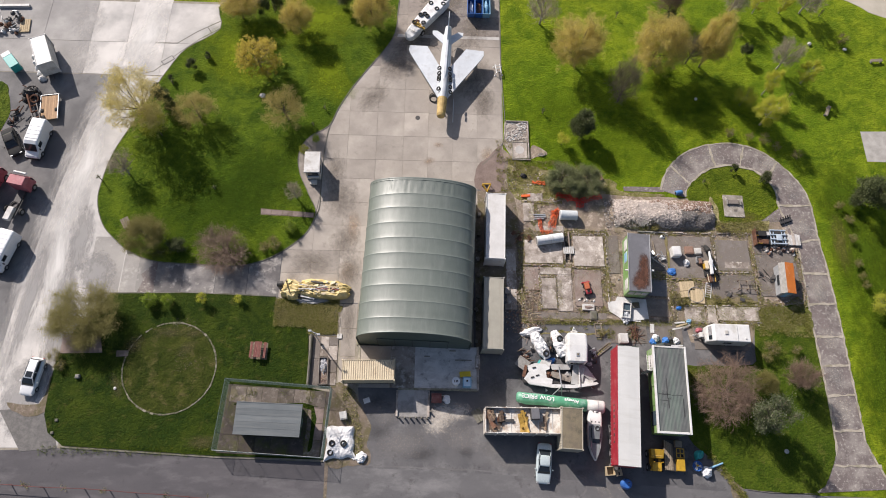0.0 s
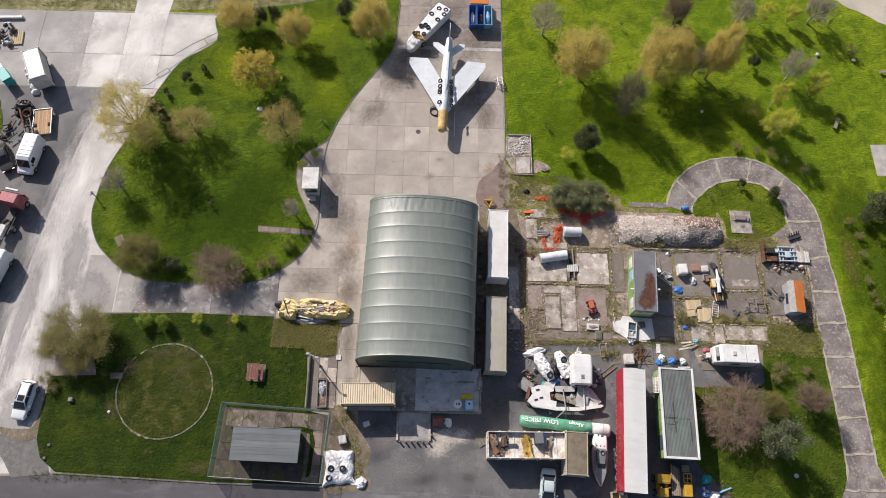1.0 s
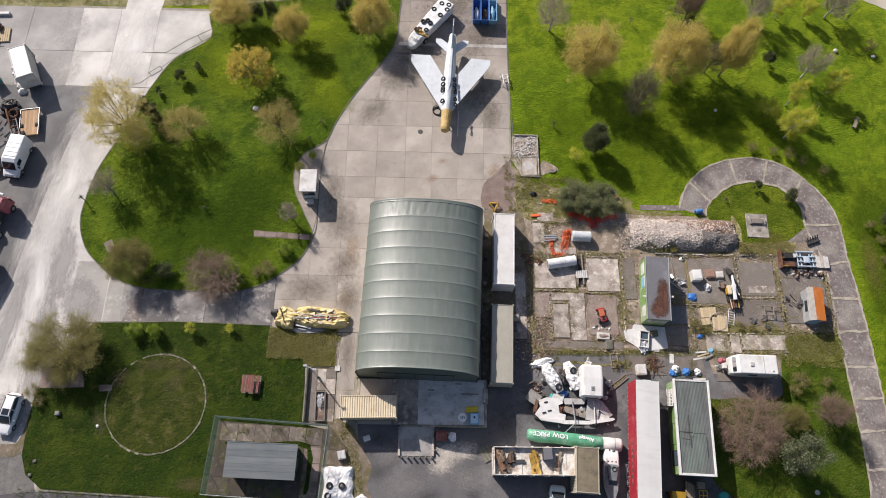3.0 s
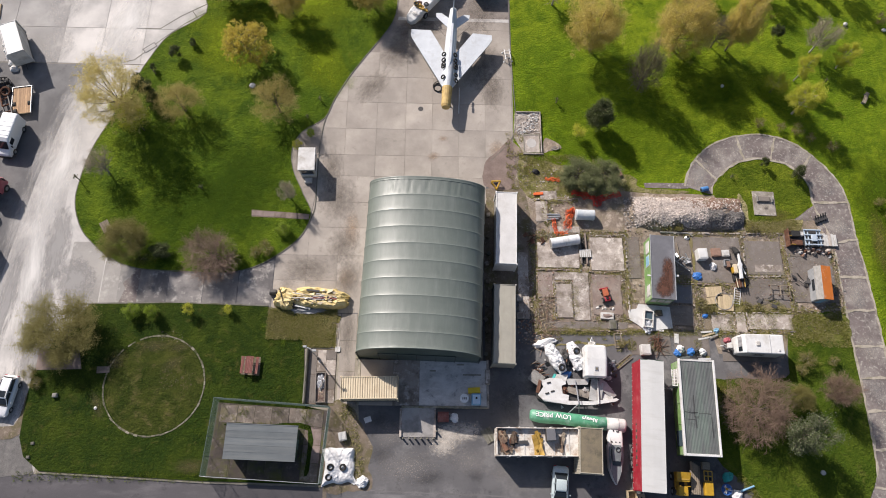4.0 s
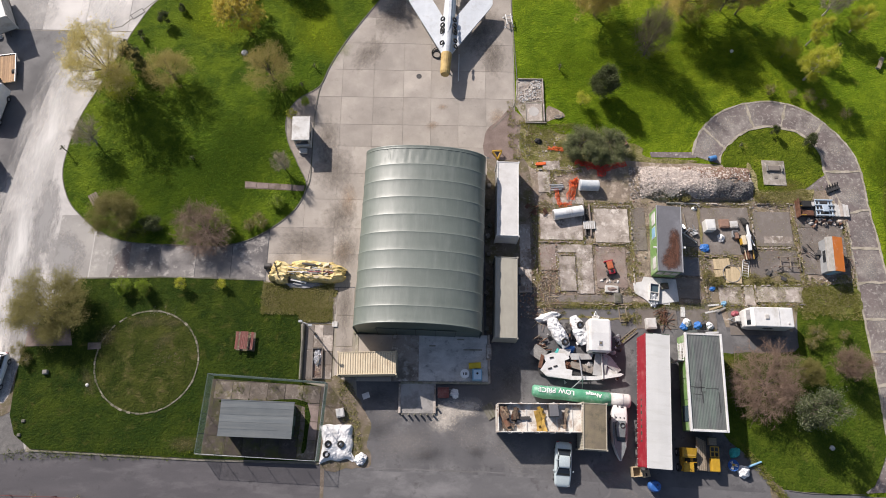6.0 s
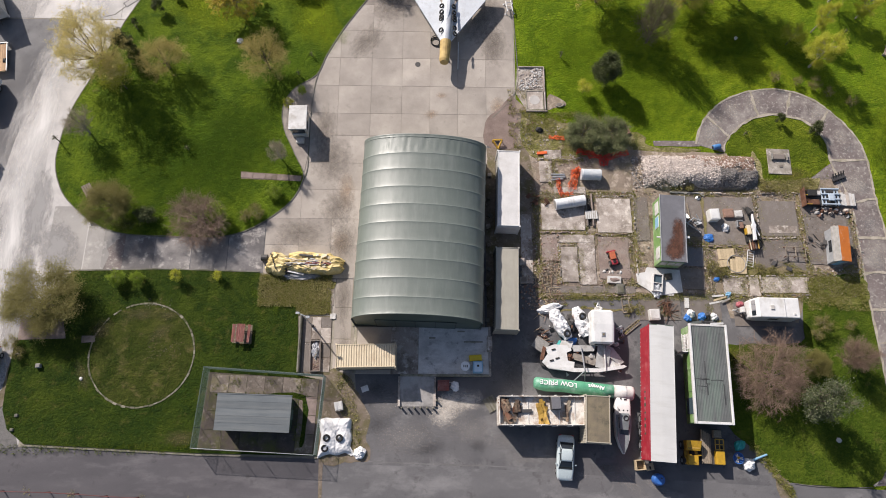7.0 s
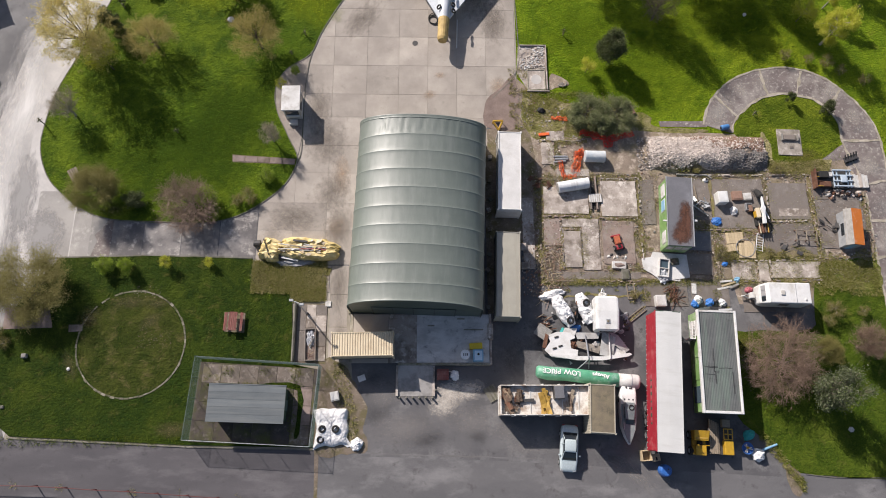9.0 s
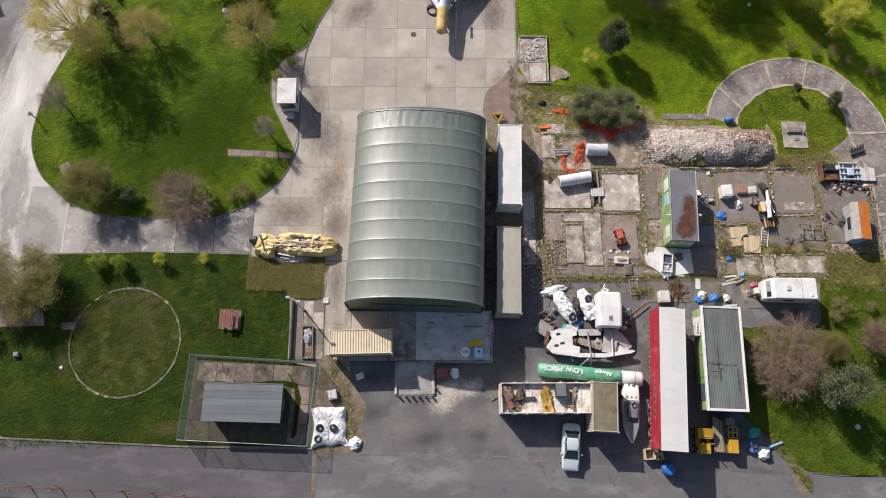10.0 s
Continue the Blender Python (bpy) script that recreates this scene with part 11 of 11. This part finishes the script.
for a in pts:
    part("post", rod((*a, 0), (*a, 1.0), 0.05, 0.05, 8), RAILRED, rail)

# ---- meadow furniture, posts, stones ----
for x, y, rz in ((66.6, 34.0, 62), (75.7, 42.9, 5)):
    t = thing("bench", "grey weathered wooden bench in the meadow", "bench", x, y, rz, 0.0, "benches")
    for i in range(3):
        part("slat", box(-0.9, 0.9, -0.25 + 0.17 * i, -0.11 + 0.17 * i, 0.43, 0.47, 0.01), WOOD, t)
    for s in (-1, 1):
        part("leg", box(s * 0.7 - 0.05, s * 0.7 + 0.05, -0.2, 0.2, 0, 0.43, 0.01), STONE, t)
for x, y, h in ((-32.3, 20.3, 1.6), (-17.6, 19.5, 0.9), (-4.2, 32.1, 0.8), (-5.6, 29.5, 0.8), (47.3, 22.3, 0.7), (37.7, 49.5, 1.2), (26.0, 32.5, 1.1), (61.6, 36.3, 1.0), (-25.5, 35.5, 0.9), (68.8, 51.0, 1.4)):
    t = thing("sapling", "young sapling tied to a short stake", "sapling", x, y, 0, 0.05, "saplings")
    part("stake", rod((0, 0, 0), (0, 0, h), 0.06, 0.05, 6), WOOD, t)
    v, f = leaf_mesh([(Vector((0, 0, h * 0.8)), 0)], 70, 0.07, 0.16, int(x * 7) % 97)
    raw("leaves", v, f, L_DARK, t)
for x, y, s in ((-13.0, 34.0, 0.45), (66.3, 45.7, 0.35), (71.5, 44.9, 0.3), (-25.7, -6.5, 0.2), (48.0, 35.5, 0.25), (52.6, -12.5, 0.3)):
    t = thing("boulder", "single pale stone lying in the grass", "stone", x, y, 0, 0.08, "stones in the grass")
    sb = stone_bm(int(x) % 9 + 1, s)
    bmesh.ops.translate(sb, verts=sb.verts, vec=(0, 0, s * 0.4))
    part("stone", sb, WHITED, t)
t = thing("log_seat", "split log seat lying on the lawn", "log", -28.1, 14.3, -58, 0.1)
for i in range(4):
    part("plank", box(-0.75, 0.75, -0.5 + 0.26 * i, -0.27 + 0.26 * i, 0.15, 0.38, 0.03), WOOD, t)
t = thing("drain_cover", "square drain grate set in the lot", "drain", -26.9, 39.5, 40, 0.04)
part("grate", box(-0.9, 0.9, -0.4, 0.4, 0, 0.02), DARKSTEEL, t)
part("lid", box(-0.78, 0.78, -0.28, 0.28, 0.02, 0.03), PALE, t)
for x, y in ((-31.6, -10.2), (-31.8, -11.6)):
    t = thing("boundary_stone", "small white boundary block by the road", "stone", x, y, 5, 0.05, "boundary stones")
    part("block", box(-0.18, 0.18, -0.16, 0.16, 0, 0.2, 0.05), KERB, t)
t = thing("steel_bench", "dark upturned frame on the path", "frame", 57.6, 16.9, 20)
for k in range(5):
    part("bar", rod((-0.8 + 0.35 * k, -0.4, 0.1), (-0.6 + 0.35 * k, 0.5, 0.5), 0.07, 0.07, 6), BLACK, t)
part("plate", box(-0.9, 0.8, -0.3, 0.3, 0.25, 0.33, 0.02), DARKSTEEL, t)
t = thing("wall_patch", "small square of broken wall by the bush", "wall", 33.0, 22.6, 25, 0.05)
for s in (-1, 1):
    part("side", box(s * 0.5 - 0.08, s * 0.5 + 0.08, -0.6, 0.6, 0, 0.3, 0.02), BRICK, t)
    part("side", box(-0.42, 0.42, s * 0.52 - 0.08, s * 0.52 + 0.08, 0, 0.3, 0.02), BRICK, t)

# ---- grass tufts and weeds ----


def inside(poly, x, y):
    c = False
    for i in range(len(poly)):
        (x0, y0), (x1, y1) = poly[i - 1], poly[i]
        if (y0 > y) != (y1 > y) and x < (x1 - x0) * (y - y0) / (y1 - y0) + x0:
            c = not c
    return c


def tufts(name, label, region, count, z, hgt, mats, seed, accept=None, blades=5):
    rng = np.random.RandomState(seed)
    top = thing(name, label, "grass", 0, 0, z=0, kind="stuff")
    for k, mt in enumerate(mats):
        pts = []
        tries = 0
        while len(pts) < count // len(mats) and tries < count * 6:
            tries += 1
            x, y = rng.uniform(region[0], region[1]), rng.uniform(region[2], region[3])
            if (accept is None or accept(x, y)) and noise.noise(Vector((x * 0.35, y * 0.35, 2.0 + k))) > -0.25 + 0.4 * rng.rand() - 0.3:
                pts.append((x, y))
        p = np.repeat(np.array(pts), blades, axis=0)
        n = len(p)
        a = rng.uniform(0, 2 * np.pi, n)
        r = rng.uniform(0.02, 0.12, n)
        h = hgt * rng.uniform(0.5, 1.4, n)
        w = rng.uniform(0.010, 0.026, n)
        base = np.stack([p[:, 0] + r * np.cos(a), p[:, 1] + r * np.sin(a), np.full(n, z)], 1)
        side = np.stack([-np.sin(a) * w, np.cos(a) * w, np.zeros(n)], 1)
        tip = base + np.stack([np.cos(a) * h * 0.7, np.sin(a) * h * 0.7, h], 1)
        v = np.stack([base - side, base + side, tip], 1).reshape(-1, 3)
        raw("blades", v.tolist(), np.arange(n * 3).reshape(n, 3).tolist(), mt, top)["kind"] = "stuff"


G1 = leafy("grass_blades", [(0.095, 0.148, 0.008), (0.115, 0.165, 0.010), (0.08, 0.128, 0.008)], 0.6, 0.4)
G2 = leafy("pale_grass_blades", [(0.14, 0.165, 0.014), (0.115, 0.15, 0.010), (0.18, 0.185, 0.03)], 0.6, 0.4)
RINGPOLY = smooth_line(RO, False, 5) + smooth_line(RI, False, 5)[::-1]
G3 = leafy("dry_blades", [(0.44, 0.38, 0.19), (0.28, 0.27, 0.09), (0.50, 0.43, 0.25)], 0.7, 0.35)
G4 = leafy("olive_weed_blades", [(0.25, 0.26, 0.045), (0.19, 0.22, 0.032), (0.34, 0.31, 0.10), (0.16, 0.185, 0.025)], 0.6, 0.4)
tufts("lawn_grass", "short green grass tufts of the west lawn", (-33, 5, 9, 52), 20000, 0.10, 0.035, (G1, G2), 31, lambda x, y: inside(LAWN_A, x, y))
tufts("lawn_grass", "short green grass tufts of the south lawn", (-33, -1, -14, 5), 9000, 0.09, 0.035, (G1, G2), 32, lambda x, y: inside(LAWN_B, x, y) and not (x > -13.2 and y < -5.4))
tufts("lawn_grass", "short green grass tufts of the east lawn", (43.5, 58.5, -17, 5), 7000, 0.09, 0.035, (G1, G2), 33, lambda x, y: inside(LAWN_C, x, y))
tufts("meadow_tufts", "longer green grass tufts in the meadow", (21, 80, 22, 56), 26000, 0.0, 0.04, (G1, G2), 34, lambda x, y: x > 20.7 and not inside(RINGPOLY, x, y) and not (x < 24.3 and y < 31.2) and not (y < 23.5 and x < 30) and not (y < 21.5 and x < 45) and not (x > 70.6 and (26 < y < 31.3 or y > 50)))
tufts("lawn_grass", "short grass inside the ring path", (44, 57.2, 15.6, 25), 2400, 0.06, 0.035, (G1, G2), 44, lambda x, y: not inside(RINGPOLY, x, y) and y > 15.4 + max(0, 48.6 - x) * 1.2 and not (49.6 < x < 52.5 and 17.1 < y < 20.6) and (x - 51) ** 2 / 36 + (y - 19) ** 2 / 33 < 1)
tufts("meadow_tufts", "green grass beside the ring path", (62.6, 85, -20, 22), 8000, 0.0, 0.04, (G1, G2), 35)
tufts("dry_grass_tufts", "yellow dry grass tufts of the rough patch", (-8.2, -0.4, 0.5, 4.8), 5200, 0.09, 0.2, (G3, G4, G3), 36, lambda x, y: x > -4 or y > 1.3)
tufts("scrub_tufts", "dry weeds and scrub beyond the lot", (-60, -4, 50, 62), 12000, 0.02, 0.13, (G3, G2), 37, lambda x, y: not (-33.2 < x < -26.8) and y > 50.4)
tufts("plot_weeds", "green weeds along the old pads", (21.8, 58, 2.5, 15), 3000, 0.05, 0.13, (G3, G4), 38, lambda x, y: noise.noise(Vector((x * 0.5, y * 0.5, 4))) > 0.2 and not (34 < x < 48.2 and y > 15))
rw = random.Random(91)
near = [near_stub(rw) for _ in range(3200)]
cells = {(int(x * 3), int(y * 3)) for x, y in near if noise.noise(Vector((x * 0.4, y * 0.4, 6))) > -0.1}
tufts("plot_weeds", "yellow-green weeds growing along the stubs", (21.8, 58.5, 2.4, 19), 9000, 0.05, 0.15, (G3, G4, G3), 45, lambda x, y: (int(x * 3), int(y * 3)) in cells)
tufts("plot_weeds", "green weeds at the plot's grassy edge", (42.4, 58.5, 2.0, 5.4), 1500, 0.05, 0.2, (G2, G3), 39, lambda x, y: noise.noise(Vector((x * 0.6, y * 0.6, 21))) > 0.0)
tufts("plot_weeds", "weeds beside the white tarpaulin", (-0.4, 3.8, -14.2, -5.8), 330, 0.04, 0.22, (G3, G2, G3), 40, lambda x, y: abs(x - (1.2 + (-6 - y) * 0.22)) < 0.9)
tufts("dry_grass_tufts", "dry grass at the ring lawn's edge", (48.2, 55, 14.9, 16.6), 1100, 0.07, 0.16, (G3, G3, G4), 46)
tufts("dry_grass_tufts", "dry grass and weeds beside the mulch", (20.8, 30.5, 19.6, 25), 2200, 0.04, 0.12, (G3, G4, G4), 47, lambda x, y: noise.noise(Vector((x * 0.5, y * 0.5, 14))) > -0.15 and y > 24.6 - (x - 20.8) * 0.8 - 2)
tufts("kerb_weeds", "weeds along the road's edge", (-33, -13, -13.9, -13), 260, 0.09, 0.2, (G1, G2), 41)
tufts("shed_weeds", "weeds round the shed in the compound", (-12.6, -1.2, -13.4, -6), 500, 0.13, 0.10, (G1, G2), 42, lambda x, y: (-11 < x < -2 and -8.3 < y < -7.9) or (-3.5 < x < -2.6 and y > -13) or (noise.noise(Vector((x * 0.8, y * 0.8, 9))) > 0.3 and y > -7.6))
tufts("rail_weeds", "dry weeds at the foot of the rail", (-42, -6, -18.9, -16.8), 260, 0.03, 0.2, (G3,), 43, lambda x, y: abs(y - (-17.0 - (x + 38) * 0.052)) < 0.3 and noise.noise(Vector((x * 0.7, 0, 3))) > 0.25)
strips = thing("weed_strips", "weedy strips between the tarmac and old floors", "weeds", 0, 0, z=0, kind="stuff")
for k, (line, w) in enumerate((([(30.6, -2.0), (31.6, -1.2), (33.0, 0.0)], 0.16), ([(24.0, 0.9), (27.5, 1.3), (30.5, 1.0), (33.5, 1.5)], 0.22), ([(41.6, -0.6), (41.9, 2.6)], 0.3), ([(41.4, 8.6), (41.3, 14.2)], 0.25), ([(45.6, 5.4), (48.6, 5.8), (52.0, 5.6)], 0.6))):
    part("weed_strip", ragged(line, w, 0.06 + 0.11 * (k > 2), k * 3.3), WEEDY, strips)["kind"] = "stuff"


tufts("plot_weeds", "tall olive weeds in the grassy corner", (51.6, 58.4, 1.2, 5.0), 2200, 0.09, 0.15, (G4, G4, G3), 61, lambda x, y: noise.noise(Vector((x * 0.5, y * 0.5, 2))) > -0.2)
tufts("plot_weeds", "olive weeds between the floor pads", (41.0, 52.4, 4.8, 6.6), 1600, 0.06, 0.17, (G4, G3), 62, lambda x, y: noise.noise(Vector((x * 0.7, y * 0.7, 8))) > -0.05)
tufts("plot_weeds", "olive weeds along the tarmac's edge", (22.4, 42.4, 0.4, 3.0), 2200, 0.04, 0.14, (G4, G3, G2), 63, lambda x, y: abs(y - 2.55) < 0.35 or (noise.noise(Vector((x * 0.8, y * 0.8, 5))) > 0.25 and y < 1.8))
for row in ((41.5, 6.0, 0.6, 0.9), (42.3, 5.4, 0.5, 0.7), (31.9, 1.2, 0.4, 0.7), (46.9, 5.9, 0.4, 0.7), (48.2, 5.7, 0.4, 0.6), (53.2, 15.6, 0.5, 0.7), (49.0, 15.6, 0.5, 0.8), (40.0, 15.5, 0.5, 0.7)):
    copy_thing(PROTO[("dryshrub", 0) if ("dryshrub", 0) in PROTO else ("dryshrub", 1)], pose(row[0], row[1], 0.05, 0, 0, row[0] * 53) @ Matrix.Diagonal((row[3] / 0.9, row[3] / 0.9, row[2] / 0.9, 1)))
t = thing("pipe", "long pale pipe lying at the heap's foot", "pipe", 39.6, 14.75, -3)
part("tube", rod((-1.9, 0, 0.14), (1.5, 0.1, 0.14), 0.10, 0.09, 10), STONE, t)
part("elbow", rod((1.5, 0.1, 0.14), (2.0, -0.3, 0.14), 0.09, 0.09, 10), STONE, t)
t = thing("toilet_bowl", "white broken ceramic bowl on the ground", "bowl", 40.9, 14.2, 20)
part("shell", lump(0.34, 0.26, 0.32, 5, 0.3, 1.8, 3), PLASTICW, t, smooth=True)
part("hollow", rod((0.05, 0, 0.27), (0.05, 0, 0.33), 0.13, 0.15, 12), BLACK, t)
for k, (x0, y0, x1, y1) in enumerate(((39.0, 13.6, 39.3, 10.6), (39.5, 13.5, 39.7, 10.9), (38.7, 11.6, 40.6, 9.9))):
    t = thing("beam", "pale timber beam lying beside the cabin", "beam", x0, y0, 0, 0.1, "loose beams")
    part("timber", rod((0, 0, 0.1), (x1 - x0, y1 - y0, 0.14 + 0.1 * k), 0.08, 0.08, 4), (STONE, WOOD, WHITED)[k], t)
for k, (x, y, l, r, mt) in enumerate(((41.6, 2.0, 1.6, 12, WHITED), (42.0, 2.4, 1.5, 18, PALEWOOD), (41.8, 2.7, 1.3, 6, WHITED), (42.6, 2.2, 1.1, 24, STONE))):
    t = thing("plank", "pale loose plank in a small pile", "plank", x, y, r, 0.06 + 0.05 * k, "pile of loose planks")
    part("board", box(-l / 2, l / 2, -0.1, 0.1, 0, 0.05, 0.01), mt, t)
t = thing("tarpaulin", "small light blue crumpled sheet on the planks", "tarpaulin", 43.0, 2.9, 30)
part("sheet", lump(0.34, 0.3, 0.3, 4, 0.4, 2.0, 3), LIGHTBLUE, t)
MARK = surf("dusty_tyre_mark", (0.168, 0.163, 0.163), (0.128, 0.124, 0.126), 0.8, 20.0, 0.3, 0.9, 0.2, 0.005, stain=(0.12, 0.114, 0.112), ss=0.7, st=0.54)
marks = thing("tyre_marks", "pale curved tyre marks worn into the tarmac", "marks", 0, 0, z=0, kind="structure")
for k, (line, w) in enumerate((([(27.6, -15.4), (28.6, -15.9), (28.9, -16.8), (28.4, -17.6)], 0.20), ([(30.4, -15.9), (31.4, -17.0), (31.9, -18.6), (33.0, -19.4)], 0.26), ([(4.0, -14.6), (12, -14.9), (21.5, -15.2)], 0.13), ([(17.5, -13.2), (17.9, -13.7), (17.6, -14.2)], 0.10))):
    part("mark", ragged(smooth_line(line, False, 5), w, 0.036 + 0.001 * k, k * 1.7 + 40), MARK, marks)
sheet("tarmac_patch", [(27.3, -14.2), (29.4, -14.3), (29.4, -15.0), (27.3, -14.9)], 0.0375, ROADD, "dark square tarmac patch", "road", wobble=0.06)
sheet("seam_weeds", [(-0.7, -14.4), (-0.3, -14.4), (-0.25, -19.5), (-0.55, -19.5)], 0.0335, DIRT, "dirt and weeds in the seam across the road", "soil", wobble=0.45)
rw = random.Random(64)
t = thing("fibreglass_shards", "broken white fibreglass shards round the wrecks", "scrap", 0, 0)
for k in range(64):
    x, y = rw.uniform(22.0, 31.2), rw.uniform(-5.9, 0.8)
    if 27.0 < x < 29.8 and -3 < y < 1.0:
        continue
    n = rw.randrange(3, 6)
    r = rw.uniform(0.10, 0.42)
    b = bmesh.new()
    pts = [(r * rw.uniform(0.5, 1.2) * math.cos(2 * math.pi * i / n), r * rw.uniform(0.3, 1.0) * math.sin(2 * math.pi * i / n)) for i in range(n)]
    loft([[(px, py, 0.0) for px, py in pts], [(px * 0.96, py * 0.96, 0.04) for px, py in pts]], b)
    part("shard", b, (WHITEP, WHITED, GREYW, WHITED, DARKSTEEL, RUST)[k % 6], t, m=pose(x, y, 0.05 + (0.75 * rw.random() if -5.4 < y < -2.9 and x < 30 else 0.12 * rw.random()), rw.uniform(-25, 25), rw.uniform(-25, 25), rw.uniform(0, 360)))
tufts("dry_grass_tufts", "dry grass and stalks between apron and mulch", (19.4, 22.2, 20.2, 28.0), 700, 0.05, 0.14, (G3, G4, G3), 71, lambda x, y: noise.noise(Vector((x * 0.9, y * 0.9, 3))) > -0.1)
debris("scattered_rubble", "small stones between the mulch and the weeds", over(20.0, 22.0, 20.4, 25.4), 160, 0.02, 0.08, (PAD, STONE, RUIN), lambda x, y: 0.05, seed=72)
sheet("bare_patch", [(-26.3, -2.1), (-25.0, -2.0), (-24.9, -2.7), (-26.2, -2.8)], 0.1, REDDISH, "small reddish bare patch beside the stone ring", "slab", wobble=0.15)
debris("lawn_crumbs", "brown crumbs and litter in the worn ring turf", over(-19.4, -15.8, -4.4, -2.2), 160, 0.012, 0.04, (DIRT, SOIL, BRICK), lambda x, y: 0.1, seed=81)
debris("lawn_crumbs", "pale crumbs and litter on bare ground", over(-20.6, -17.4, 0.8, 2.0), 80, 0.012, 0.04, (DIRT, SOIL, PAD), lambda x, y: 0.1, seed=82)
P_TAN = patch_mat("rusty_residue", (0.27, 0.185, 0.12), 0.8, 3.0, 1.0)
for k, (x, y, rx, ry, rz) in enumerate(((18.2, -9.6, 0.9, 1.1, 0), (18.7, -10.5, 1.0, 0.5, 0), (21.6, -9.8, 0.8, 1.1, 0), (24.2, -9.7, 0.7, 1.1, 0), (20.2, -9.9, 0.7, 0.9, 0))):
    patch(P_TAN, x, y, rx, ry, rz, 2.2535 + 0.0006 * k, "rusty brown residue on the container's floor")
t = thing("timber_frame", "brown timber frame lying on the tarmac", "frame", 31.6, 1.6, 4, 0.05)
for s in (-1, 1):
    part("rail", box(s * 0.38 - 0.05, s * 0.38 + 0.05, -0.85, 0.85, 0, 0.1, 0.01), WOOD, t)
for y in (-0.8, 0.0, 0.8):
    part("rung", box(-0.33, 0.33, y - 0.05, y + 0.05, 0.01, 0.09, 0.01), WOOD, t)
t = thing("ladder", "old wooden ladder lying in the weeds", "ladder", 31.8, -1.0, 37, 0.06)
for s in (-1, 1):
    part("rail", box(-1.4, 1.4, s * 0.24 - 0.04, s * 0.24 + 0.04, 0, 0.09, 0.01), WOOD, t)
for k in range(7):
    part("rung", box(-1.22 + 0.4 * k, -1.16 + 0.4 * k, -0.2, 0.2, 0.02, 0.07, 0.01), WOOD, t)
tufts("plot_weeds", "olive weeds growing on the heap's foot", (37.4, 40.6, 15.1, 16.4), 500, 0.2, 0.3, (G4, G3), 83, lambda x, y: noise.noise(Vector((x * 0.9, y * 0.9, 7))) > -0.1)
sheet("bare_corner", smooth_line([(45.6, -16.0), (46.6, -16.2), (47.0, -17.4), (46.6, -18.6), (45.8, -18.4), (45.5, -17.2)], per=4), 0.04, DIRT, "dirt and dead stalks at the lawn's corner", "soil", wobble=0.3)
tufts("kerb_weeds", "dry stalks and yellow weeds at the lawn's corner", (43.2, 47.2, -18.4, -12.6), 420, 0.06, 0.22, (G3, G4, G2), 85, lambda x, y: abs((x - 43.2) * 1.35 + (y + 12.6)) < 0.7)
t = thing("tub", "round blue tub with white and yellow scraps", "tub", 41.75, -14.25, 10, 0.03)
part("shell", loft([ellsec((0, 0, z), (0, 0, 1), r, r, 18, (0, 1, 0)) for z, r in ((0, 0.40), (0.45, 0.56), (0.5, 0.58), (0.47, 0.50), (0.30, 0.46))]), BLUEP, t)
for k in range(9):
    part("scrap", box(0.10, 0.44, -0.05, 0.05, 0, 0.03), (WHITED, BLUEP, WHITEP)[k % 3], t, m=pose(0, 0, 0.38 + 0.012 * k, 0, -10, 40 * k + 7 * (k % 3)))
part("filling", lump(0.17, 0.15, 0.12, 4, 0.4, 2.0, 3, m=pose(0.02, 0.03, 0.44)), YELLOWP, t)
